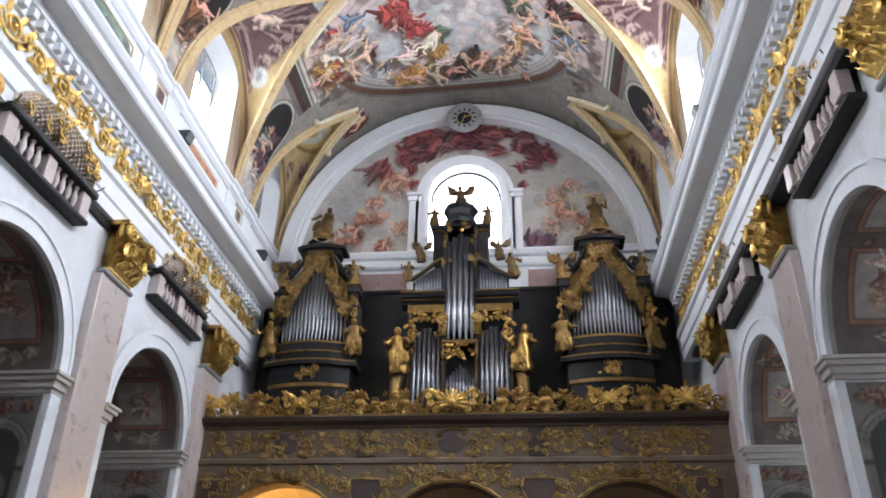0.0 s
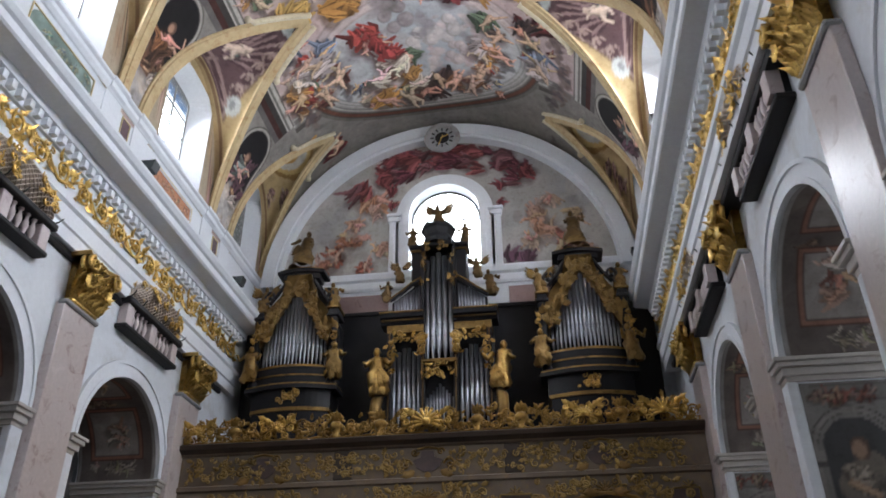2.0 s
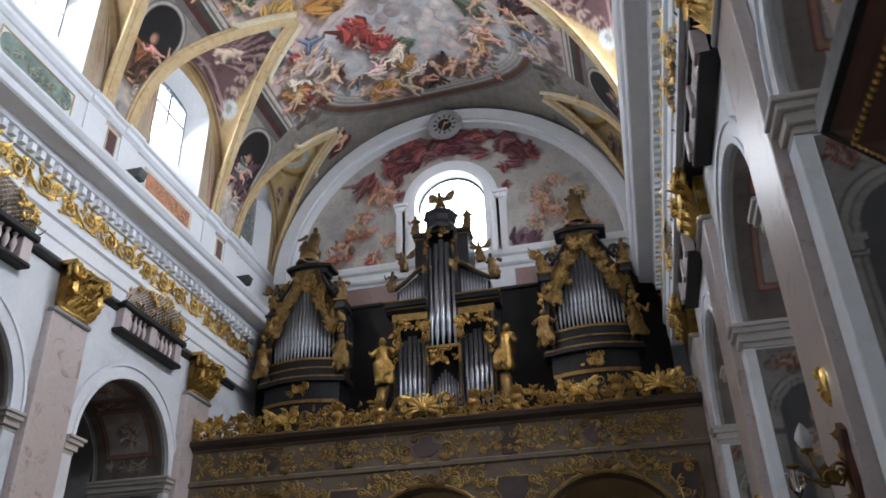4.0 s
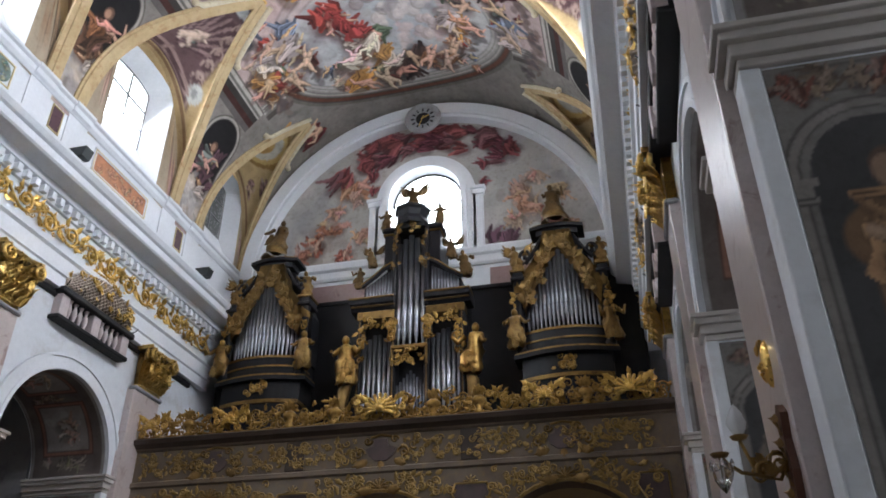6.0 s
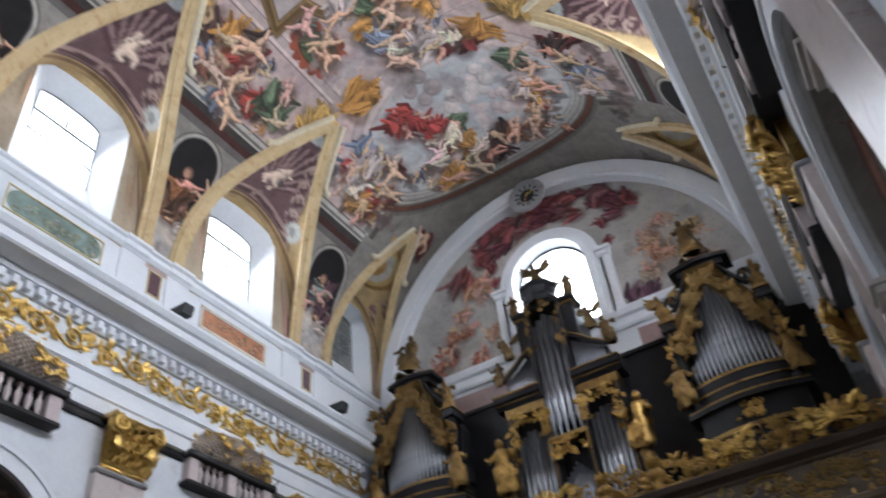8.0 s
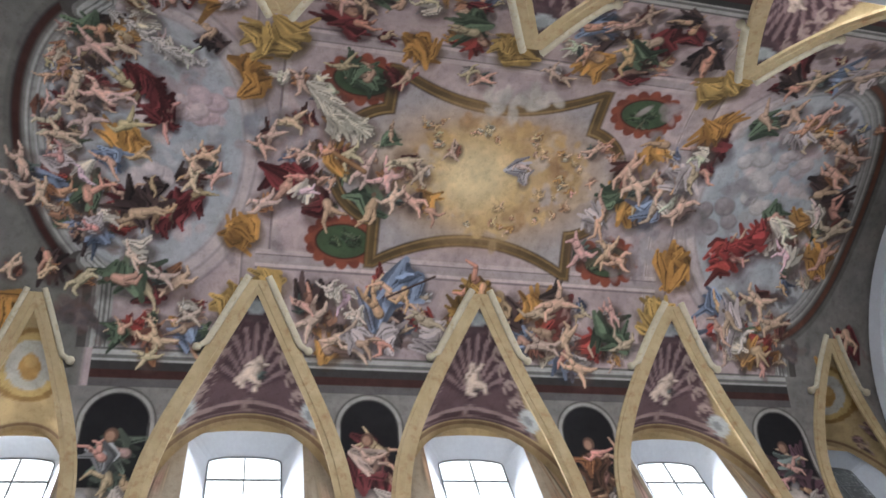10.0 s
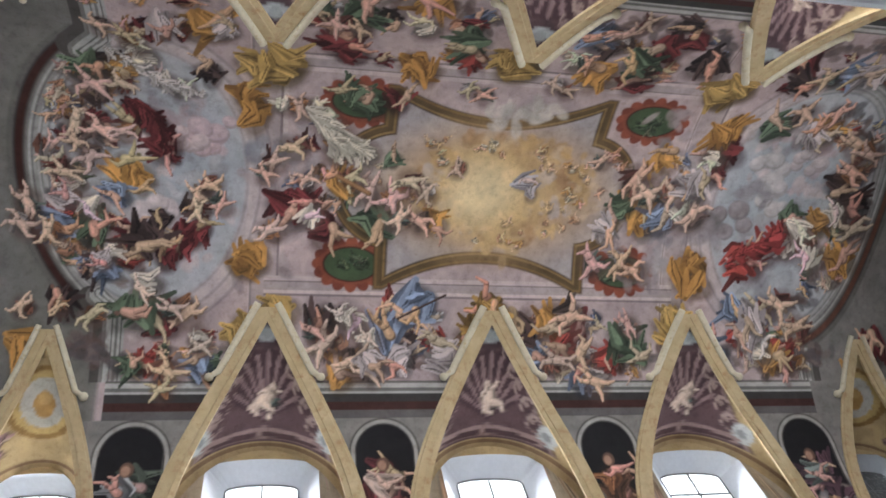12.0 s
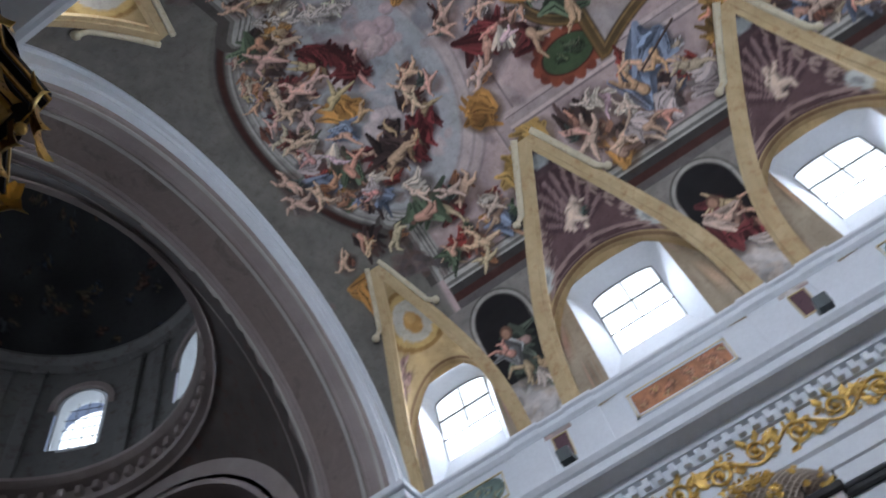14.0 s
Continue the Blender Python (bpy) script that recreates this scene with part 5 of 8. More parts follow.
def foliage(g, x0, x1, z0, z1, n, seed, y=0.0, size=1.0):
    """Dense carved scrollwork and leaves filling a field."""
    rd = random.Random(seed)
    for _ in range(n):
        x, z = rd.uniform(x0, x1), rd.uniform(z0, z1)
        s = size * rd.uniform(0.6, 1.2)
        if rd.random() < 0.5:
            spiral(g, x, z, 0.11 * s, rd.uniform(0.8, 1.5), rd.uniform(0, 6.28), rd.choice((-1, 1)), 0.024 * s, y)
        else:
            leaf(g, x, z, 0.2 * s, rd.uniform(0, 6.28), 0.3, y)
        if rd.random() < 0.3:
            g.ball((x, y - 0.03, z), 0.035 * s, 6, 4)


def rinceau(length, h, seed, rad=0.026):
    """A running scroll of fixed length: waving stem, curling tendrils and leaves."""
    g, rd = Geo(), random.Random(seed)
    n = max(2, round(length / (h * 1.15)))
    step = length / n
    pts = [(length * i / (n * 8), -0.015, 0.5 * h + 0.3 * h * math.sin(math.pi * i / 8)) for i in range(n * 8 + 1)]
    g.tube(pts, rad, 5)
    for k in range(n):
        up = 1 if k % 2 == 0 else -1
        cx, cz = (k + 0.5) * step, 0.5 * h - 0.06 * up * h
        spiral(g, cx, cz, 0.36 * h, 1.5, math.pi * 0.5 * up + rd.uniform(-0.2, 0.2), -up, rad * 1.1, -0.01)
        for q in range(4):
            a = rd.uniform(0, 6.28)
            leaf(g, cx + 0.36 * h * math.cos(a), cz + 0.36 * h * math.sin(a), 0.34 * h, a + rd.uniform(-0.7, 0.7), 0.34, -0.01)
        g.ball((cx, -0.05, cz), 0.1 * h, 7, 4)
        leaf(g, k * step, 0.5 * h, 0.45 * h, math.pi / 2 * up, 0.3, -0.01)
    return g


def carved_figure(seed, h=1.0, wings=False, seated=False):
    """A draped carved figure, kept as one plain lumpy form."""
    g, rd = Geo(), random.Random(seed)
    lean = rd.uniform(-0.08, 0.08)
    prof = [(0.16, 0), (0.21, 0.08), (0.17, 0.3), (0.19, 0.45), (0.13, 0.55), (0.16, 0.68), (0.13, 0.78), (0.05, 0.82)]
    if seated:
        prof = [(0.25, 0), (0.29, 0.1), (0.25, 0.3), (0.17, 0.42), (0.18, 0.6), (0.14, 0.75), (0.05, 0.82)]
    n = 14
    v, f = [], []
    for j, (r, z) in enumerate(prof):
        for i in range(n):
            a = 2 * math.pi * i / n
            q = r * (1 + 0.22 * math.sin(3 * a + z * 7 + seed) + rd.uniform(-0.08, 0.08))
            v.append((h * (q * math.cos(a) + lean * z * 2), h * q * 0.8 * math.sin(a), h * z))
    for j in range(len(prof) - 1):
        f += [(j * n + i, j * n + (i + 1) % n, (j + 1) * n + (i + 1) % n, (j + 1) * n + i) for i in range(n)]
    g.add(v, f)
    g.ball((h * lean * 1.8, -0.02 * h, 0.9 * h), 0.085 * h, 8, 6, (0.9, 1, 1.15))
    for sd in (-1, 1):
        ex, ez = sd * rd.uniform(0.22, 0.36), rd.uniform(0.5, 0.8)
        g.tube([(h * sd * 0.13, 0, 0.74 * h), (h * sd * 0.25, -0.08 * h, 0.6 * h), (h * ex, -0.2 * h, ez * h)], [0.06 * h, 0.05 * h, 0.035 * h], 6)
        if wings:
            for q in range(4):
                leaf(g, h * sd * 0.08, 0.7 * h, h * (0.6 - 0.07 * q), math.pi / 2 - sd * (0.75 + 0.22 * q), 0.16, 0.08 * h, -0.1)
    for q in range(5):
        leaf(g, h * rd.uniform(-0.12, 0.12), h * rd.uniform(0.15, 0.5), h * 0.32, rd.uniform(-2.2, -0.9), 0.3, -0.14 * h, 0.1)
    return g


def statue(name, label, mat, at, seed, h, wings=False, seated=False, rz=0.0, group="carved figures on the organ"):
    ob = part(name, carved_figure(seed, h * OS, wings, seated), mat, None, "", True, pose(OX(at[0]), at[1] + 1.3, OZ(at[2]), 0, 0, rz))
    return tagged(ob, label, "statue", group)


# ---------------------------------------------------------------- west wall trim
def ring_wall(r0, r1, zc, y0, y1, n=48, a0=0.0, a1=math.pi, legs=0.0):
    """A round arch band between two radii and two depths, with straight legs below its spring."""
    g = Geo()
    o = [(-r1, zc - legs)] * (legs > 0) + [(-r1 * math.cos(a0 + (a1 - a0) * i / n), zc + r1 * math.sin(a0 + (a1 - a0) * i / n)) for i in range(n + 1)] + [(r1, zc - legs)] * (legs > 0)
    q = [(-r0, zc - legs)] * (legs > 0) + [(-r0 * math.cos(a0 + (a1 - a0) * i / n), zc + r0 * math.sin(a0 + (a1 - a0) * i / n)) for i in range(n + 1)] + [(r0, zc - legs)] * (legs > 0)
    for k in range(len(o) - 1):
        a, b, c, d = o[k], o[k + 1], q[k + 1], q[k]
        for y in (y0, y1):
            g.add([(p[0], y, p[1]) for p in (a, b, c, d)], [(0, 1, 2, 3)])
        for p1, p2 in ((a, b), (d, c)):
            g.add([(p1[0], y0, p1[1]), (p2[0], y0, p2[1]), (p2[0], y1, p2[1]), (p1[0], y1, p1[1])], [(0, 1, 2, 3)])
    return g


g = ring_wall(5.32, 5.72, 12.95, 20.18, 20.6)
g.join(ring_wall(5.22, 5.34, 12.95, 20.26, 20.6))
g.join(ring_wall(5.70, 5.95, 12.95, 20.42, 20.7))
structure("trim_west_arch", g, M_stucco, "white plaster arch band framing the west wall", "arch", True)
g = Geo()
g.prism([(20.6, 12.72), (20.5, 12.72), (20.46, 12.8), (20.46, 13.0), (20.38, 13.06), (20.34, 13.2), (20.34, 13.26), (20.6, 13.3)], -5.9, 5.9, "x")
g.box(-5.9, 20.56, 11.2, 5.9, 20.64, 12.72)
structure("trim_west_cornice", g, M_stucco, "white moulded cornice across the west wall", "cornice")
g = Geo()
for x0, x1 in ((-3.9, -1.75), (1.9, 4.1)):
    g.box(x0, 20.53, 11.9, x1, 20.57, 12.6, 0.01)
structure("trim_west_panel", g, M_red, "red-brown marbled panels under the west cornice", "panel")

win = tagged(new("window_11"), "large round-arched west window with blazing panes", "window", kind="structure")
g = ring_wall(1.12, 1.30, 15.25, 20.36, 20.95, 32, legs=1.95)
g.join(ring_wall(1.28, 1.56, 15.25, 20.46, 20.62, 32, legs=1.95))
part("window_surround", g, M_stucco, win, "white moulded surround", True)
for sd in (-1, 1):
    g = Geo().box(sd * 1.62 - 0.24, 20.38, 15.3, sd * 1.62 + 0.24, 20.6, 15.42, 0.02)
    g.box(sd * 1.62 - 0.20, 20.42, 15.12, sd * 1.62 + 0.20, 20.6, 15.3, 0.02)
    part("capital", g, M_stucco, win)
    part("jamb_pilaster", Geo().box(sd * 1.62 - 0.16, 20.46, 13.3, sd * 1.62 + 0.16, 20.61, 15.14, 0.015), M_stucco, win)
fr = Geo()
for i in range(16):
    a, b = math.pi * i / 16, math.pi * (i + 1) / 16
    fr.tube([(-1.1 * math.cos(a), 20.86, 15.25 + 1.1 * math.sin(a)), (-1.1 * math.cos(b), 20.86, 15.25 + 1.1 * math.sin(b))], 0.04, 4)
    fr.tube([(-0.62 * math.cos(a), 20.86, 15.25 + 0.62 * math.sin(a)), (-0.62 * math.cos(b), 20.86, 15.25 + 0.62 * math.sin(b))], 0.02, 4)
for i in range(1, 8):
    a = math.pi * i / 8
    fr.tube([(-0.62 * math.cos(a), 20.86, 15.25 + 0.62 * math.sin(a)), (-1.1 * math.cos(a), 20.86, 15.25 + 1.1 * math.sin(a))], 0.018, 4)
for x in (-0.55, 0, 0.55):
    fr.tube([(x, 20.86, 13.3), (x, 20.86, 15.3)], 0.02, 4)
for z in (13.9, 14.55, 15.25):
    fr.tube([(-1.1, 20.86, z), (1.1, 20.86, z)], 0.02, 4)
part("window_frame", fr, M_iron, win)
out = [(-1.1, 13.3)] + [(-1.1 * math.cos(math.pi * i / 24), 15.25 + 1.1 * math.sin(math.pi * i / 24)) for i in range(25)] + [(1.1, 13.3)]
p = part("pane", Geo().prism(out, 20.9, 20.91, "y"), M_pane, win)
p.visible_shadow = False
structure("backdrop_west", Geo().box(-4, 23.2, 11, 4, 23.3, 19), M_backw, "white bright sky beyond the west window", "sky")
window_light("window_light", look((0, 20.8, 15.2), (0, 10, 9.0)), 2.0, 2.6, WEST_WATTS)
g = Geo().box(-8, 20.65, 12.9, -1.3, 21.0, 19.5).box(1.3, 20.65, 12.9, 8, 21.0, 19.5).box(-1.4, 20.95, 16.7, 1.4, 21.0, 19.5)
structure("wall_west_upper", g, M_white, "plain wall behind the west fresco", "wall")

# clock over the west arch
clock = thing("clock", "round grey stone wall clock with a dark centre", "clock", "", (0, 20.1, 18.02))
fwd = pose(0, 0, 0, 90, 0, 0)
part("rim", Geo().lathe([(0.40, 0.0), (0.58, 0.0), (0.60, 0.05), (0.57, 0.10), (0.42, 0.08), (0.38, 0.04)], 40, fwd), M_greyp, clock, "grey stone rim", True)
part("dial", Geo().lathe([(0.0, 0.035), (0.42, 0.035), (0.42, 0.0)], 40, fwd), surface("clock_grey", (0.22, 0.23, 0.24), (0.34, 0.35, 0.36), 3, 20, 0.6), clock)
part("centre", Geo().lathe([(0.0, 0.05), (0.22, 0.05), (0.24, 0.03)], 32, fwd), M_black, clock, "black sunken centre")
for i in range(12):
    a = math.pi * i / 6
    part("hour_mark", Geo().box(-0.022, -0.06, 0.28, 0.022, -0.04, 0.39), M_black, clock, m=pose(0, 0, 0, 0, math.degrees(a), 0))
part("hour_hand", Geo().box(-0.02, -0.075, -0.05, 0.02, -0.06, 0.22), M_gold, clock, m=pose(0, 0, 0, 0, 65, 0))
part("minute_hand", Geo().box(-0.014, -0.085, -0.08, 0.014, -0.078, 0.34), M_gold, clock, m=pose(0, 0, 0, 0, 200, 0))

# ---------------------------------------------------------------- organ gallery
GY = 17.0
GC, GR, GZ = (-3.85, 0.0, 3.85), 1.6, 4.0
def turned_wall(geo):
    """A wall along y turned to stand along x at the gallery's front."""
    return [(p[1], p[0], p[2]) for p in geo.v], geo.f


w = arched_wall(-PX, 6.1, 0.0, 6.05, [(c, GR, GZ, 0.0) for c in GC], GY, GY + 0.55, 24)
v, f = turned_wall(w)
g = Geo().add(v, f)
gallery = tagged(part("gallery_front", g, M_gallery), "brown painted arcade wall carrying the organ gallery", "gallery", kind="structure")
g = Geo()
g.prism([(GY + 0.5, 6.0), (GY, 6.0), (GY - 0.06, 6.03), (GY - 0.06, 6.12), (GY, 6.15), (GY, 6.82), (GY - 0.05, 6.84), (GY - 0.10, 6.9), (GY - 0.20, 6.95), (GY - 0.22, 7.04), (GY - 0.16, 7.08), (GY + 0.5, 7.08)], -5.95, 6.15, "x")
structure("trim_gallery_parapet", g, M_gallery, "brown gallery parapet under a dark moulded rail", "parapet")
g = Geo()
g.prism([(GY - 0.05, 6.835), (GY - 0.06, 6.86), (GY - 0.115, 6.905), (GY - 0.21, 6.955), (GY - 0.235, 7.05), (GY - 0.165, 7.095), (GY + 0.5, 7.1), (GY + 0.5, 7.085), (GY - 0.1, 7.07)], -5.93, 6.13, "x")
structure("trim_gallery_rail", g, M_darkwood, "dark wooden rail along the gallery parapet", "rail")
g = Geo().box(-6, GY + 0.45, 6.6, 6, 20.6, 6.95)
structure("floor_gallery", g, M_darkwood, "dark boards of the organ gallery floor", "floor")
# plaster cells below the gallery
for c in GC:
    g = Geo()
    n = 16
    for j in range(8):
        for i in range(n):
            a, b = math.pi * i / n, math.pi * (i + 1) / n
            y0, y1 = GY + 0.5 + 3.1 * j / 8, GY + 0.5 + 3.1 * (j + 1) / 8
            q = lambda t_, y_: (c - (1.9 - 0.1 * math.sin(math.pi * (y_ - GY - 0.5) / 3.1)) * math.cos(t_), y_, 3.9 + (1.85 + 0.25 * math.sin(math.pi * (y_ - GY - 0.5) / 3.1)) * math.sin(t_))
            g.add([q(a, y0), q(b, y0), q(b, y1), q(a, y1)], [(0, 1, 2, 3)])
    g.box(c - 1.95, 20.45, 0, c + 1.95, 20.6, 6.2)
    g.box(c - 1.97, GY + 0.5, 0, c - 1.9, 20.6, 3.95)
    g.box(c + 1.9, GY + 0.5, 0, c + 1.97, 20.6, 3.95)
    structure("ceiling_under_gallery", g, M_warm, "cream plaster vault below the organ gallery", "ceiling", True)
    # wooden portal at the back
    portal = thing("portal", "tall dark red-brown wooden portal with a rounded head", "door", "portals under the gallery", (c, 20.42, 0))
    for sd in (-1, 1):
        lf = part("leaf", Geo().prism([(0.02 * sd, 0), (1.05 * sd, 0), (1.05 * sd, 3.6), (0.55 * sd, 4.45), (0.02 * sd, 4.6)], -0.06, 0, "y"), M_portal, portal)
        for z0, z1 in ((0.3, 1.5), (1.7, 3.3)):
            part("panel", Geo().box(min(0.16 * sd, 0.9 * sd), -0.10, z0, max(0.16 * sd, 0.9 * sd), -0.06, z1, 0.02), M_portal, lf)
    part("arch_frame", ring_wall(1.08, 1.28, 3.55, -0.14, 0.0, 20, legs=3.5), M_portal, portal)
# the lit lamp in one cell
lamp = thing("ceiling_lamp", "round warm glowing ceiling lamp below the gallery", "lamp", "", (-3.3, 18.6, 5.3))
part("globe", Geo().ball((0, 0, 0), 0.14, 16, 10), M_lampglow, lamp, "glowing amber glass globe", True)
part("stem", Geo().tube([(0, 0, 0.12), (0, 0, 0.75)], 0.02, 6), M_iron, lamp)
la = bpy.data.lights.new("lamp_light", "POINT")
la.energy, la.color, la.shadow_soft_size = 90.0, (1.0, 0.62, 0.24), 0.14
new("lamp_light", la).location = (-3.3, 18.45, 5.05)

# gilt relief on the gallery front: cartouches, palmettes, arch edges
def relief(seed, w, h, n, size=1.0):
    g = Geo()
    foliage(g, -w, w, -h, h, n, seed, 0.0, size)
    return g


front = thing("gallery_relief", "gilt rocaille relief spread over the brown gallery front", "relief", "", (0, GY, 0))
rd = random.Random(3)
for k, x in enumerate([-5.2, -4.3, -3.0, -2.0, -1.0, 1.0, 2.0, 3.0, 4.3, 5.2]):
    part("scroll_field", relief(50 + k, 0.5, 0.26, 40, 0.75), M_relief, front, smooth=True, m=pose(x, -0.015, 6.48))
for k, x in enumerate((-3.85, 0.0, 3.85)):
    cart = part("cartouche", Geo().prism([(-0.26, -0.1), (-0.34, 0.06), (-0.16, 0.12), (-0.14, 0.26), (0.14, 0.26), (0.16, 0.12), (0.34, 0.06), (0.26, -0.1), (0.12, -0.2), (-0.12, -0.2)], -0.03, 0.0, "y"),
                M_cartouche, front, "dark blue-brown painted field", m=pose(x, 0, 6.46))
    g = Geo()
    for sd in (-1, 1):
        spiral(g, sd * 0.5, -0.04, 0.14, 1.3, 0 if sd < 0 else math.pi, -sd, 0.03)
        spiral(g, sd * 0.3, 0.24, 0.09, 1.2, 0, sd, 0.025)
        leaf(g, sd * 0.3, -0.18, 0.34, -math.pi / 2 + sd * 1.1, 0.3)
    g.tube([(-0.24, -0.02, 0.31), (0, -0.03, 0.35), (0.24, -0.02, 0.31)], 0.03, 5)
    leaf(g, 0, -0.2, 0.2, -math.pi / 2, 0.4)
    part("frame_scroll", g, M_oldgold, cart, smooth=True)
    # palmette over each arch
    g = Geo()
    shell(g, 0, 0, 0.2, 0, 7)
    for sd in (-1, 1):
        leaf(g, sd * 0.1, 0, 0.42, math.pi / 2 - sd * 1.75, 0.25)
    part("palmette", g, M_oldgold, front, smooth=True, m=pose(x, -0.02, 5.68))
    part("arch_edge", Geo().tube([(x - 1.64 * math.cos(math.pi * i / 40), -0.02, GZ + 1.64 * math.sin(math.pi * i / 40)) for i in range(41)], [0.035 + 0.02 * (i % 2) for i in range(41)], 5), M_relief, front)
    for sd in (-1, 1):
        g = Geo()
        rdl = random.Random(400 + k)
        for i in range(34):
            a = 0.25 + 1.2 * i / 33
            rr = 1.74 + rdl.uniform(0.0, 0.3)
            if i % 3:
                leaf(g, sd * rr * math.cos(a), rr * math.sin(a), 0.2, a + rdl.uniform(-1.2, 1.2) if sd > 0 else math.pi - a + rdl.uniform(-1.2, 1.2), 0.22, 0, 0.1)
            else:
                spiral(g, sd * rr * math.cos(a), rr * math.sin(a), 0.1, 1.3, rdl.uniform(0, 6), sd, 0.02)
        part("scroll_field", g, M_relief, front, smooth=True, m=pose(x, -0.012, GZ))
for k, x in enumerate((-5.6, -1.93, 1.93, 5.6)):
    sh = [(-0.3, 0.5), (0.3, 0.5), (0.36, 0.3), (0.2, 0.0), (0.12, -0.45), (0.1, -0.8), (-0.1, -0.8), (-0.12, -0.45), (-0.2, 0.0), (-0.36, 0.3)]
    if abs(x) > 5:
        sh = [(min(a, 0.2) if x > 0 else max(a, -0.2), b) for a, b in sh]
    cart = part("spandrel_field", Geo().prism(sh, -0.025, 0, "y"), M_cartouche, front, "dark painted spandrel field", m=pose(x, 0, 5.15))
    g = Geo()
    for i in range(len(sh)):
        a, b = sh[i], sh[(i + 1) % len(sh)]
        g.tube([(a[0] * 1.1, -0.03, a[1] * 1.06), (b[0] * 1.1, -0.03, b[1] * 1.06)], 0.02, 5)
    shell(g, 0, 0.55, 0.14, -0.02, 5)
    for sd in (-1, 1):
        spiral(g, sd * 0.42 if abs(x) < 5 else 0.0, 0.42, 0.1, 1.3, 0, sd, 0.024, -0.02)
        leaf(g, sd * 0.12, -0.75, 0.3, -1.57 + sd * 0.5, 0.25, -0.02, 0.1)
    part("field_frame", g, M_relief, cart, smooth=True)
for k, (x, z) in enumerate([(-2.95, 5.75), (-4.9, 5.75), (-0.95, 5.75), (0.95, 5.75), (2.95, 5.75), (4.9, 5.75)]):
    part("scroll_field", relief(80 + k, 0.55, 0.19, 24, 0.8), M_relief, front, smooth=True, m=pose(x, -0.012, z))
for x in (-1.95, 1.95):
    part("pilaster_strip", Geo().box(x - 0.22, -0.03, 6.16, x + 0.22, 0, 6.82, 0.01), M_darkwood, front)

# openwork gilt cresting along the rail
crest_ob = thing("gallery_cresting", "dense openwork cresting of gilt scrolls on the gallery rail", "cresting", "", (0, GY - 0.05, 7.09))
rd = random.Random(11)
for k in range(30):
    x = -5.8 + 0.4 * k
    g = Geo()
    hgt = 0.34 + 0.24 * abs(math.sin(k * 1.3))
    for q in range(6):
        spiral(g, rd.uniform(-0.2, 0.2), rd.uniform(0.08, hgt), rd.uniform(0.07, 0.14), rd.uniform(1.2, 1.8), rd.uniform(0, 6), rd.choice((-1, 1)), rd.uniform(0.016, 0.026), rd.uniform(-0.06, 0.06))
    for q in range(15):
        leaf(g, rd.uniform(-0.22, 0.22), rd.uniform(0.02, hgt), rd.uniform(0.09, 0.2), rd.uniform(-0.6, 3.7), 0.26, rd.uniform(-0.06, 0.08))
    g.tube([(-0.2, 0, 0.03), (0.0, -0.02, 0.06), (0.2, 0, 0.03)], 0.03, 5)
    part("scroll", g, M_crest, crest_ob, smooth=True, m=pose(x, 0, 0))
for x, r in ((0, 0.34), (-3.55, 0.2), (3.55, 0.2), (-5.5, 0.2), (5.3, 0.3)):
    g = Geo()
    shell(g, 0, 0.22, r, -0.16, 11, -0.3, math.pi + 0.3)
    g.ball((0, -0.2, 0.26), 0.3 * r, 8, 5)
    for sd in (-1, 1):
        for q in range(3):
            spiral(g, sd * (r * 1.1 + 0.09 * q), 0.12 + 0.16 * q, 0.1 - 0.012 * q, 1.5, 1.57, sd * (-1) ** q, 0.024, -0.09)
            leaf(g, sd * (0.6 * r + 0.08 * q), 0.3 + 0.1 * q, 0.22, math.pi / 2 - sd * (0.3 + 0.4 * q), 0.28, -0.1)
    part("shell_ornament", g, M_gold, crest_ob, smooth=True, m=pose(x, 0, 0))
for x in (-2.15, -1.1, 1.15, 2.15, -4.6, 4.4):
    g = Geo().lathe([(0.10, 0), (0.12, 0.06), (0.06, 0.1), (0.15, 0.22), (0.17, 0.3), (0.09, 0.38), (0.05, 0.4)], 10)
    for i in range(7):
        a = 2 * math.pi * i / 7
        leaf(g, 0.05 * math.cos(a), 0.38, 0.24, math.pi / 2 + 0.8 * math.cos(a), 0.35, 0.06 * math.sin(a))
    part("urn", g, M_crest, crest_ob, smooth=True, m=pose(x, 0, 0.02))

# ---------------------------------------------------------------- organ
OS = 1.073
OX = lambda x: 1.69 + (x - 1.69) * OS
OZ = lambda z: 1.79 + (z - 1.79) * OS
def pipe(r, z0, z1, mat_body, parent, x, y):
    """A front pipe: pointed foot, mouth with two lips, cylinder."""
    foot = min(0.42, 0.22 * (z1 - z0) + 0.08)
    g = Geo().lathe([(0.25 * r, 0), (0.96 * r, foot - 0.05), (r, foot), (r, z1 - z0), (0.86 * r, z1 - z0), (0.86 * r, z1 - z0 - 0.05)], 12)
    ob = part("pipe", g, mat_body, parent, "", True, pose(x, y, z0))
    return ob


def lip(parent, x, y, z, r):
    part("pipe_mouth", Geo().prism([(-0.55 * r, 0), (0.55 * r, 0), (0.42 * r, 1.3 * r), (0, 2.3 * r), (-0.42 * r, 1.3 * r)], y - r * 1.03, y - r * 0.8, "y"), M_pipedark, parent, m=pose(x, 0, z))


def bow(x, half, depth):
    return -depth * max(0.0, 1 - (x / half) ** 2)


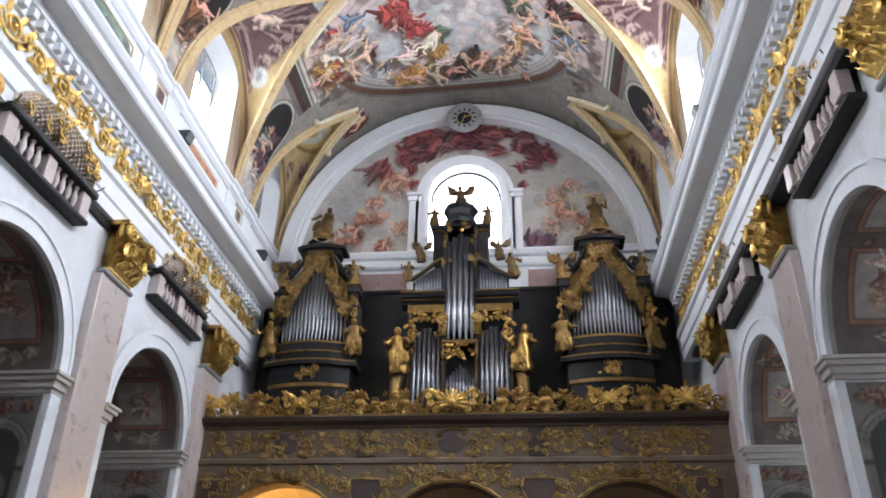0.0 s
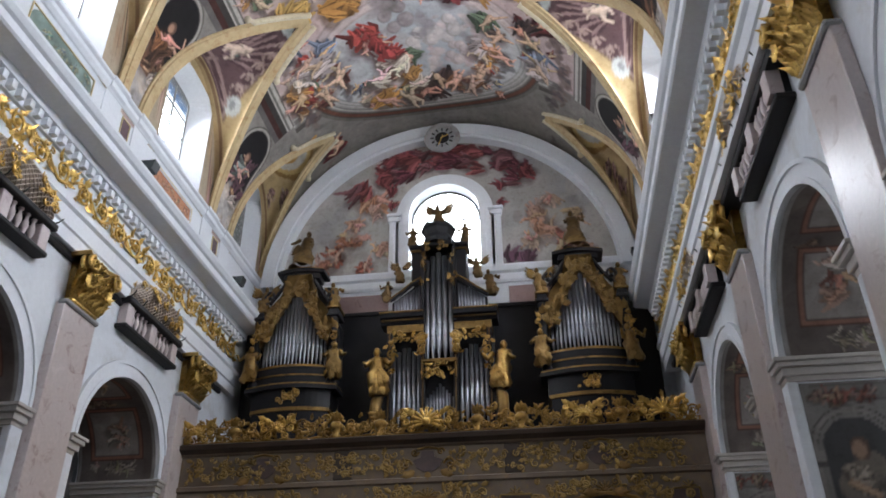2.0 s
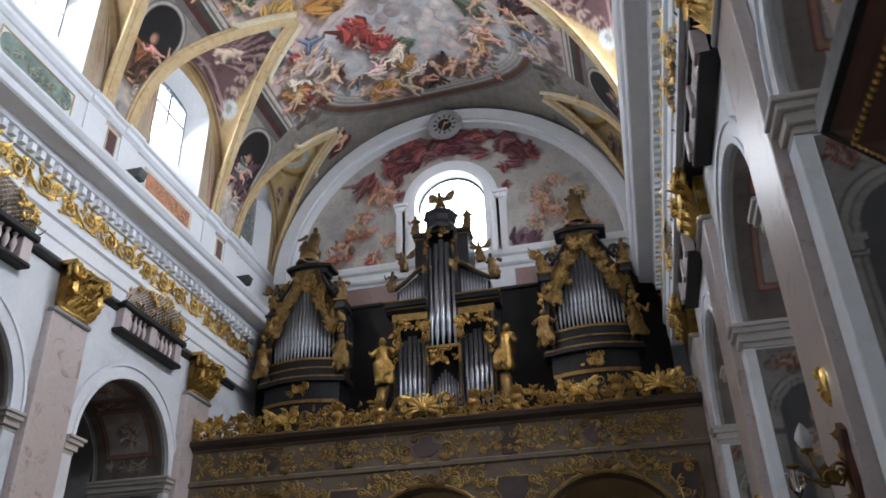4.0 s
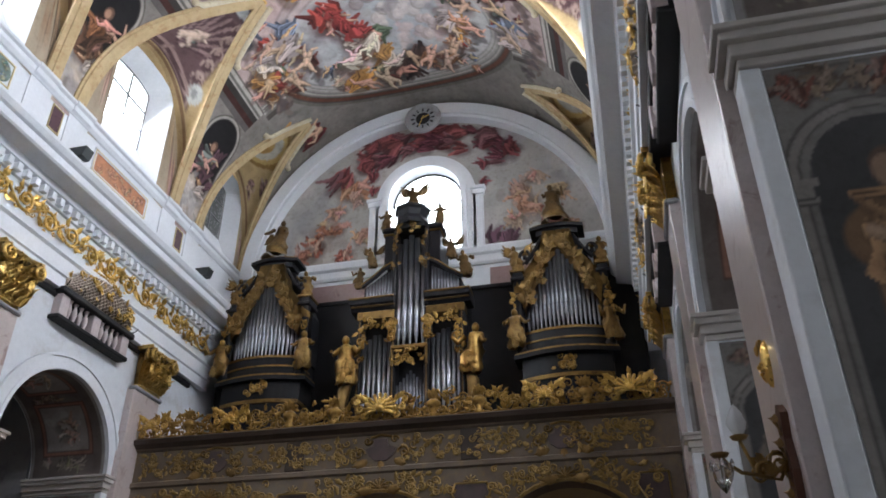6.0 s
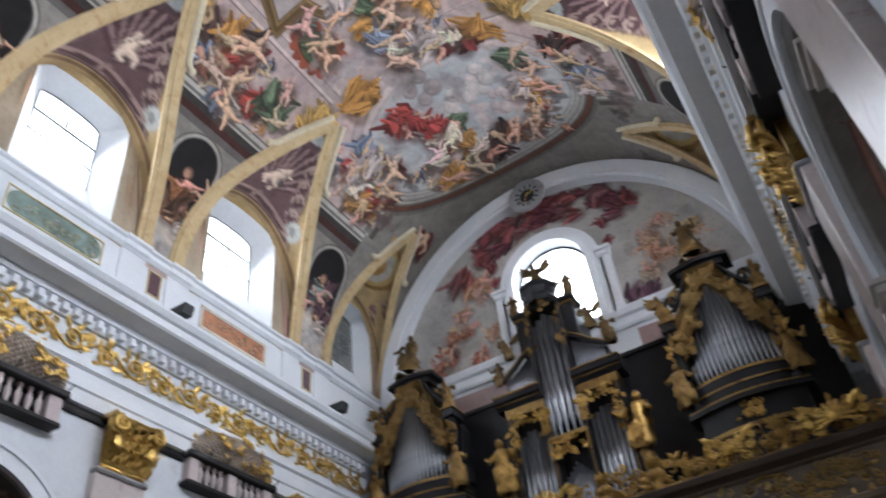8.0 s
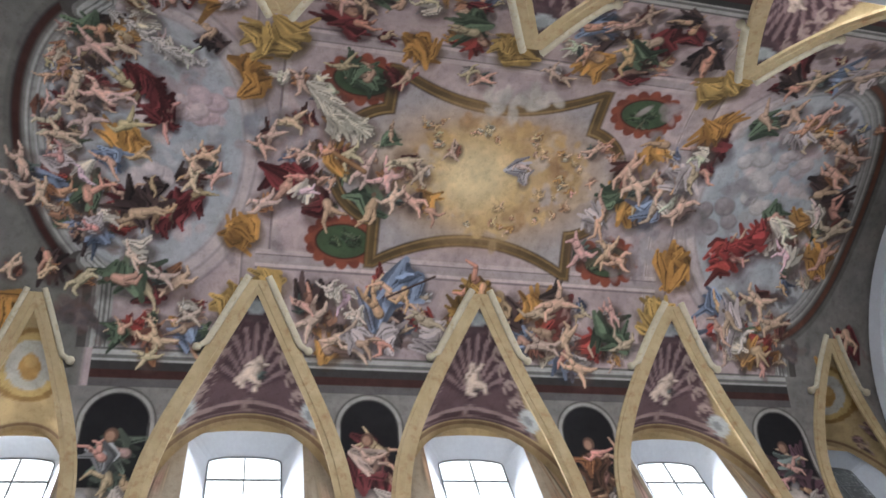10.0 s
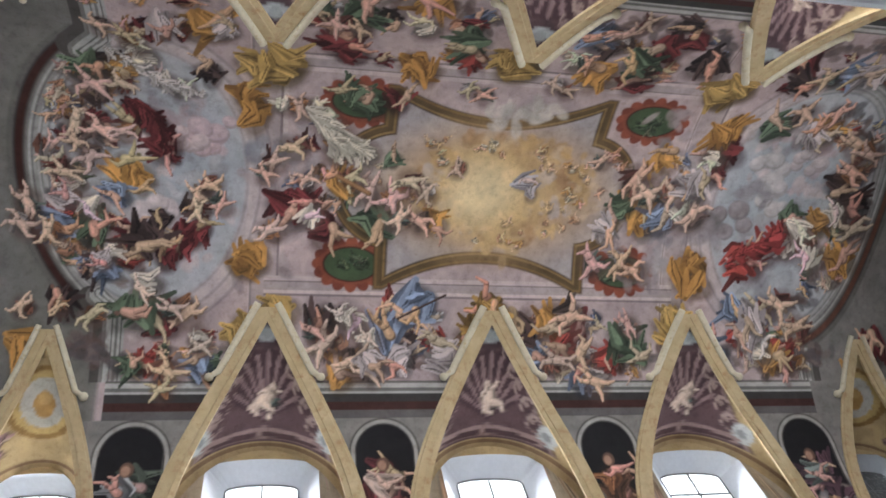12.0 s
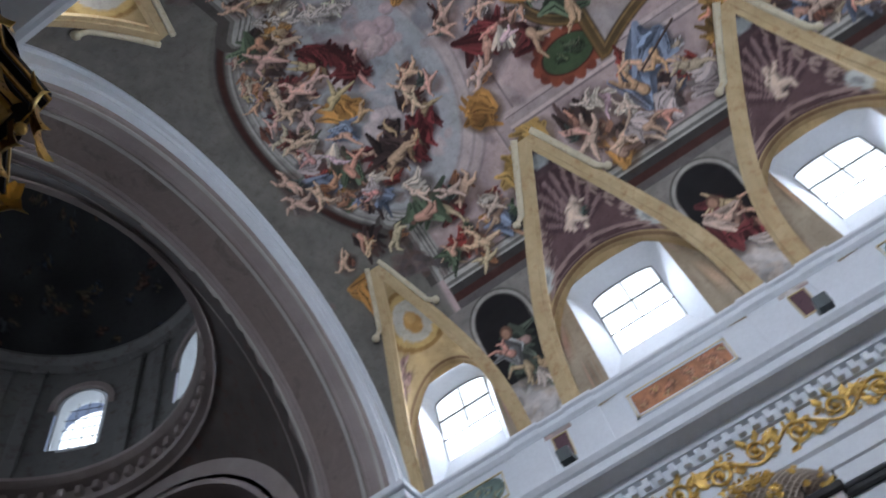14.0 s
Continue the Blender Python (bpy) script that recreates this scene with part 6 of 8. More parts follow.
def bowed_band(half, z0, z1, depth, out, n=14, back=0.6):
    """A horizontal band with a bowed front, closed to the back."""
    pts = [(-half + 2 * half * i / n, bow(-half + 2 * half * i / n, half, depth) - out) for i in range(n + 1)]
    pts = [(-half - out, back)] + [(-half - out, -out)] + pts[1:-1] + [(half + out, -out), (half + out, back)]
    return Geo().prism(pts, z0, z1, "z")


def side_case(x, name_label, seed):
    o = thing("organ_case", name_label, "organ", "organ cases", (OX(x), 19.25, OZ(6.95)))
    o.scale = (OS * 0.83, 1.0, OS)
    H = 1.3
    part("base", bowed_band(H - 0.12, -0.36, 1.15, 0.22, 0.0, back=1.2), M_case, o)
    part("lower_band", bowed_band(H - 0.1, 1.15, 1.24, 0.24, 0.03), M_oldgold, o)
    part("apron", bowed_band(H - 0.06, 1.24, 1.70, 0.26, 0.0, back=1.2), M_case, o)
    part("cornice", bowed_band(H + 0.04, 1.70, 1.80, 0.30, 0.10), M_case, o)
    part("cornice_gilding", bowed_band(H + 0.04, 1.80, 1.85, 0.30, 0.08), M_oldgold, o)
    part("plinth", bowed_band(H - 0.08, 1.85, 2.3, 0.28, 0.0, back=1.2), M_case, o)
    part("plinth_gilding", bowed_band(H - 0.08, 2.06, 2.10, 0.28, 0.02), M_oldgold, o)
    part("pipe_sill", bowed_band(H - 0.12, 2.3, 2.36, 0.28, 0.02), M_oldgold, o)
    part("back_panel", Geo().prism([(-H, 2.3), (H, 2.3), (H, 3.6), (0.55, 4.95), (-0.55, 4.95), (-H, 3.6)], 0.32, 1.2, "y"), M_case, o)
    n = 17
    for i in range(n):
        u = -1 + 2 * i / (n - 1)
        px = u * 0.98
        top = 2.36 + 0.72 + 1.35 * (1 - abs(u)) ** 0.85
        r = 0.043 + 0.016 * (1 - abs(u))
        p = pipe(r, 2.36, top, M_pipe, o, px, bow(px, 1.2, 0.26) + 0.12)
        lip(o, px, bow(px, 1.2, 0.26) + 0.12, 2.36 + 0.34 + 0.1 * (1 - abs(u)), r)
    # carved gable hood
    for sd in (-1, 1):
        g = Geo()
        g.prism([(sd * 1.08, 2.9), (sd * 1.2, 3.5), (sd * 0.95, 4.0), (sd * 0.55, 4.4), (sd * 0.40, 5.0), (0, 5.0), (0, 4.58), (sd * 0.12, 4.3), (sd * 0.5, 3.75), (sd * 0.9, 3.2)], -0.16, 0.3, "y")
        rdm = random.Random(seed + sd)
        for q in range(30):
            k = rdm.random()
            cx, cz = sd * (0.98 - 0.86 * k) + rdm.uniform(-0.1, 0.1), 3.15 + 1.5 * k + rdm.uniform(-0.1, 0.18)
            leaf(g, cx, cz, 0.26, rdm.uniform(0, 6.28), 0.36, -0.18)
            if q % 2:
                spiral(g, cx, cz, 0.1, 1.2, rdm.uniform(0, 6), sd, 0.026, -0.2)
        part("gable", g, M_oldgold, o, "gilt carved leafwork hood", True)
        g = Geo()
        spiral(g, sd * 0.95, 4.42, 0.22, 1.1, -1.2 if sd > 0 else 4.3, sd, 0.055, 0.0)
        g.tube([(sd * 0.45, 0, 4.9), (sd * 0.72, -0.02, 4.5), (sd * 0.98, 0, 4.22)], 0.06, 6)
        part("volute", g, M_case, o, "dark volute edged with gilding", True)
        # flanking column
        col = part("column", Geo().lathe([(0.15, 1.85), (0.16, 1.95), (0.11, 2.0), (0.11, 3.55), (0.15, 3.62), (0.15, 3.7)], 14), M_case, o, "black column", True, pose(sd * 1.22, -0.02, 0))
        g = Geo()
        for q in range(12):
            a = 2 * math.pi * q / 12
            leaf(g, 0.1 * math.cos(a), 3.38, 0.24, math.pi / 2 + 0.5 * math.cos(a), 0.4, 0.1 * math.sin(a), 0.6)
        part("capital", g, M_oldgold, col, "gilt leaf capital", True)
        part("entablature_block", Geo().box(sd * 1.22 - 0.2, -0.22, 3.7, sd * 1.22 + 0.2, 0.4, 3.78, 0.015).box(sd * 1.22 - 0.16, -0.18, 3.78, sd * 1.22 + 0.16, 0.4, 3.92, 0.01), M_case, o)
        part("entablature_gilding", Geo().box(sd * 1.22 - 0.21, -0.23, 3.92, sd * 1.22 + 0.21, 0.4, 3.98, 0.01), M_oldgold, o)
        g = Geo()
        foliage(g, -0.14, 0.14, 2.1, 3.4, 16, seed + 5 * sd, -0.12, 0.9)
        part("drop", g, M_crest, o, "gilt carved drop", True, pose(sd * 1.3, -0.04, 0))
    part("top_frieze", bowed_band(0.62, 4.95, 5.1, 0.12, 0.0, back=0.5), M_case, o)
    part("top_cornice", bowed_band(0.74, 5.1, 5.19, 0.16, 0.06, back=0.6), M_case, o)
    part("top_gilding", bowed_band(0.70, 5.19, 5.24, 0.14, 0.02, back=0.6), M_oldgold, o)
    part("pedestal", Geo().lathe([(0.46, 5.24), (0.36, 5.32), (0.3, 5.45), (0.34, 5.5)], 12), M_oldgold, o, smooth=True)
    g = Geo()
    foliage(g, -0.32, 0.32, -0.14, 0.14, 18, seed + 9, 0, 0.9)
    part("apron_relief", g, M_crest, o, "gilt carved trophy", True, pose(0, -0.3, 1.48))
    return o


side_case(-3.72, "black and gilt organ case beside the white south wall", 21)
side_case(3.78, "black and gilt organ case beside the dim north wall", 33)
for x, sd in ((-3.72, -1), (3.78, 1)):
    statue("carved_figure", "seated dark gilt carved figure on an organ case", M_bronze, (x, 17.95, 12.44), 3 + sd, 0.95, False, True)
    for q in (-1, 1):
        statue("carved_figure", "gilt carved putto-like form beside the organ pipes", M_oldgold, (x + q * 1.12, 17.78, 8.9), 12 + q + sd, 1.0)
        statue("carved_figure", "gilt carved form on the shoulder of an organ case", M_oldgold, (x + q * 1.0, 18.0, 10.93), 30 + q + 3 * sd, 0.8, q < 0)

# centre case
o = thing("organ_centre_case", "tall black and gilt organ centre with three fields of tin pipes", "organ", "", (OX(0.1), 19.15, OZ(6.95)))
o.scale = (OS * 0.9, 1.0, OS)
part("body", Geo().box(-1.5, 0.3, 0, 1.5, 1.4, 3.6), M_case, o)
part("lower_plinth", Geo().box(-1.5, -0.02, -0.36, 1.5, 0.35, 0.62, 0.02), M_case, o)
part("plinth_gilding", Geo().box(-1.52, -0.05, 0.56, 1.52, 0.1, 0.62, 0.01), M_bronze, o)
part("tower", Geo().box(-0.78, 0.22, 3.6, 0.78, 1.2, 5.75), M_case, o)
for sd in (-1, 1):
    for xx in (0.46, 1.42):
        part("stile", Geo().box(sd * xx - 0.07, -0.06, 0.6, sd * xx + 0.07, 0.3, 3.3, 0.015), M_case, o)
        part("stile_gilding", Geo().box(sd * xx - 0.02, -0.075, 0.7, sd * xx + 0.02, -0.055, 3.2), M_bronze, o)
    for i in range(6):
        px = sd * (0.6 + 0.14 * i)
        p = pipe(0.058, 0.62, 2.75 - 0.10 * abs(i - 2.5), M_pipe, o, px, 0.12)
        lip(o, px, 0.12, 1.02, 0.058)
    # carved drops over the side pipes
    g = Geo()
    for q in (-1, 1):
        foliage(g, 0.95 + q * 0.42 - 0.1, 0.95 + q * 0.42 + 0.1, 1.9 + 0.4 * (q < 0), 3.0, 16, 60 + q, -0.09, 0.9)
    foliage(g, 0.5, 1.4, 2.85, 3.08, 14, 64, -0.09, 0.8)
    part("pipe_shade", g, M_crest, o, "gilt openwork pipe shade", True, pose(0, 0, 0) @ Matrix.Diagonal((sd, 1, 1, 1)))
    part("frieze", Geo().box(min(sd * 0.44, sd * 1.5), -0.08, 3.08, max(sd * 0.44, sd * 1.5), 0.4, 3.3, 0.01), M_oldgold, o)
    part("cornice", Geo().prism([(0.4, 3.3), (-0.1, 3.3), (-0.16, 3.4), (-0.26, 3.45), (-0.28, 3.56), (0.4, 3.6)], min(sd * 0.42, sd * 1.68), max(sd * 0.42, sd * 1.68), "x"), M_case, o)
    part("cornice_gilding", Geo().box(min(sd * 0.42, sd * 1.7), -0.31, 3.56, max(sd * 0.42, sd * 1.7), 0.2, 3.61, 0.01), M_oldgold, o)
    part("cornice_gilding", Geo().box(min(sd * 0.42, sd * 1.66), -0.2, 3.38, max(sd * 0.42, sd * 1.66), 0.2, 3.42, 0.01), M_bronze, o)
    # upper flat of dark pipes with a sloping top
    part("upper_flat", Geo().prism([(sd * 0.5, 3.6), (sd * 1.4, 3.6), (sd * 1.4, 4.02), (sd * 1.1, 4.22), (sd * 0.5, 4.62)], 0.12, 0.9, "y"), M_case, o)
    for i in range(9):
        px = sd * (0.58 + 0.09 * i)
        pipe(0.036, 3.62, 4.45 - 0.05 * i, M_pipedark, o, px, 0.06)
    part("flat_top", Geo().tube([(sd * 0.48, 0.02, 4.66), (sd * 0.8, -0.04, 4.46), (sd * 1.08, -0.04, 4.24), (sd * 1.44, 0.0, 4.04)], 0.06, 6), M_case, o)
    part("flat_top_gilding", Geo().tube([(sd * 0.48, -0.04, 4.70), (sd * 0.8, -0.10, 4.50), (sd * 1.08, -0.10, 4.28), (sd * 1.44, -0.06, 4.08)], 0.022, 5), M_oldgold, o)
    # tower sides
    part("tower_stile", Geo().box(sd * 0.46 - 0.05, -0.16, 3.3, sd * 0.46 + 0.05, 0.3, 5.5, 0.012), M_case, o)
    g = Geo()
    foliage(g, -0.08, 0.08, 4.3, 5.4, 14, 70 + sd, -0.02, 0.7)
    part("tower_drop", g, M_oldgold, o, "gilt carved drop", True, pose(sd * 0.44, -0.18, 0))
    part("tower_wing", Geo().box(min(sd * 0.5, sd * 0.82), 0.0, 4.6, max(sd * 0.5, sd * 0.82), 0.6, 5.55, 0.02), M_case, o)
    part("wing_cornice", Geo().box(min(sd * 0.46, sd * 0.9), -0.08, 5.55, max(sd * 0.46, sd * 0.9), 0.6, 5.68, 0.03), M_case, o)
    part("wing_gilding", Geo().box(min(sd * 0.46, sd * 0.86), -0.06, 5.46, max(sd * 0.46, sd * 0.86), 0.4, 5.5, 0.01), M_oldgold, o)
    # bracket at the corner
    part("bracket", Geo().tube([(sd * 1.66, -0.1, 0.1), (sd * 1.6, -0.22, 0.45), (sd * 1.74, -0.3, 0.85), (sd * 1.72, -0.18, 1.2), (sd * 1.64, -0.1, 1.4)], [0.07, 0.1, 0.15, 0.17, 0.12], 8), M_oldgold, o, "gilt scrolled bracket", True)
for i in range(5):
    px = -0.34 + 0.17 * i
    p = pipe(0.078, 2.3, 5.15 + 0.2 * (1 - abs(i - 2) / 2), M_pipe, o, px, bow(px, 0.5, 0.14) + 0.1)
    lip(o, px, bow(px, 0.5, 0.14) + 0.1, 2.78, 0.078)
g = Geo()
foliage(g, -0.42, 0.42, 1.85, 2.22, 26, 90, -0.12, 0.8)
part("tower_foot", g, M_crest, o, "gilt openwork panel below the tower pipes", True)
part("tower_foot_rail", Geo().box(-0.5, -0.16, 2.2, 0.5, 0.2, 2.3, 0.02).box(-0.5, -0.14, 1.78, -0.44, 0.1, 2.2, 0.01).box(0.44, -0.14, 1.78, 0.5, 0.1, 2.2, 0.01), M_oldgold, o)
for i in range(9):
    px = -0.36 + 0.09 * i
    pipe(0.036, 0.62, 1.35 + 0.35 * (1 - abs(i - 4) / 4), M_pipedark, o, px, 0.1)
part("tower_cornice", Geo().prism([(-0.5, -0.1), (-0.42, -0.28), (0.42, -0.28), (0.5, -0.1), (0.5, 0.6), (-0.5, 0.6)], 5.5, 5.6, "z"), M_case, o)
part("tower_crown", Geo().lathe([(0.46, 5.6), (0.5, 5.7), (0.42, 5.85), (0.48, 6.0), (0.54, 6.05), (0.54, 6.12), (0.2, 6.15)], 8), M_case, o, smooth=False)
g = Geo()
foliage(g, -0.36, 0.36, 5.35, 5.6, 14, 95, -0.3, 0.7)
part("tower_shade", g, M_oldgold, o, "gilt leafwork over the tower pipes", True)
for x, z, h, w in ((0.1, 13.1, 0.8, True), (-0.62, 12.62, 0.62, False), (0.82, 12.62, 0.62, False), (-1.3, 11.0, 0.6, False), (1.5, 11.0, 0.75, False), (-0.95, 11.55, 0.6, True), (1.15, 11.55, 0.6, True)):
    statue("carved_figure", "dark gilt carved figure on the organ centre", M_bronze, (x, 17.9, z), int(x * 10) + 40, h, w)
for sd in (-1, 1):
    statue("carved_figure", "gilt carved figure on a bracket of the organ centre", M_crest, (0.1 + sd * 1.52, 17.68, 8.35), 77 + sd, 1.25)
# dark screen behind the cases
g = Geo().box(-5.9, 20.1, 6.95, 5.9, 20.2, 11.7)
g.box(-5.9, 20.04, 11.7, 5.9, 20.2, 11.8)
structure("wall_organ_screen", g, M_case, "dark wooden screen behind the organ cases", "screen")

# ---------------------------------------------------------------- arcade trim, pilasters, capitals
def capital_pieces():
    """Meshes of a gilt composite capital, made facing -y: name, mesh and the poses at which it stands."""
    out = []
    g = Geo().box(-0.45, -0.12, -0.04, 0.45, 0.1, 0.05, 0.02)
    g.prism([(-0.38, 0.05), (0.38, 0.05), (0.42, 0.86), (-0.42, 0.86)], -0.05, 0.1, "y")
    out.append(("bell", g, [pose(0, 0, 0)]))
    for z, l, n, yy in ((0.03, 0.34, 6, -0.09), (0.2, 0.42, 5, -0.10), (0.36, 0.44, 4, -0.12)):
        g = Geo()
        leaf(g, 0, 0, l, math.pi / 2, 0.34, 0, 0.75)
        leaf(g, 0.05, 0, l * 0.8, math.pi / 2 - 0.45, 0.28, 0, 0.6)
        leaf(g, -0.05, 0, l * 0.8, math.pi / 2 + 0.45, 0.28, 0, 0.6)
        g.ball((0, -0.62 * l, l * 0.92), 0.04, 6, 4)
        out.append(("acanthus_leaf", g, [pose(-0.40 + 0.80 * i / (n - 1), yy, z, 0, (-1) ** i * 4) for i in range(n)]))
    for sd in (-1, 1):
        g = Geo()
        for dy in (-0.34, -0.2):
            spiral(g, 0, 0, 0.17, 1.6, math.pi / 2, -sd, 0.05, dy, 0.06, 22)
        g.ball((0, -0.36, 0), 0.06, 8, 5)
        leaf(g, -sd * 0.02, -0.19, 0.3, -math.pi / 2, 0.3, -0.32, 0.1)
        out.append(("volute", g, [pose(sd * 0.42, 0, 0.74)]))
    out.append(("abacus", Geo().prism([(-0.56, -0.34), (-0.3, -0.24), (0.3, -0.24), (0.56, -0.34), (0.56, 0.1), (-0.56, 0.1)], 0.9, 1.0, "z"), [pose(0, 0, 0)]))
    g = Geo()
    shell(g, 0, 0.84, 0.13, -0.28, 7, 0, 6.0)
    out.append(("shell_flower", g, [pose(0, 0, 0)]))
    g = Geo()
    foliage(g, -0.42, 0.42, 0.5, 0.85, 10, 5, -0.24, 0.7)
    out.append(("scrollwork", g, [pose(0, 0, 0)]))
    return [(name, g.mesh(name, M_gold, True), poses) for name, g, poses in out]


CAP = capital_pieces()
for sgn, side in ((-1, "south"), (1, "north")):
    for k, yp in enumerate(ARC_PIERS):
        pl = thing("pilaster", "pale pink marble pilaster with a gilt composite capital", "pilaster", "nave pilasters", (sgn * pilaster_x(sgn), yp, 0))
        s0, s1 = sorted((0.0, sgn * (wall_x(sgn) - pilaster_x(sgn) - 0.002)))
        part("shaft", Geo().box(s0, -0.54, 0.0, s1, 0.54, 8.22, 0.012), M_pinkred, pl)
        part("neck_ring", Geo().box(min(-sgn * 0.06, 0.15 * sgn), -0.57, 8.16, max(-sgn * 0.06, 0.15 * sgn), 0.57, 8.26, 0.03), M_grey, pl)
        cp = part("capital", CAP[0][1], M_gold, pl, "bright gilt composite capital", m=pose(sgn * 0.06, 0, 8.28, 0, 0, 90 if sgn < 0 else -90))
        cp.scale = (0.98, 1, 0.98)
        for name, me, poses in CAP[1:]:
            for m_ in poses:
                part(name, me, M_gold, cp, m=m_)
        s0, s1 = sorted((-sgn * 0.14, sgn * 0.2))
        part("base", Geo().box(s0, -0.58, 0.0, s1, 0.58, 0.5, 0.04), M_grey, pl)
    for k, yc in enumerate(ARC_BAYS):
        # raised archivolt
        ar = thing("archivolt", "white moulded archivolt round a nave arch", "archivolt", "nave archivolts", (sgn * wall_x(sgn), yc, 0))
        for r0, r1, d in ((ARCH_R + 0.002, ARCH_R + 0.34, 0.04), (ARCH_R + 0.27, ARCH_R + 0.34, 0.075), (ARCH_R + 0.002, ARCH_R + 0.09, 0.06)):
            w = ring_wall(r0, r1, ARCH_Z, -d, 0.01, 30, legs=0.0)
            part("moulding", Geo().add([(sgn * q[1], q[0], q[2]) for q in w.v], w.f), M_stucco, ar, smooth=False)
        for dy in (-1, 1):
            y = yc + dy * ARCH_R
            jm = thing("impost", "white moulded impost with shade put into its colour", "impost", "imposts", (sgn * wall_x(sgn), y, 0))
            g = Geo()
            for z0, z1, p_ in ((5.78, 5.86, 0.05), (5.86, 5.98, 0.1), (5.98, 6.06, 0.16), (6.06, 6.12, 0.20)):
                x0, x1 = sorted((-sgn * p_, sgn * (DEPTH + 0.02)))
                y0, y1 = sorted((-dy * p_, dy * 0.30))
                g.box(x0, y0, z0, x1, y1, z1, 0.008)
            # the darker brownish stucco carries the shade on the imposts
            part("moulding", g, M_stucco_shade, jm)
            x0, x1 = sorted((-sgn * 0.05, sgn * 0.1))
            y0, y1 = sorted((-dy * 0.025, dy * 0.28))
            part("pier_strip", Geo().box(x0, y0, 0, x1, y1, 5.78, 0.01), M_white, jm)
    # dark line under the entablature
    structure("trim_dark_band_" + side, run([(6.5, 9.1), (5.99, 9.1), (5.97, 9.14), (5.97, 9.22), (6.5, 9.24)], -2.3, 18.9, sgn), M_black, "thin black marble band below the entablature", "band")

# dentils and the gilt frieze
d_mesh = Geo().box(-0.07, -0.065, 0, 0.07, 0.065, 0.17, 0.008).mesh("dentil", M_stucco)
def frieze_piece(k):
    g = rinceau(1.42, 0.6, 100 + k, 0.03)
    foliage(g, 0.05, 1.37, 0.08, 0.52, 34, 300 + k, -0.005, 0.62)
    return g


fz = [frieze_piece(k).mesh("frieze_scroll", M_gold, True) for k in range(4)]
for sgn in (-1, 1):
    dn = thing("dentil_row", "row of white dentils below the cornice", "dentils", "dentil rows", (sgn * 5.80, 0, 10.77))
    for i in range(84):
        ob = new("dentil", d_mesh)
        ob.parent, ob.location = dn, (0, -2.1 + 0.258 * i, 0)
    fr = thing("frieze", "gilt running acanthus scrolls on a white frieze", "frieze", "friezes", (sgn * 5.91, 0, 10.1))
    for i in range(15):
        ob = new("scroll", fz[i % 4])
        ob.parent = fr
        ob.matrix_basis = pose(0, -2.2 + 1.44 * (i if sgn > 0 else i) + (1.42 if sgn > 0 else 0), 0, 0, 0, 90 if sgn < 0 else -90)

# ---------------------------------------------------------------- balconies
BALUS = Geo().lathe([(0.05, 0), (0.055, 0.03), (0.03, 0.06), (0.035, 0.1), (0.062, 0.2), (0.055, 0.28), (0.03, 0.36), (0.028, 0.4), (0.05, 0.43), (0.05, 0.46)], 10).mesh("baluster", M_balus, True)


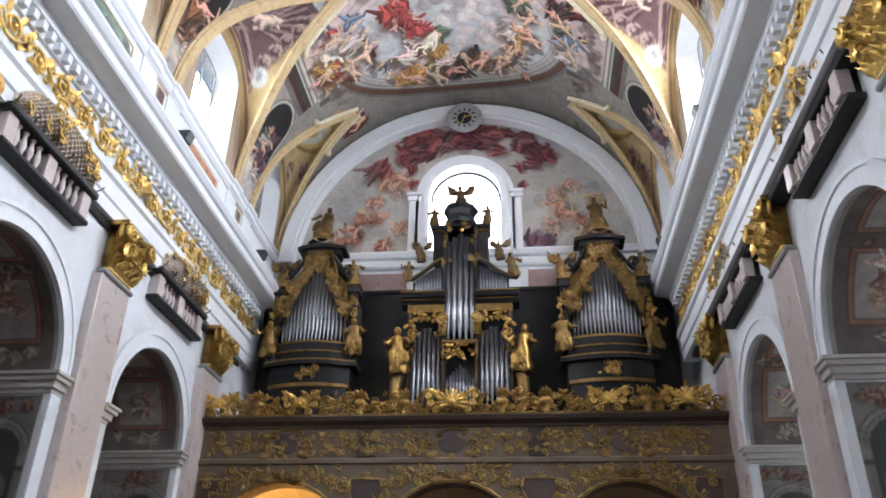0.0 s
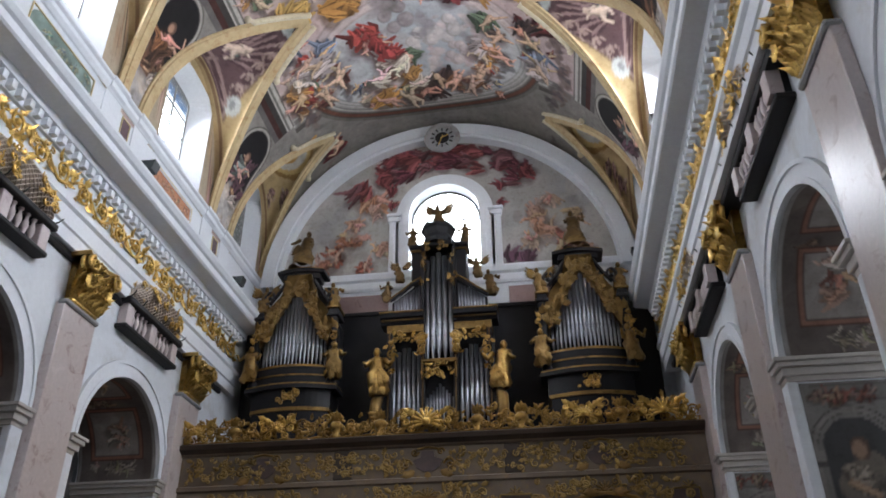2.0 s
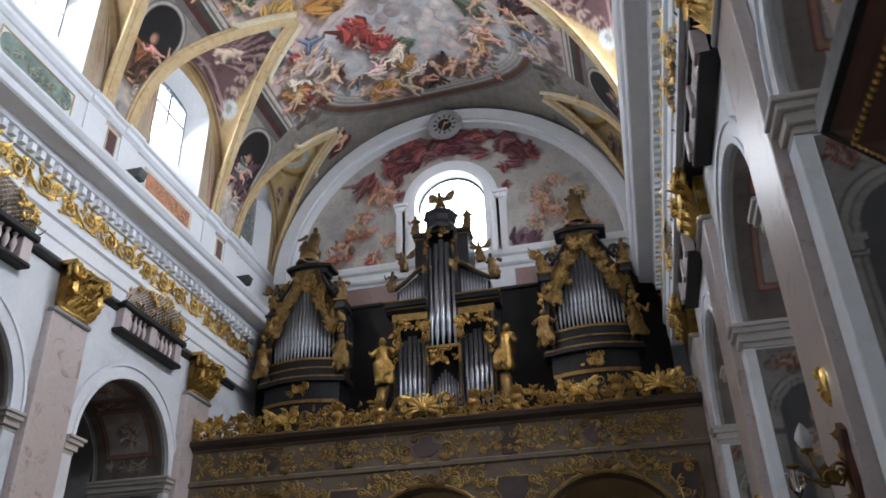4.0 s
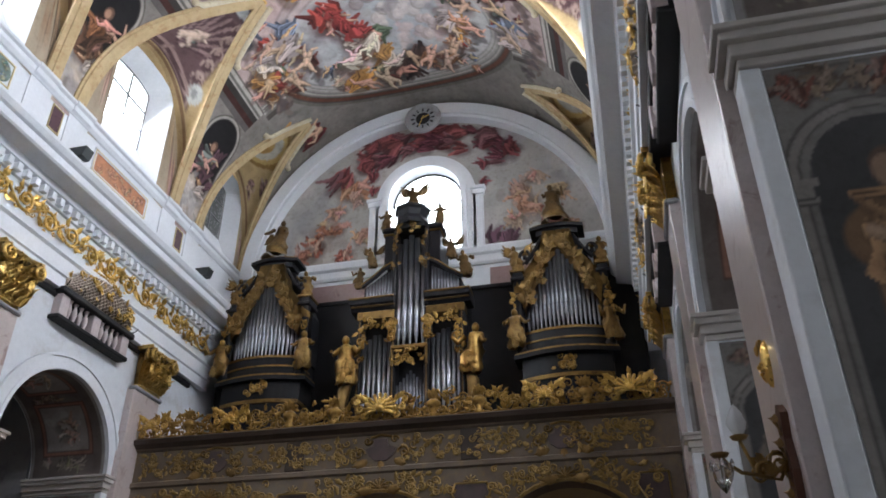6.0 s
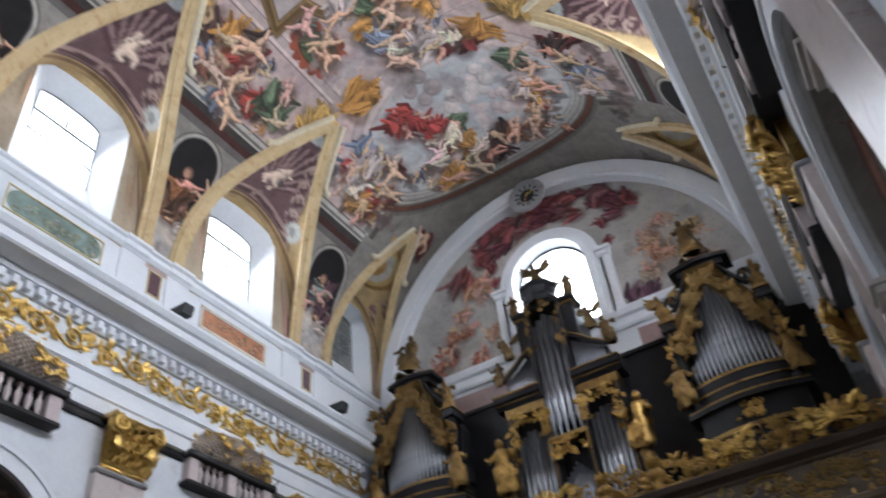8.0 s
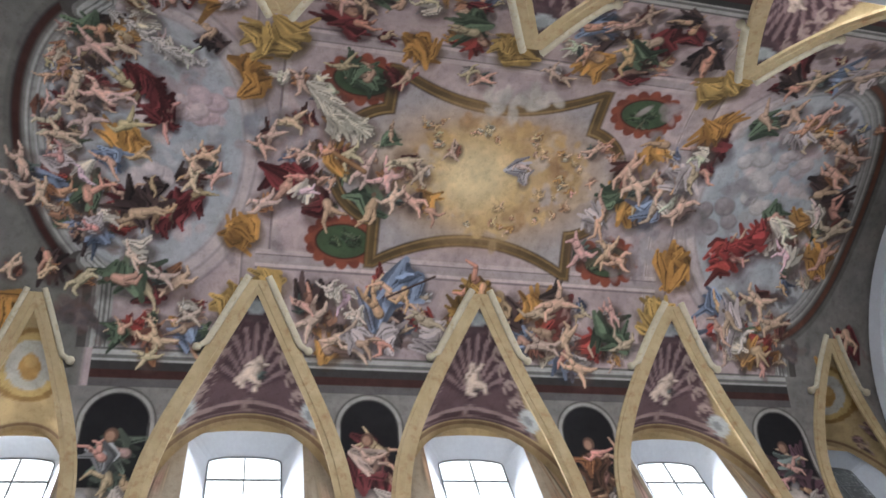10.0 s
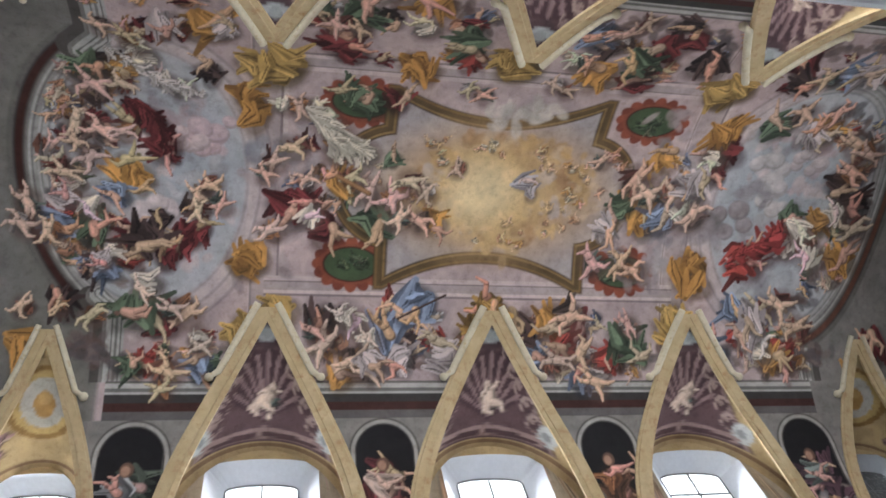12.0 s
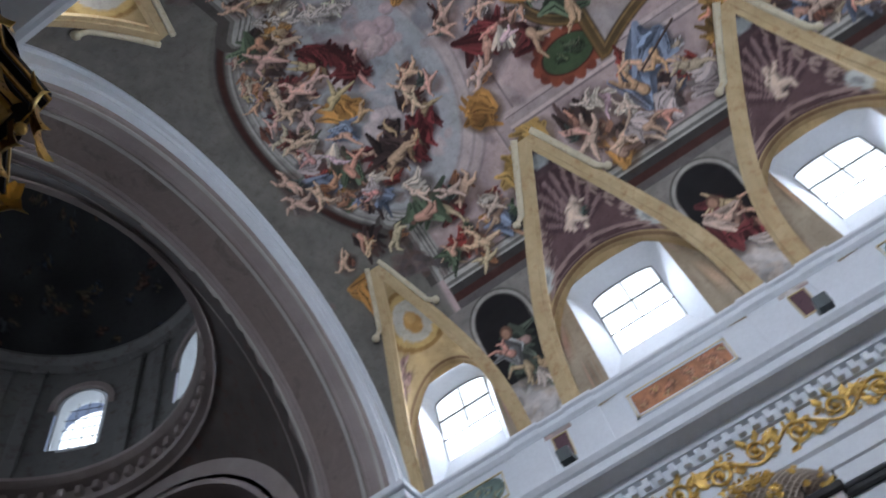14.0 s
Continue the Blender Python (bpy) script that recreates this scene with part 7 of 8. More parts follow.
def balcony(sgn, yc, half, seed):
    o = thing("balcony", "small balcony with pink stone balusters, black rail and gilt latticed hood", "balcony", "nave balconies", (sgn * (6.05 if sgn < 0 else 6.2), yc, 8.6))
    back = -0.02 if sgn < 0 else -0.11
    X = lambda a, b: sorted((-sgn * a, -sgn * b))
    # a black panel paints the opening's shade; the wall has no hole here
    x0, x1 = X(back, 0.012)
    part("opening_shade_panel", Geo().box(x0, -half + 0.1, 0.1, x1, half - 0.1, 0.72), M_black, o, "black panel standing for the shade behind the balusters")
    x0, x1 = X(back, 0.26 if sgn < 0 else 0.17)
    part("slab", Geo().box(x0, -half, 0.0, x1, half, 0.10, 0.02), M_black, o, "black stone slab")
    for ys in (-half + 0.16, 0.0, half - 0.16):
        x0, x1 = X(0.02, 0.22)
        part("post", Geo().box(x0, ys - 0.13, 0.10, x1, ys + 0.13, 0.56, 0.012), M_balus, o, "pale stone post")
    for s_ in (-1, 1):
        for i in range(4):
            ob = new("baluster", BALUS)
            ob.parent, ob.location = o, (-sgn * 0.13, s_ * (0.25 + (half - 0.62) * (i + 0.2) / 3.4), 0.10)
    x0, x1 = X(back, 0.30 if sgn < 0 else 0.2)
    part("rail", Geo().box(x0, -half - 0.05, 0.56, x1, half + 0.05, 0.70, 0.025), M_black, o, "thick black rail")
    # bulging lattice hood above the rail
    nu, nv = 20, 8
    def hood(u, v):
        b = math.sin(math.pi * (0.12 + 0.8 * v))
        e = 1 - abs(u) ** 4
        return (-sgn * (0.06 + 0.34 * b * (0.4 + 0.6 * e)), u * (half - 0.04), 0.68 + (0.5 + 0.5 * e) * v * (0.85 - 0.2 * abs(u)))
    g = Geo()
    pts = [[hood(-1 + 2 * i / nu, j / nv) for i in range(nu + 1)] for j in range(nv + 1)]
    for j in range(nv):
        for i in range(nu):
            g.tube([pts[j][i], pts[j + 1][i + 1]], 0.014, 4)
            g.tube([pts[j + 1][i], pts[j][i + 1]], 0.014, 4)
    part("lattice", g, M_lattice, o, "pale gilt lattice hood", True)
    g = Geo()
    hb = Geo()
    hb.add([hood(-1 + 2 * i / nu, j / nv) for j in range(nv + 1) for i in range(nu + 1)], [(j * (nu + 1) + i, j * (nu + 1) + i + 1, (j + 1) * (nu + 1) + i + 1, (j + 1) * (nu + 1) + i) for j in range(nv) for i in range(nu)])
    hb.v = [(q[0] + sgn * 0.05, q[1], q[2]) for q in hb.v]
    part("hood_back", hb, M_hood, o, "dusty pink backing of the hood", True)
    rd = random.Random(seed)
    f = Geo()
    for q in range(46):
        u, v = rd.uniform(-0.95, 0.95), rd.uniform(0.15, 1.0)
        p = hood(u, v)
        l = Geo()
        leaf(l, 0, 0, rd.uniform(0.09, 0.17), rd.uniform(0, 6.28), 0.4)
        if q % 3 == 0:
            spiral(l, 0, 0, 0.09, 1.3, rd.uniform(0, 6), 1, 0.02)
        f.join(l, pose(p[0] - sgn * 0.02, p[1], p[2], 0, 0, 90 if sgn < 0 else -90))
    for q in range(26):
        u = -1 + 2 * q / 25
        p = hood(u, 1.0)
        f.ball((p[0], p[1], p[2] + 0.03), 0.035, 6, 4)
    part("gilt_flower_work", f, M_gold, o, "gilt leaves and blossoms on the hood", True)
    # curled fringe under the rail's ends
    g = Geo()
    for u in (-1, -0.6, -0.2, 0.2, 0.6, 1):
        g.tube([hood(u, 0.0), (-sgn * 0.3, u * half, 0.74), (-sgn * 0.36, u * half * 1.02, 0.82)], 0.014, 4)
    part("curl", g, M_iron, o)


for sgn in (-1, 1):
    balcony(sgn, 14.62, 1.24, 5)
    balcony(sgn, 9.2, 1.28, 8)
    balcony(sgn, 4.1, 1.26, 9)

# ---------------------------------------------------------------- parapet panels and floodlights
def panel_mesh(kind, w, h, seed):
    c = Canvas(w, h, 0.03, {"orange": (0.50, 0.22, 0.11), "green": (0.20, 0.27, 0.24), "purple": (0.11, 0.06, 0.075)}[kind])
    c.fog(0.35, 0.3)
    for i in range(16 if kind != "purple" else 2):
        c.drape(rng.uniform(0.1, w - 0.1), rng.uniform(0.08, h - 0.08), 0.22, {"orange": (0.44, 0.20, 0.12), "green": (0.30, 0.30, 0.20), "purple": (0.10, 0.06, 0.08)}[kind],
                {"orange": (0.50, 0.30, 0.16), "green": (0.20, 0.30, 0.30), "purple": (0.12, 0.07, 0.08)}[kind])
    c.fog(0.2, 0.15)
    return c


for sgn in (-1, 1):
    xf = sgn * 5.915
    for kind, yc, hw in (("orange", 14.4, 1.05), ("green", 9.52, 1.05), ("orange", 4.27, 1.02), ("green", -0.6, 0.95)):
        z0, z1 = 12.27, 12.8
        o = thing("painted_panel", {"orange": "orange-red marbled panel in a gilt-edged frame on the parapet", "green": "grey-green painted oval panel in a pale frame on the parapet"}[kind],
                  "panel", "parapet panels", (xf, yc, z0))
        c = panel_mesh(kind, 2 * hw, z1 - z0, 1)
        A, B = np.meshgrid(c.a, c.b)
        if kind == "green":
            u = np.clip(np.minimum(A, 2 * hw - A) / 0.27, 0, 1)
            B = (z1 - z0) / 2 + (B - (z1 - z0) / 2) * np.sqrt(np.clip(1 - (1 - u) ** 2, 0.0, 1))
        else:
            e = np.clip((np.minimum(A, 2 * hw - A) - 0.0) / 0.1, 0, 1)
            B = (z1 - z0) / 2 + (B - (z1 - z0) / 2) * (0.72 + 0.28 * e)
        V = np.stack([np.full(A.shape, -sgn * 0.006), A - hw, B], -1).reshape(-1, 3)
        part("painting", paint_mesh("painting", V, grid_faces(c.H, c.W), c.px.reshape(-1, 3), M_oil), M_oil, o)
        for nm, mt, w_, d in (("frame", M_stucco, 0.09, 0.02), ("gilt_edge", M_goldedge, 0.025, 0.03)):
            g = Geo()
            off = 0.03 if nm == "gilt_edge" else 0.06
            for ya, yb, za, zb in ((-hw - off, hw + off, -off, -off + w_), (-hw - off, hw + off, z1 - z0 + off - w_, z1 - z0 + off), (-hw - off, -hw - off + w_, -off, z1 - z0 + off), (hw + off - w_, hw + off, -off, z1 - z0 + off)):
                x0, x1 = sorted((0, -sgn * d))
                g.box(x0, ya, za, x1, yb, zb, 0.004)
            if nm == "gilt_edge" or kind == "orange":
                part(nm, g, mt, o)
    for yc in PIERS:
        o = thing("marble_inset", "small dark purple marble inset with a gilt edge", "panel", "marble insets", (xf, yc, 12.3))
        x0, x1 = sorted((0, -sgn * 0.008))
        part("inset", Geo().box(x0, -0.15, 0, x1, 0.15, 0.55, 0.003), M_purple, o)
        g = Geo()
        for ya, yb, za, zb in ((-0.18, 0.18, -0.035, 0), (-0.18, 0.18, 0.55, 0.585), (-0.18, -0.15, 0, 0.55), (0.15, 0.18, 0, 0.55)):
            x0, x1 = sorted((0, -sgn * 0.022))
            g.box(x0, ya, za, x1, yb, zb, 0.004)
        part("gilt_edge", g, M_goldedge, o)
        # shallow pier of the parapet behind it
    for yc in (17.8, 12.4, 6.95, 1.8):
        o = thing("floodlight", "small dark green floodlight standing on the cornice", "floodlight", "cornice floodlights", (sgn * 5.45, yc, 11.62))
        part("housing", Geo().prism([(-0.16, 0.16), (0.16, 0.16), (0.22, 0.38), (-0.22, 0.38)], -0.13, 0.13, "y"), M_iron, o)
        part("lamp_glass", Geo().box(-0.2, -0.12, 0.38, 0.2, 0.12, 0.395), M_blind, o)
        part("foot", Geo().box(-0.03, -0.03, 0.0, 0.03, 0.03, 0.17), M_iron, o)
    # raised breaks of the parapet over the pilasters
    for yc in PIERS:
        structure("trim_parapet_break", run([(5.93, 11.8), (5.895, 11.8), (5.895, 13.02), (5.80, 13.09), (5.79, 13.2), (5.73, 13.25), (5.73, 13.32), (5.93, 13.36)], yc + 0.3, yc + 0.95, sgn), M_stucco, "white raised break of the parapet", "trim")
        structure("trim_parapet_break", run([(5.93, 11.8), (5.895, 11.8), (5.895, 13.02), (5.80, 13.09), (5.79, 13.2), (5.73, 13.25), (5.73, 13.32), (5.93, 13.36)], yc - 0.95, yc - 0.3, sgn), M_stucco, "white raised break of the parapet", "trim")

# ---------------------------------------------------------------- painted jambs and arch soffits
def niche_canvas(w, h, res, robe, seed):
    """A grey painted niche between painted pilasters, with a tall cloth-like shape standing in it."""
    c = Canvas(w, h, res, (0.215, 0.205, 0.195))
    c.fog(0.18, 0.5)
    m, top = 0.6, h - 1.0
    for x in (w - 0.6, w - 0.3):
        for x0, x1, col in ((0.0, 0.28, (0.19, 0.175, 0.165)), (0.02, 0.05, (0.10, 0.09, 0.085)), (0.07, 0.21, (0.25, 0.235, 0.22)), (0.21, 0.24, (0.11, 0.10, 0.095))):
            c.rect(x + x0, 0.3, x + x1, h - 0.55, col)
    # panel over the niche with dull red garlands
    c.rect(0.12, h - 0.30, w - 0.25, h - 0.04, (0.13, 0.12, 0.115))
    c.rect(0.15, h - 0.28, w - 0.28, h - 0.06, (0.18, 0.17, 0.16))
    for i in range(9):
        c.drape(m + rng.normal(0, 0.3), h - 0.2 + rng.normal(0, 0.05), 0.26, [(0.16, 0.06, 0.045), (0.17, 0.13, 0.10)][i % 2], (0.24, 0.17, 0.13))
    for r, col in ((0.64, (0.11, 0.10, 0.095)), (0.61, (0.26, 0.245, 0.23)), (0.55, (0.12, 0.11, 0.105)), (0.53, (0.21, 0.20, 0.19)), (0.47, (0.055, 0.055, 0.058))):
        c.ell(m, top, r, r, col, 0, 0.02)
        c.rect(m - r, 0.5, m + r, top, col)
    for sx in (-1, 1):
        for z0, z1, q in ((-0.2, -0.16, 0.09), (-0.16, -0.06, 0.075), (-0.06, 0.0, 0.11)):
            c.rect(m + sx * 0.55 - q, top + z0, m + sx * 0.55 + q, top + z1, (0.27, 0.255, 0.24))
            c.rect(m + sx * 0.55 - q, top + z0 - 0.012, m + sx * 0.55 + q, top + z0, (0.09, 0.085, 0.08))
    # the robe: long folds, a broad lighter upper part, a rounded top
    dark = tuple(q * 0.5 for q in robe)
    c.bar(m, 0.75, m, top - 0.55, 0.34, 0.26, dark, 0.08)
    for i in range(9):
        x = m - 0.29 + 0.072 * i
        c.stroke(x + rng.normal(0, 0.02), 0.7, m + (x - m) * 0.75, top - 0.55 + rng.normal(0, 0.1), 0.035, 0.03, [q * (0.75, 1.25, 0.95)[i % 3] for q in robe], 0.3)
    c.bar(m - 0.12, top - 0.5, m + 0.12, top - 0.22, 0.26, 0.2, [q * 0.9 for q in robe], 0.12)
    for i in range(5):
        c.drape(m + rng.normal(0, 0.12), top - 0.5 + rng.normal(0, 0.14), 0.42, [robe, tuple(q * 1.3 for q in robe)][i % 2], None, lean=-0.6 + rng.normal(0, 0.4))
    c.stroke(m - 0.2, top - 0.45, m + 0.1, top - 0.62, 0.05, 0.04, (0.36, 0.24, 0.16), 0.3)
    c.ell(m + 0.02, top + 0.02, 0.13, 0.17, (0.11, 0.07, 0.05), 0, 0.12)
    c.ell(m, top + 0.0, 0.095, 0.13, (0.32, 0.21, 0.145), 0, 0.2)
    c.rect(0.15, 0.3, w - 0.15, 0.5, (0.24, 0.225, 0.21))
    c.rect(0.15, 0.2, w - 0.15, 0.3, (0.11, 0.105, 0.10))
    c.fog(0.12, 0.2)
    return c


def soffit_canvas(w, l, seed):
    """Brown painted vaulting with framed pale panels, each with a few pinkish strokes."""
    c = Canvas(w, l, 0.03, (0.15, 0.125, 0.115))
    c.fog(0.25, 0.4)
    for x in (0, w - 0.09):
        c.rect(x, 0, x + 0.09, l, (0.34, 0.33, 0.33))
    for i in range(20):
        c.drape(rng.uniform(0.25, w - 0.25), (0.28, 1.93, 3.43, 4.98)[i % 4] + rng.normal(0, 0.07), 0.32, [(0.22, 0.15, 0.11), (0.28, 0.24, 0.21)][i % 2], (0.32, 0.25, 0.2))
    for b0 in (0.55, 2.05, 3.55):
        for q, col in ((0.0, (0.12, 0.06, 0.045)), (0.03, (0.30, 0.15, 0.11)), (0.09, (0.14, 0.10, 0.09)), (0.11, (0.33, 0.305, 0.29))):
            c.rect(0.3 + q, b0 + q, w - 0.3 - q, b0 + 1.25 - q, col)
        c.cloud(w / 2, b0 + 0.45, 0.35, (0.44, 0.42, 0.41), 8)
        for i in range(3):
            c.drape(w / 2 + rng.normal(0, 0.1), b0 + 0.62 + rng.normal(0, 0.14), 0.5, [(0.46, 0.30, 0.24), (0.40, 0.18, 0.14), (0.44, 0.40, 0.37)][i], (0.56, 0.38, 0.29))
    c.fog(0.18, 0.2)
    return c


ROBES = [(0.30, 0.16, 0.05), (0.22, 0.12, 0.11), (0.13, 0.15, 0.10), (0.20, 0.17, 0.14), (0.23, 0.135, 0.07)]
for sgn in (-1, 1):
    for k, yc in enumerate(ARC_BAYS):
        c = soffit_canvas(DEPTH - 0.06, math.pi * ARCH_R, k)
        sof = tagged(part("soffit_painting", painted_panel("soffit_painting", c, lambda a, b: (sgn * (wall_x(sgn) + 0.03 + a), yc - (ARCH_R - 0.012) * np.cos(b / ARCH_R), ARCH_Z + (ARCH_R - 0.012) * np.sin(b / ARCH_R)), M_oil), M_oil),
                     "brown painted arch soffit with framed pale panels", "painting", "painted soffits")
        for dy in (-1, 1):
            near = sgn > 0 and k == 2 and dy > 0
            c = niche_canvas(DEPTH - 0.14, 4.9, 0.022 if near else 0.04, ROBES[(k + (dy > 0) * 2) % 5], k)
            y = yc + dy * (ARCH_R - 0.012)
            tagged(part("jamb_painting", painted_panel("jamb_painting", c, lambda a, b: (sgn * (wall_x(sgn) + 0.11 + a), np.full(a.shape, y), 0.85 + b), M_oil), M_oil),
                   "grey painted niche with a robed shape on a pier", "painting", "painted piers")

# ---------------------------------------------------------------- unseen chapel windows, added to light the piers
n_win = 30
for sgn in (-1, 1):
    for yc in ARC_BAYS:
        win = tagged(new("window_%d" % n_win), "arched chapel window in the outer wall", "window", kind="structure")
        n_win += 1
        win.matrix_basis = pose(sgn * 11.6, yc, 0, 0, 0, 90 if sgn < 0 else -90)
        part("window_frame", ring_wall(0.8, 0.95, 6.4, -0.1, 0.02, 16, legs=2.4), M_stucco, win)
        # north panes glow to brighten the arcade, south panes stay dark
        part("pane", Geo().prism([(-0.8, 4.0), (0.8, 4.0), (0.8, 6.4), (0.4, 7.1), (-0.4, 7.1), (-0.8, 6.4)], -0.03, -0.02, "y"), M_back if sgn > 0 else M_blind, win, "glowing pane that adds light" if sgn > 0 else "dark pane that keeps this side dim")
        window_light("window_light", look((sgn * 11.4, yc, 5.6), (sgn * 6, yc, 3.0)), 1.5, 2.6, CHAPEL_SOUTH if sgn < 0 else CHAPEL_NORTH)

# ---------------------------------------------------------------- wall sconce and small gilt plaques
def sconce(x, y, z):
    o = thing("wall_sconce", "gilt branched wall sconce with white flame-shaped glass shades", "wall lamp", "wall sconces", m=pose(x, y, z, 0, 0, -90))
    part("backplate", Geo().prism([(-0.07, -0.3), (0.07, -0.3), (0.1, -0.1), (0.06, 0.1), (0.1, 0.26), (0, 0.34), (-0.1, 0.26), (-0.06, 0.1), (-0.1, -0.1)], -0.05, 0.02, "y"), M_oldred, o, "red-brown carved backplate")
    g = Geo()
    for q in range(7):
        leaf(g, 0, -0.26 + 0.08 * q, 0.1, 1.57 + (-1) ** q * 0.9, 0.4, -0.05)
    part("backplate_leaf", g, M_oldgold, o, "gilt carved leaves", True)
    prof = [(0.026, 0.0), (0.045, 0.035), (0.06, 0.08), (0.05, 0.13), (0.026, 0.18), (0.0, 0.215)]
    for ax, ay, az, down in ((0.0, -0.31, 0.14, 0), (0.2, -0.47, -0.02, 1)):
        g = Geo().tube([(0, -0.04, -0.02), (ax * 0.3, ay * 0.35, -0.14), (ax * 0.75, ay * 0.75, -0.12), (ax, ay, az - 0.02)], 0.013, 6)
        w = Geo()
        spiral(w, 0.1, -0.04, 0.08, 1.4, 0, 1, 0.012)
        spiral(w, 0.22, -0.1, 0.06, 1.3, 2, -1, 0.011)
        leaf(w, 0.16, -0.12, 0.13, 0.9, 0.4)
        leaf(w, 0.26, -0.06, 0.1, 2.2, 0.4)
        d = math.hypot(ax, ay)
        g.add([(q[0] * ax / d - q[1] * ay / d, q[0] * ay / d + q[1] * ax / d, q[2]) for q in w.v], w.f)
        arm = part("arm", g, M_oldgold, o, "gilt scrolled arm", True)
        part("drip_cup", Geo().lathe([(0.01, 0), (0.045, 0.01), (0.06, 0.03), (0.026, 0.035)], 12), M_oldgold, arm, smooth=True, m=pose(ax, ay, az - 0.02))
        n = 16
        wave = lambda q, zz: 1 + 0.15 * math.cos(5 * (2 * math.pi * q / n) + 18 * zz)
        v = [(r * wave(q, zz) * math.cos(2 * math.pi * q / n), r * wave(q, zz) * math.sin(2 * math.pi * q / n), zz) for r, zz in prof for q in range(n)]
        g = Geo().add(v, [(j * n + q, j * n + (q + 1) % n, (j + 1) * n + (q + 1) % n, (j + 1) * n + q) for j in range(len(prof) - 1) for q in range(n)])
        part("shade", g, M_crystal if down else M_glasspale, arm, "clear hanging glass" if down else "white swirled flame glass", True, pose(ax, ay, az + (-0.02 if down else 0.015), 180 if down else 0))
    for q in range(6):
        a = 2 * math.pi * q / 6
        part("crystal_drop", Geo().ball((0, 0, 0), 0.018, 6, 4, (0.7, 0.7, 1.6)), M_crystal, o, m=pose(0.2 + 0.07 * math.cos(a), -0.47 + 0.07 * math.sin(a), -0.08))
    return o


sconce(pilaster_x(1), ARC_PIERS[2] - 0.36, 3.03)
sconce(pilaster_x(1), ARC_PIERS[1] - 0.36, 3.03)
for sgn in (-1, 1):
    for yp in (ARC_PIERS[1], ARC_PIERS[2]):
        o = thing("gilt_plaque", "small oval gilt plaque on the face of a pilaster", "plaque", "gilt plaques", m=pose(sgn * pilaster_x(sgn), yp - 0.2, 3.72, 0, 0, -90 * sgn))
        part("oval", Geo().lathe([(0.0, 0.05), (0.05, 0.045), (0.075, 0.02), (0.08, 0.0)], 18, pose(0, 0, 0, 90, 0, 0) @ Matrix.Diagonal((1, 2.2, 1, 1))), M_gold, o, smooth=True)
        g = Geo()
        foliage(g, -0.05, 0.05, -0.15, 0.15, 7, 5, -0.03, 0.45)
        part("relief", g, M_gold, o, smooth=True)

# ---------------------------------------------------------------- pulpit and its sounding board
PUX, PUY = 5.9, 1.84
o = thing("pulpit", "dark red-brown and gilt octagonal pulpit hung on a pier", "pulpit", "", (5.62, 1.04, 0))
oct_ = lambda prof, n=8: Geo().lathe(prof, n, pose(0, 0, 0, 0, 0, 22.5))


def gilt_beads(pts, rad, owner):
    bead = Geo()
    for p in pts:
        bead.ball(p, rad, 8, 5)
    tagged(part("beading", bead, M_gold, owner, "row of gilt beads", True), kind="stuff")


ring = lambda r, z, n: [(r * math.cos(2 * math.pi * i / n), r * math.sin(2 * math.pi * i / n), z) for i in range(n)]
eight = lambda r, z, n: [tuple(Vector((r * math.cos(math.pi / 4 * e + 0.3927), r * math.sin(math.pi / 4 * e + 0.3927), z)).lerp(Vector((r * math.cos(math.pi / 4 * (e + 1) + 0.3927), r * math.sin(math.pi / 4 * (e + 1) + 0.3927), z)), i / n)) for e in range(8) for i in range(n)]
part("finial", Geo().lathe([(0.0, 2.10), (0.05, 2.11), (0.07, 2.14), (0.05, 2.17), (0.16, 2.19)], 14), M_gold, o, smooth=True)
part("lower_bowl", Geo().lathe([(0.12, 2.18), (0.30, 2.19), (0.37, 2.22), (0.38, 2.26), (0.34, 2.32), (0.26, 2.36), (0.30, 2.5)], 32), M_oldred, o, smooth=True)
gilt_beads(ring(0.375, 2.205, 44), 0.012, o)
for q in range(16):
    a = 2 * math.pi * q / 16
    pts = [((0.39 - 0.07 * j / 5) * math.cos(a + 0.05 * j), (0.39 - 0.07 * j / 5) * math.sin(a + 0.05 * j), 2.225 + 0.09 * j / 5) for j in range(6)]
    part("lower_leaf", Geo().tube(pts, [0.008, 0.02, 0.028, 0.024, 0.016, 0.006], 6), M_gold, o, "gilt gadroon leaf", True)
part("underside", oct_([(0.28, 2.46), (0.44, 2.48), (0.46, 2.53), (0.54, 2.55), (0.54, 2.59), (0.61, 2.61), (0.61, 2.65), (0.66, 2.67)]), M_oldred, o)
for r_, z_, n_ in ((0.45, 2.50, 14), (0.545, 2.555, 18), (0.615, 2.615, 20)):
    gilt_beads(eight(r_, z_, n_), 0.0075, o)
part("rim", oct_([(0.655, 2.665), (0.675, 2.67), (0.675, 2.73), (0.6, 2.735)]), M_case, o, "grey-black edge")
part("parapet", oct_([(0.58, 2.72), (0.58, 3.6), (0.64, 3.63), (0.68, 3.7), (0.52, 3.72)]), M_oldred, o)
for i in range(8):
    a = math.pi * i / 4
    g = Geo()
    foliage(g, -0.15, 0.15, 2.85, 3.5, 16, 200 + i, 0, 0.7)
    part("panel_relief", g, M_gold, o, "gilt carved relief", True, pose(0.54 * math.cos(a), 0.54 * math.sin(a), 0, 0, 0, math.degrees(a) + 90))
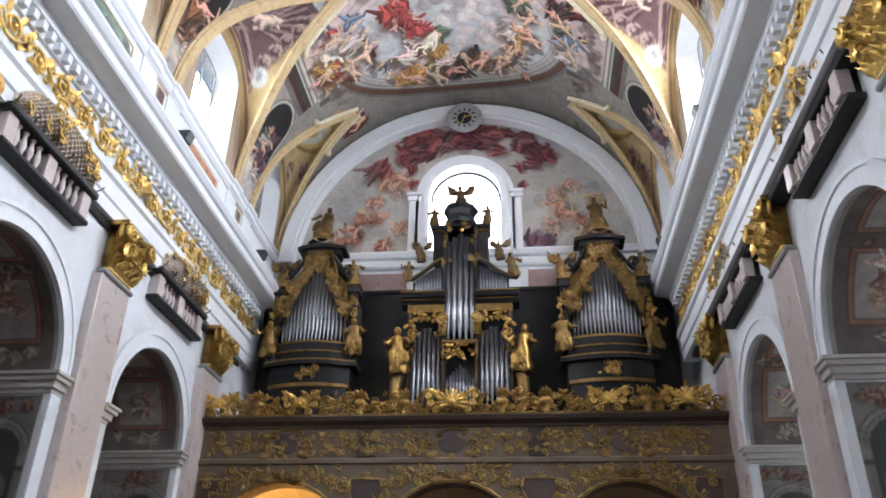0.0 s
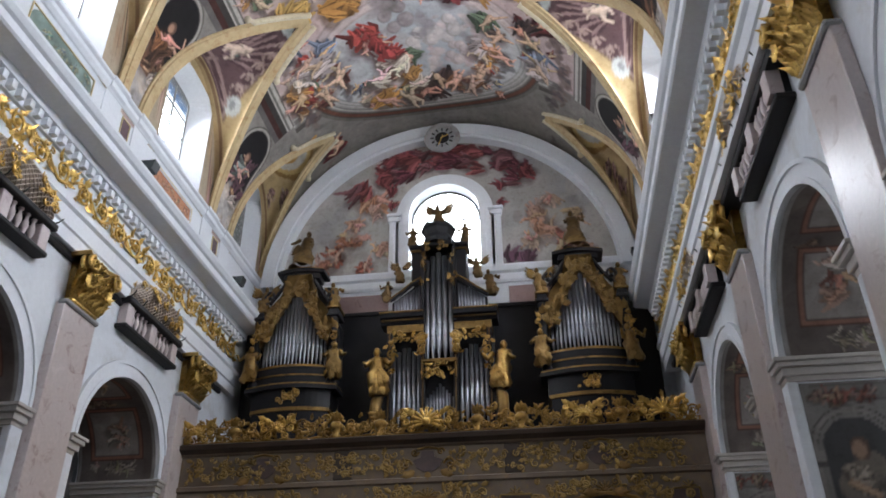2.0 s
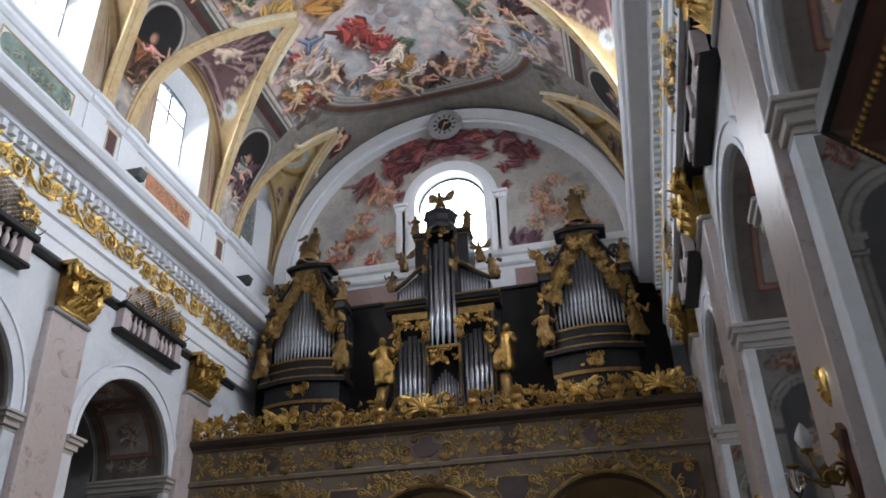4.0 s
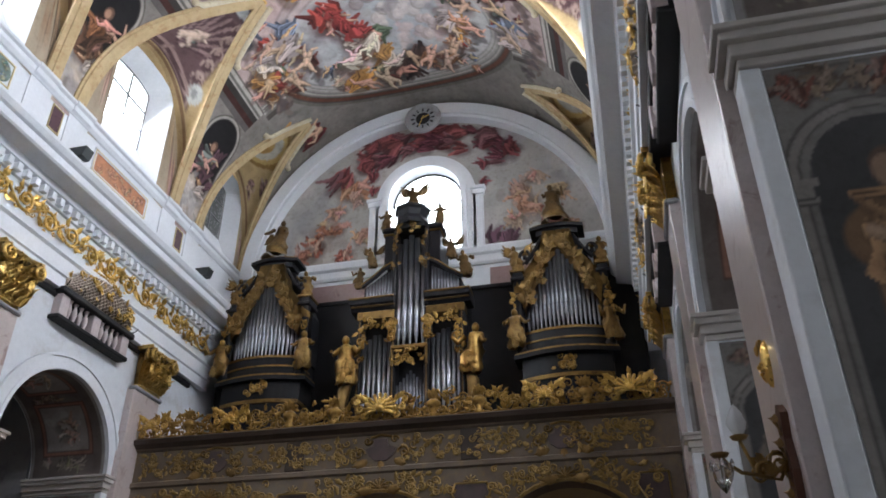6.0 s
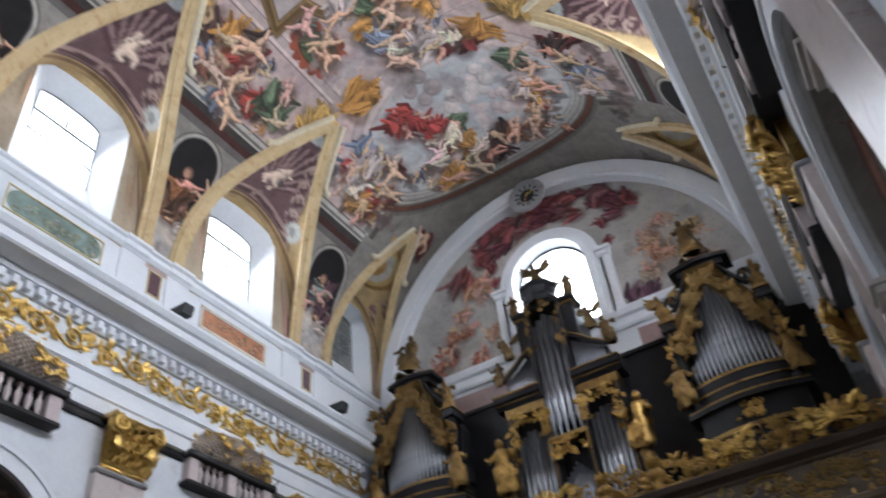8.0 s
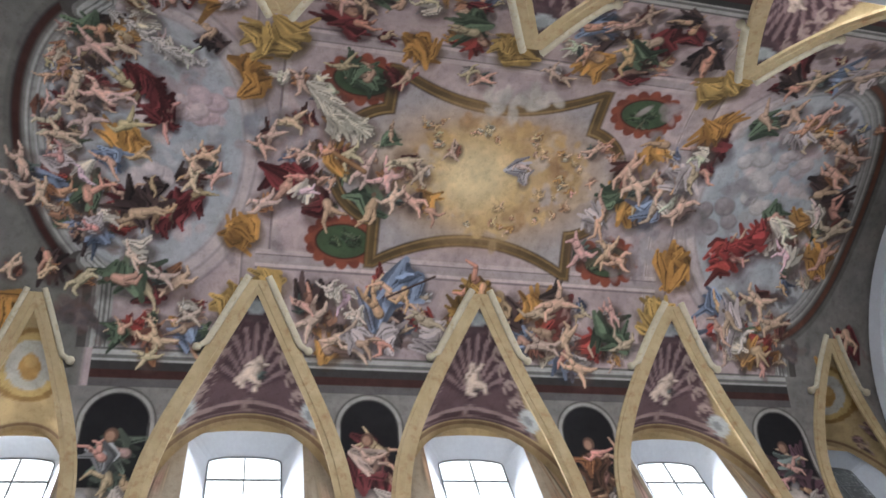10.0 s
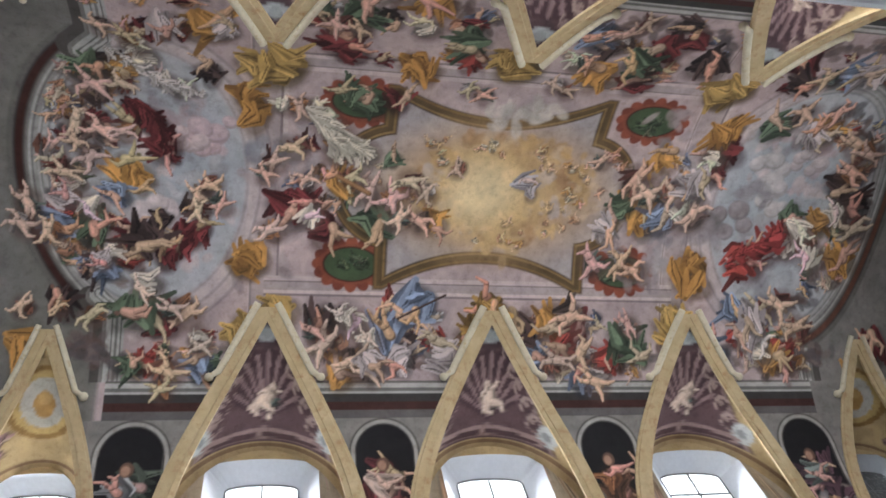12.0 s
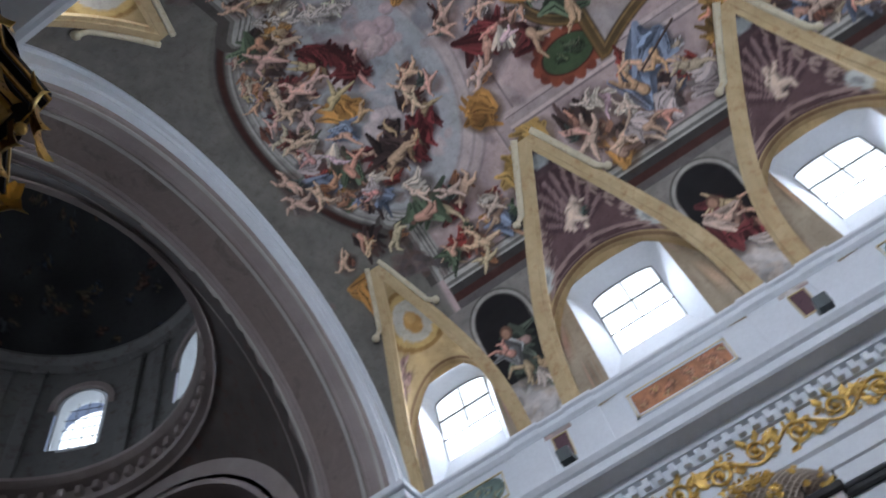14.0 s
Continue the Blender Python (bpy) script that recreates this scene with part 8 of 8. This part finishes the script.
# scrolled consoles under the floor: volute, sweeping leaves, beads on the lower edge
for deg in (180, 90, 0):
    cn = part("console", Geo().prism([(0.2, 2.34), (0.5, 2.345), (0.57, 2.37), (0.5, 2.44), (0.42, 2.40), (0.2, 2.47)], -0.035, 0.035, "y"), M_oldred, o, "carved console with a gilt volute", m=pose(0, 0, 0, 0, 0, deg))
    for sd in (-1, 1):
        g = Geo()
        spiral(g, 0.525, 2.395, 0.066, 2.1, -math.pi / 2, 1, 0.017, sd * 0.045, sd * -0.02, 30)
        part("volute", g, M_gold, cn, "gilt volute", True)
        for q, (x1, z1, w) in enumerate(((0.40, 2.425, 0.020), (0.36, 2.43, 0.026), (0.27, 2.40, 0.020), (0.2, 2.44, 0.024))):
            x0 = 0.525 - 0.05 * q
            pts = [(x0 + (x1 - x0) * j / 9, sd * (0.045 + 0.02 * math.sin(3.1 * j / 9)), 2.335 + 0.002 * q + (z1 - 2.335) * (j / 9) ** 1.8) for j in range(10)]
            part("leaf", Geo().tube(pts, [w * (0.35 + 0.75 * math.sin(2.7 * j / 9)) for j in range(10)], 7), M_gold, cn, "long gilt leaf", True)
        gilt_beads([(0.572 - 0.021 * j, sd * 0.045, 2.322 + (0.02 if j == 0 else 0.006 if j == 1 else 0)) for j in range(19)], 0.0105, cn)
part("wall_arm", Geo().box(0.1, 0.1, 2.5, 0.36, 0.5, 3.5, 0.03), M_oldred, o)
part("back_board", Geo().box(0.28, 0.12, 3.5, 0.36, 0.96, 6.5, 0.02), M_oldred, o)
b = thing("sounding_board", "black and gilt star-shaped pulpit canopy with hanging tassels", "canopy", "", (PUX, PUY, 6.5))
star = [((0.76 if i % 2 == 0 else 0.62) * math.cos(math.pi * i / 8), (0.76 if i % 2 == 0 else 0.62) * math.sin(math.pi * i / 8)) for i in range(16)]
part("board", Geo().prism(star, 0.0, 0.1, "z"), M_case, b)
part("rim", Geo().prism([(x * 1.06, y * 1.06) for x, y in star], 0.1, 0.22, "z"), M_case, b)
part("rim_gilding", Geo().prism([(x * 1.075, y * 1.075) for x, y in star], 0.13, 0.16, "z"), M_gold, b)
part("lower_gilding", Geo().prism([(x * 1.02, y * 1.02) for x, y in star], 0.03, 0.06, "z"), M_gold, b)
for sc, z in ((0.86, -0.03), (0.66, -0.05), (0.46, -0.07)):
    gq = Geo()
    for i in range(16):
        (xa, ya), (xb, yb) = star[i], star[(i + 1) % 16]
        gq.tube([(xa * sc, ya * sc, z), (xb * sc, yb * sc, z)], 0.028, 6)
    part("star_moulding", gq, M_gold, b, "gilt moulding on the underside")
gq = Geo()
foliage(gq, -0.45, 0.45, -0.45, 0.45, 60, 9, 0, 0.8)
part("underside_relief", gq, M_gold, b, "gilt leafwork on the underside", True, pose(0, 0, -0.02, 90, 0, 0))
part("crown", Geo().lathe([(0.7, 0.22), (0.64, 0.4), (0.5, 0.62), (0.4, 1.0), (0.16, 1.3), (0.0, 1.4)], 16), M_oldred, b, smooth=True)
for i in range(16):
    x, y = star[i]
    a = math.atan2(y, x)
    g = Geo()
    for q in range(3):
        leaf(g, (q - 1) * 0.07, 0.0, 0.24, -math.pi / 2 + (q - 1) * 0.5, 0.4, 0)
    g.ball((0, 0, -0.26), 0.035, 8, 5)
    part("tassel", g, M_gold, b, "gilt hanging leaf tassel", True, pose(x, y, 0.02, 0, 0, math.degrees(a) + 90))

# ---------------------------------------------------------------- east arch, crossing and dome
EY = Y_E
def arch_ring(name, r0, r1, y0, y1, mat, label):
    return structure(name, ring_wall(r0, r1, ZC, y0, y1, 64, legs=1.6), mat, label, "arch", True)


arch_ring("trim_east_arch_face", 5.42, 5.98, EY - 0.05, EY + 0.12, M_stucco, "white moulded face of the crossing arch")
arch_ring("trim_east_arch_bead", 5.50, 5.60, EY + 0.10, EY + 0.18, M_stucco, "thin white bead on the crossing arch")
arch_ring("trim_east_arch_fillet", 5.84, 5.99, EY + 0.10, EY + 0.22, M_stucco, "raised outer fillet of the crossing arch")
arch_ring("trim_east_soffit_a", 5.30, 5.9, EY - 0.5, EY - 0.04, M_rose, "pinkish grey painted band of the arch soffit")
arch_ring("trim_east_soffit_b", 5.34, 5.9, EY - 1.5, EY - 0.5, M_archmarble, "brown-grey marbled band of the arch soffit")
arch_ring("trim_east_soffit_c", 5.28, 5.9, EY - 1.9, EY - 1.5, M_rose, "pinkish grey painted band of the arch soffit")
for k, (r0, y0) in enumerate(((5.26, -0.12), (5.27, -0.46), (5.30, -0.60), (5.30, -1.42), (5.24, -1.62), (5.23, -1.86))):
    arch_ring("trim_east_soffit_roll_%d" % k, r0, 5.4, EY + y0 - 0.05, EY + y0 + 0.02, M_rose if k % 2 else M_stucco_shade, "thin moulded roll on the arch soffit")
DY, DR, DROT = -8.95, 5.25, math.pi / 8 + 0.13
g = Geo()
# piers of the crossing arch, carrying the turned cornice
for sgn in (-1, 1):
    g.box(min(sgn * 5.3, sgn * 8), -4.4, 0, max(sgn * 5.3, sgn * 8), EY + 0.05, 11.6)
structure("wall_crossing_piers", g, M_white, "white crossing piers at the end of the nave", "pier")
for sgn in (-1, 1):
    g = Geo()
    for z0, z1, p_ in ((11.1, 11.3, 0.3), (11.3, 11.56, 0.62), (11.56, 12.95, 0.02), (12.95, 13.15, 0.1), (13.15, 13.32, 0.2)):
        g.box(min(sgn * (5.3 - p_), sgn * 6.2), -4.4, z0, max(sgn * (5.3 - p_), sgn * 6.2), EY + 0.3 + p_ * 0.6, z1, 0.02)
    structure("trim_crossing_cornice", g, M_stucco, "white moulded corner of the cornice at the crossing", "cornice")
    o = thing("corner_panel", "gilt-edged grey inset on the corner of the crossing", "panel", "corner insets", (sgn * 5.26, EY - 0.9, 11.7))
    x0, x1 = sorted((0.0, -sgn * 0.03))
    part("inset", Geo().box(x0, -0.9, 0, x1, 0.7, 1.15, 0.01), M_greyp, o)
    part("gilt_edge", Geo().box(x0 - 0.004, -0.98, -0.06, x1 + 0.004, -0.9, 1.21).box(x0 - 0.004, 0.7, -0.06, x1 + 0.004, 0.78, 1.21).box(x0 - 0.004, -0.9, -0.06, x1 + 0.004, 0.7, 0).box(x0 - 0.004, -0.9, 1.15, x1 + 0.004, 0.7, 1.21), M_goldedge, o)
# pendentives: the part of a sphere between the four arches and the drum
SR = DR * math.sqrt(2)
v, f = [], []
nu, nv = 96, 26
for j in range(nv + 1):
    for i in range(nu + 1):
        a = 2 * math.pi * i / nu
        lo = 0.0
        zz = SR * math.sin(math.pi / 4 * j / nv)
        r = math.sqrt(SR * SR - zz * zz)
        x, y = r * math.cos(a), r * math.sin(a)
        v.append((x, DY + y, ZC + zz))
for j in range(nv):
    for i in range(nu):
        q = [j * (nu + 1) + i, j * (nu + 1) + i + 1, (j + 1) * (nu + 1) + i + 1, (j + 1) * (nu + 1) + i]
        if all(abs(v[t][0]) < DR + 0.55 and abs(v[t][1] - DY) < DR + 0.55 for t in q):
            f.append(tuple(q))
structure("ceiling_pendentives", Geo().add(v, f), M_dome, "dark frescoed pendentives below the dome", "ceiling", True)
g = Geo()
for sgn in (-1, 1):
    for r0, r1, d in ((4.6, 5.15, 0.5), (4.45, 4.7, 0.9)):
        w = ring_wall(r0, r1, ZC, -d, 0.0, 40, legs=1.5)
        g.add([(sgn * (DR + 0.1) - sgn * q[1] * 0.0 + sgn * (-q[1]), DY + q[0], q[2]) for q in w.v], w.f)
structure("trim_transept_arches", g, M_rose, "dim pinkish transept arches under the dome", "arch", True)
# transepts and choir get their unlit look from near-black walls
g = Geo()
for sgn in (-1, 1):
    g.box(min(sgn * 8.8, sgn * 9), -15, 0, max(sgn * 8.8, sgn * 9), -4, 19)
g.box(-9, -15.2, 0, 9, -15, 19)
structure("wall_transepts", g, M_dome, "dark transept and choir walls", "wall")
Z1 = ZC + DR
g = Geo().lathe([(DR, Z1 - 0.1), (DR - 0.05, Z1), (DR - 0.25, Z1 + 0.1), (DR - 0.25, Z1 + 0.3), (DR - 0.1, Z1 + 0.34), (DR - 0.1, Z1 + 0.75), (DR - 0.35, Z1 + 0.85), (DR - 0.5, Z1 + 1.0), (DR - 0.5, Z1 + 1.12), (DR - 0.05, Z1 + 1.2)], 72, Matrix.Translation((0, DY, 0)))
structure("trim_drum_cornice", g, M_rose, "ring cornice of the dome's drum", "cornice", False)
mod = Geo().box(-0.14, -0.1, 0, 0.14, 0.1, 0.3, 0.03).mesh("modillion", M_rose)
mr = thing("modillion_ring", "ring of pale modillions under the drum cornice", "modillions", "", (0, DY, Z1 + 0.4))
for i in range(64):
    a = 2 * math.pi * i / 64
    ob = new("modillion", mod)
    ob.parent, ob.matrix_basis = mr, pose((DR - 0.2) * math.cos(a), (DR - 0.2) * math.sin(a), 0, 0, 0, math.degrees(a))
# drum wall with eight arched windows
ZD0, ZD1 = Z1 + 1.15, Z1 + 6.3
g = Geo()
half_a = 0.15
zs, wz0 = Z1 + 4.35, Z1 + 2.55
for k in range(8):
    ac = DROT + math.pi / 4 * k
    N = 12
    for i in range(48):
        a0, a1 = ac - math.pi / 8 + math.pi / 4 * i / 48, ac - math.pi / 8 + math.pi / 4 * (i + 1) / 48
        am = (a0 + a1) / 2 - ac
        P = lambda a, z: (DR * math.cos(a), DY + DR * math.sin(a), z)
        if abs(am) < half_a:
            h = lambda a: zs + 0.68 * math.sqrt(max(0, 1 - ((a - ac) / half_a) ** 2))
            g.add([P(a0, ZD0), P(a1, ZD0), P(a1, wz0), P(a0, wz0)], [(0, 1, 2, 3)])
            g.add([P(a0, h(a0)), P(a1, h(a1)), P(a1, ZD1), P(a0, ZD1)], [(0, 1, 2, 3)])
        else:
            g.add([P(a0, ZD0), P(a1, ZD0), P(a1, ZD1), P(a0, ZD1)], [(0, 1, 2, 3)])
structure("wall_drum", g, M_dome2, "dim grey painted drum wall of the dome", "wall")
for k in range(8):
    ac = DROT + math.pi / 4 * k
    m_ = pose(DR * math.cos(ac), DY + DR * math.sin(ac), 0, 0, 0, math.degrees(ac) - 90)
    win = tagged(new("window_%d" % (12 + k)), "bright round-arched window in the dome's drum", "window", kind="structure")
    win.matrix_basis = m_
    part("window_reveal", ring_wall(0.66, 0.74, zs, -0.02, 0.5, 20, legs=zs - wz0).box(-0.7, -0.02, wz0 - 0.1, 0.7, 0.5, wz0), M_stucco, win, "pale plaster reveal")
    part("hood_mould", ring_wall(0.78, 0.98, zs, -0.14, 0.05, 20, legs=0.2), M_rose, win)
    fr = Geo()
    for x in (-0.33, 0, 0.33):
        fr.tube([(x, 0.42, wz0), (x, 0.42, zs + 0.6)], 0.016, 4)
    for q in range(6):
        z = wz0 + 0.42 * q
        fr.tube([(-0.66, 0.42, z), (0.66, 0.42, z)], 0.016, 4)
    part("window_frame", fr, M_iron, win)
    out = [(-0.66, wz0)] + [(-0.66 * math.cos(math.pi * i / 16), zs + 0.66 * math.sin(math.pi * i / 16)) for i in range(17)] + [(0.66, wz0)]
    pn = part("pane", Geo().prism(out, 0.45, 0.458, "y"), M_pane, win)
    pn.visible_shadow = False
    bd = structure("backdrop_dome_window", Geo().prism([(x * 1.5, (z - zs) * 1.5 + zs) for x, z in out], 1.0, 1.02, "y"), M_back, "bright sky outside a dome window", "sky")
    bd.matrix_basis = m_
    # pilaster between windows
    ap = ac + math.pi / 8
    for da in (-0.09, 0.09):
        pl = structure("trim_drum_pilaster", Geo().box(-0.2, -0.14, ZD0, 0.2, 0.02, ZD1 - 0.3, 0.02).box(-0.26, -0.2, ZD1 - 0.5, 0.26, 0.02, ZD1 - 0.3, 0.03), M_dome2, "painted pilaster of the drum", "pilaster")
        pl.matrix_basis = pose(DR * math.cos(ap + da), DY + DR * math.sin(ap + da), 0, 0, 0, math.degrees(ap + da) - 90)
# lamps added in two unseen drum windows, aimed west to brighten the organ
for k in (5, 6):
    ac = DROT + math.pi / 4 * k
    window_light("window_light", look(((DR + 0.3) * math.cos(ac), DY + (DR + 0.3) * math.sin(ac), zs - 0.6), (0, 17.0, 9.0)), 1.2, 2.2, DOME_WATTS)
prof = [(DR, ZD1 - 0.3), (DR - 0.25, ZD1 - 0.2), (DR - 0.45, ZD1), (DR - 0.45, ZD1 + 0.12), (DR - 0.1, ZD1 + 0.2)]
structure("trim_dome_cornice", Geo().lathe(prof, 72, Matrix.Translation((0, DY, 0))), M_dome2, "upper ring cornice of the drum", "cornice")
# dome fresco in near-black tones, so the dome's dimness is painted in
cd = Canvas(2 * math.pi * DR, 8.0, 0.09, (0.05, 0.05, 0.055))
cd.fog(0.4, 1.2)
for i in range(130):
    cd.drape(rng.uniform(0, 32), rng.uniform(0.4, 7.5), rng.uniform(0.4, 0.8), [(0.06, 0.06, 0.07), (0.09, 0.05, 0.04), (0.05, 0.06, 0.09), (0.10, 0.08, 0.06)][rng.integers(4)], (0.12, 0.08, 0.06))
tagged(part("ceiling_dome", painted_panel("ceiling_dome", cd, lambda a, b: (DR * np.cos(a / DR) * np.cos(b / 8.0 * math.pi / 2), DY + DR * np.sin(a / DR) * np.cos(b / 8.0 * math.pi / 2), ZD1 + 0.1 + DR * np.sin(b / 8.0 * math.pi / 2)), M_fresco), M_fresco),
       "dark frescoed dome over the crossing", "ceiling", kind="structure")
# unseen roof and end wall, added to keep the daylight out of the attic
g = Geo().box(-8.7, -4.4, 19.6, 8.7, 23.4, 19.8)
g.box(-8.7, 23.3, 0, 8.7, 23.5, 19.8)
structure("roof_light_block", g, M_grey, "unseen roof and end wall blocking daylight", "roof")

for ob in bpy.data.objects:
    if ob.parent and ob.name.split(".")[0] in ("scroll_field", "gilt_flower_work", "lattice", "pipe_shade", "drop", "frame_scroll", "panel_relief", "apron_relief", "tower_drop", "tower_foot", "tower_shade", "scrollwork", "curl", "urn", "palmette", "gable", "relief", "scroll", "backplate_leaf", "underside_relief"):
        tagged(ob, kind="stuff")
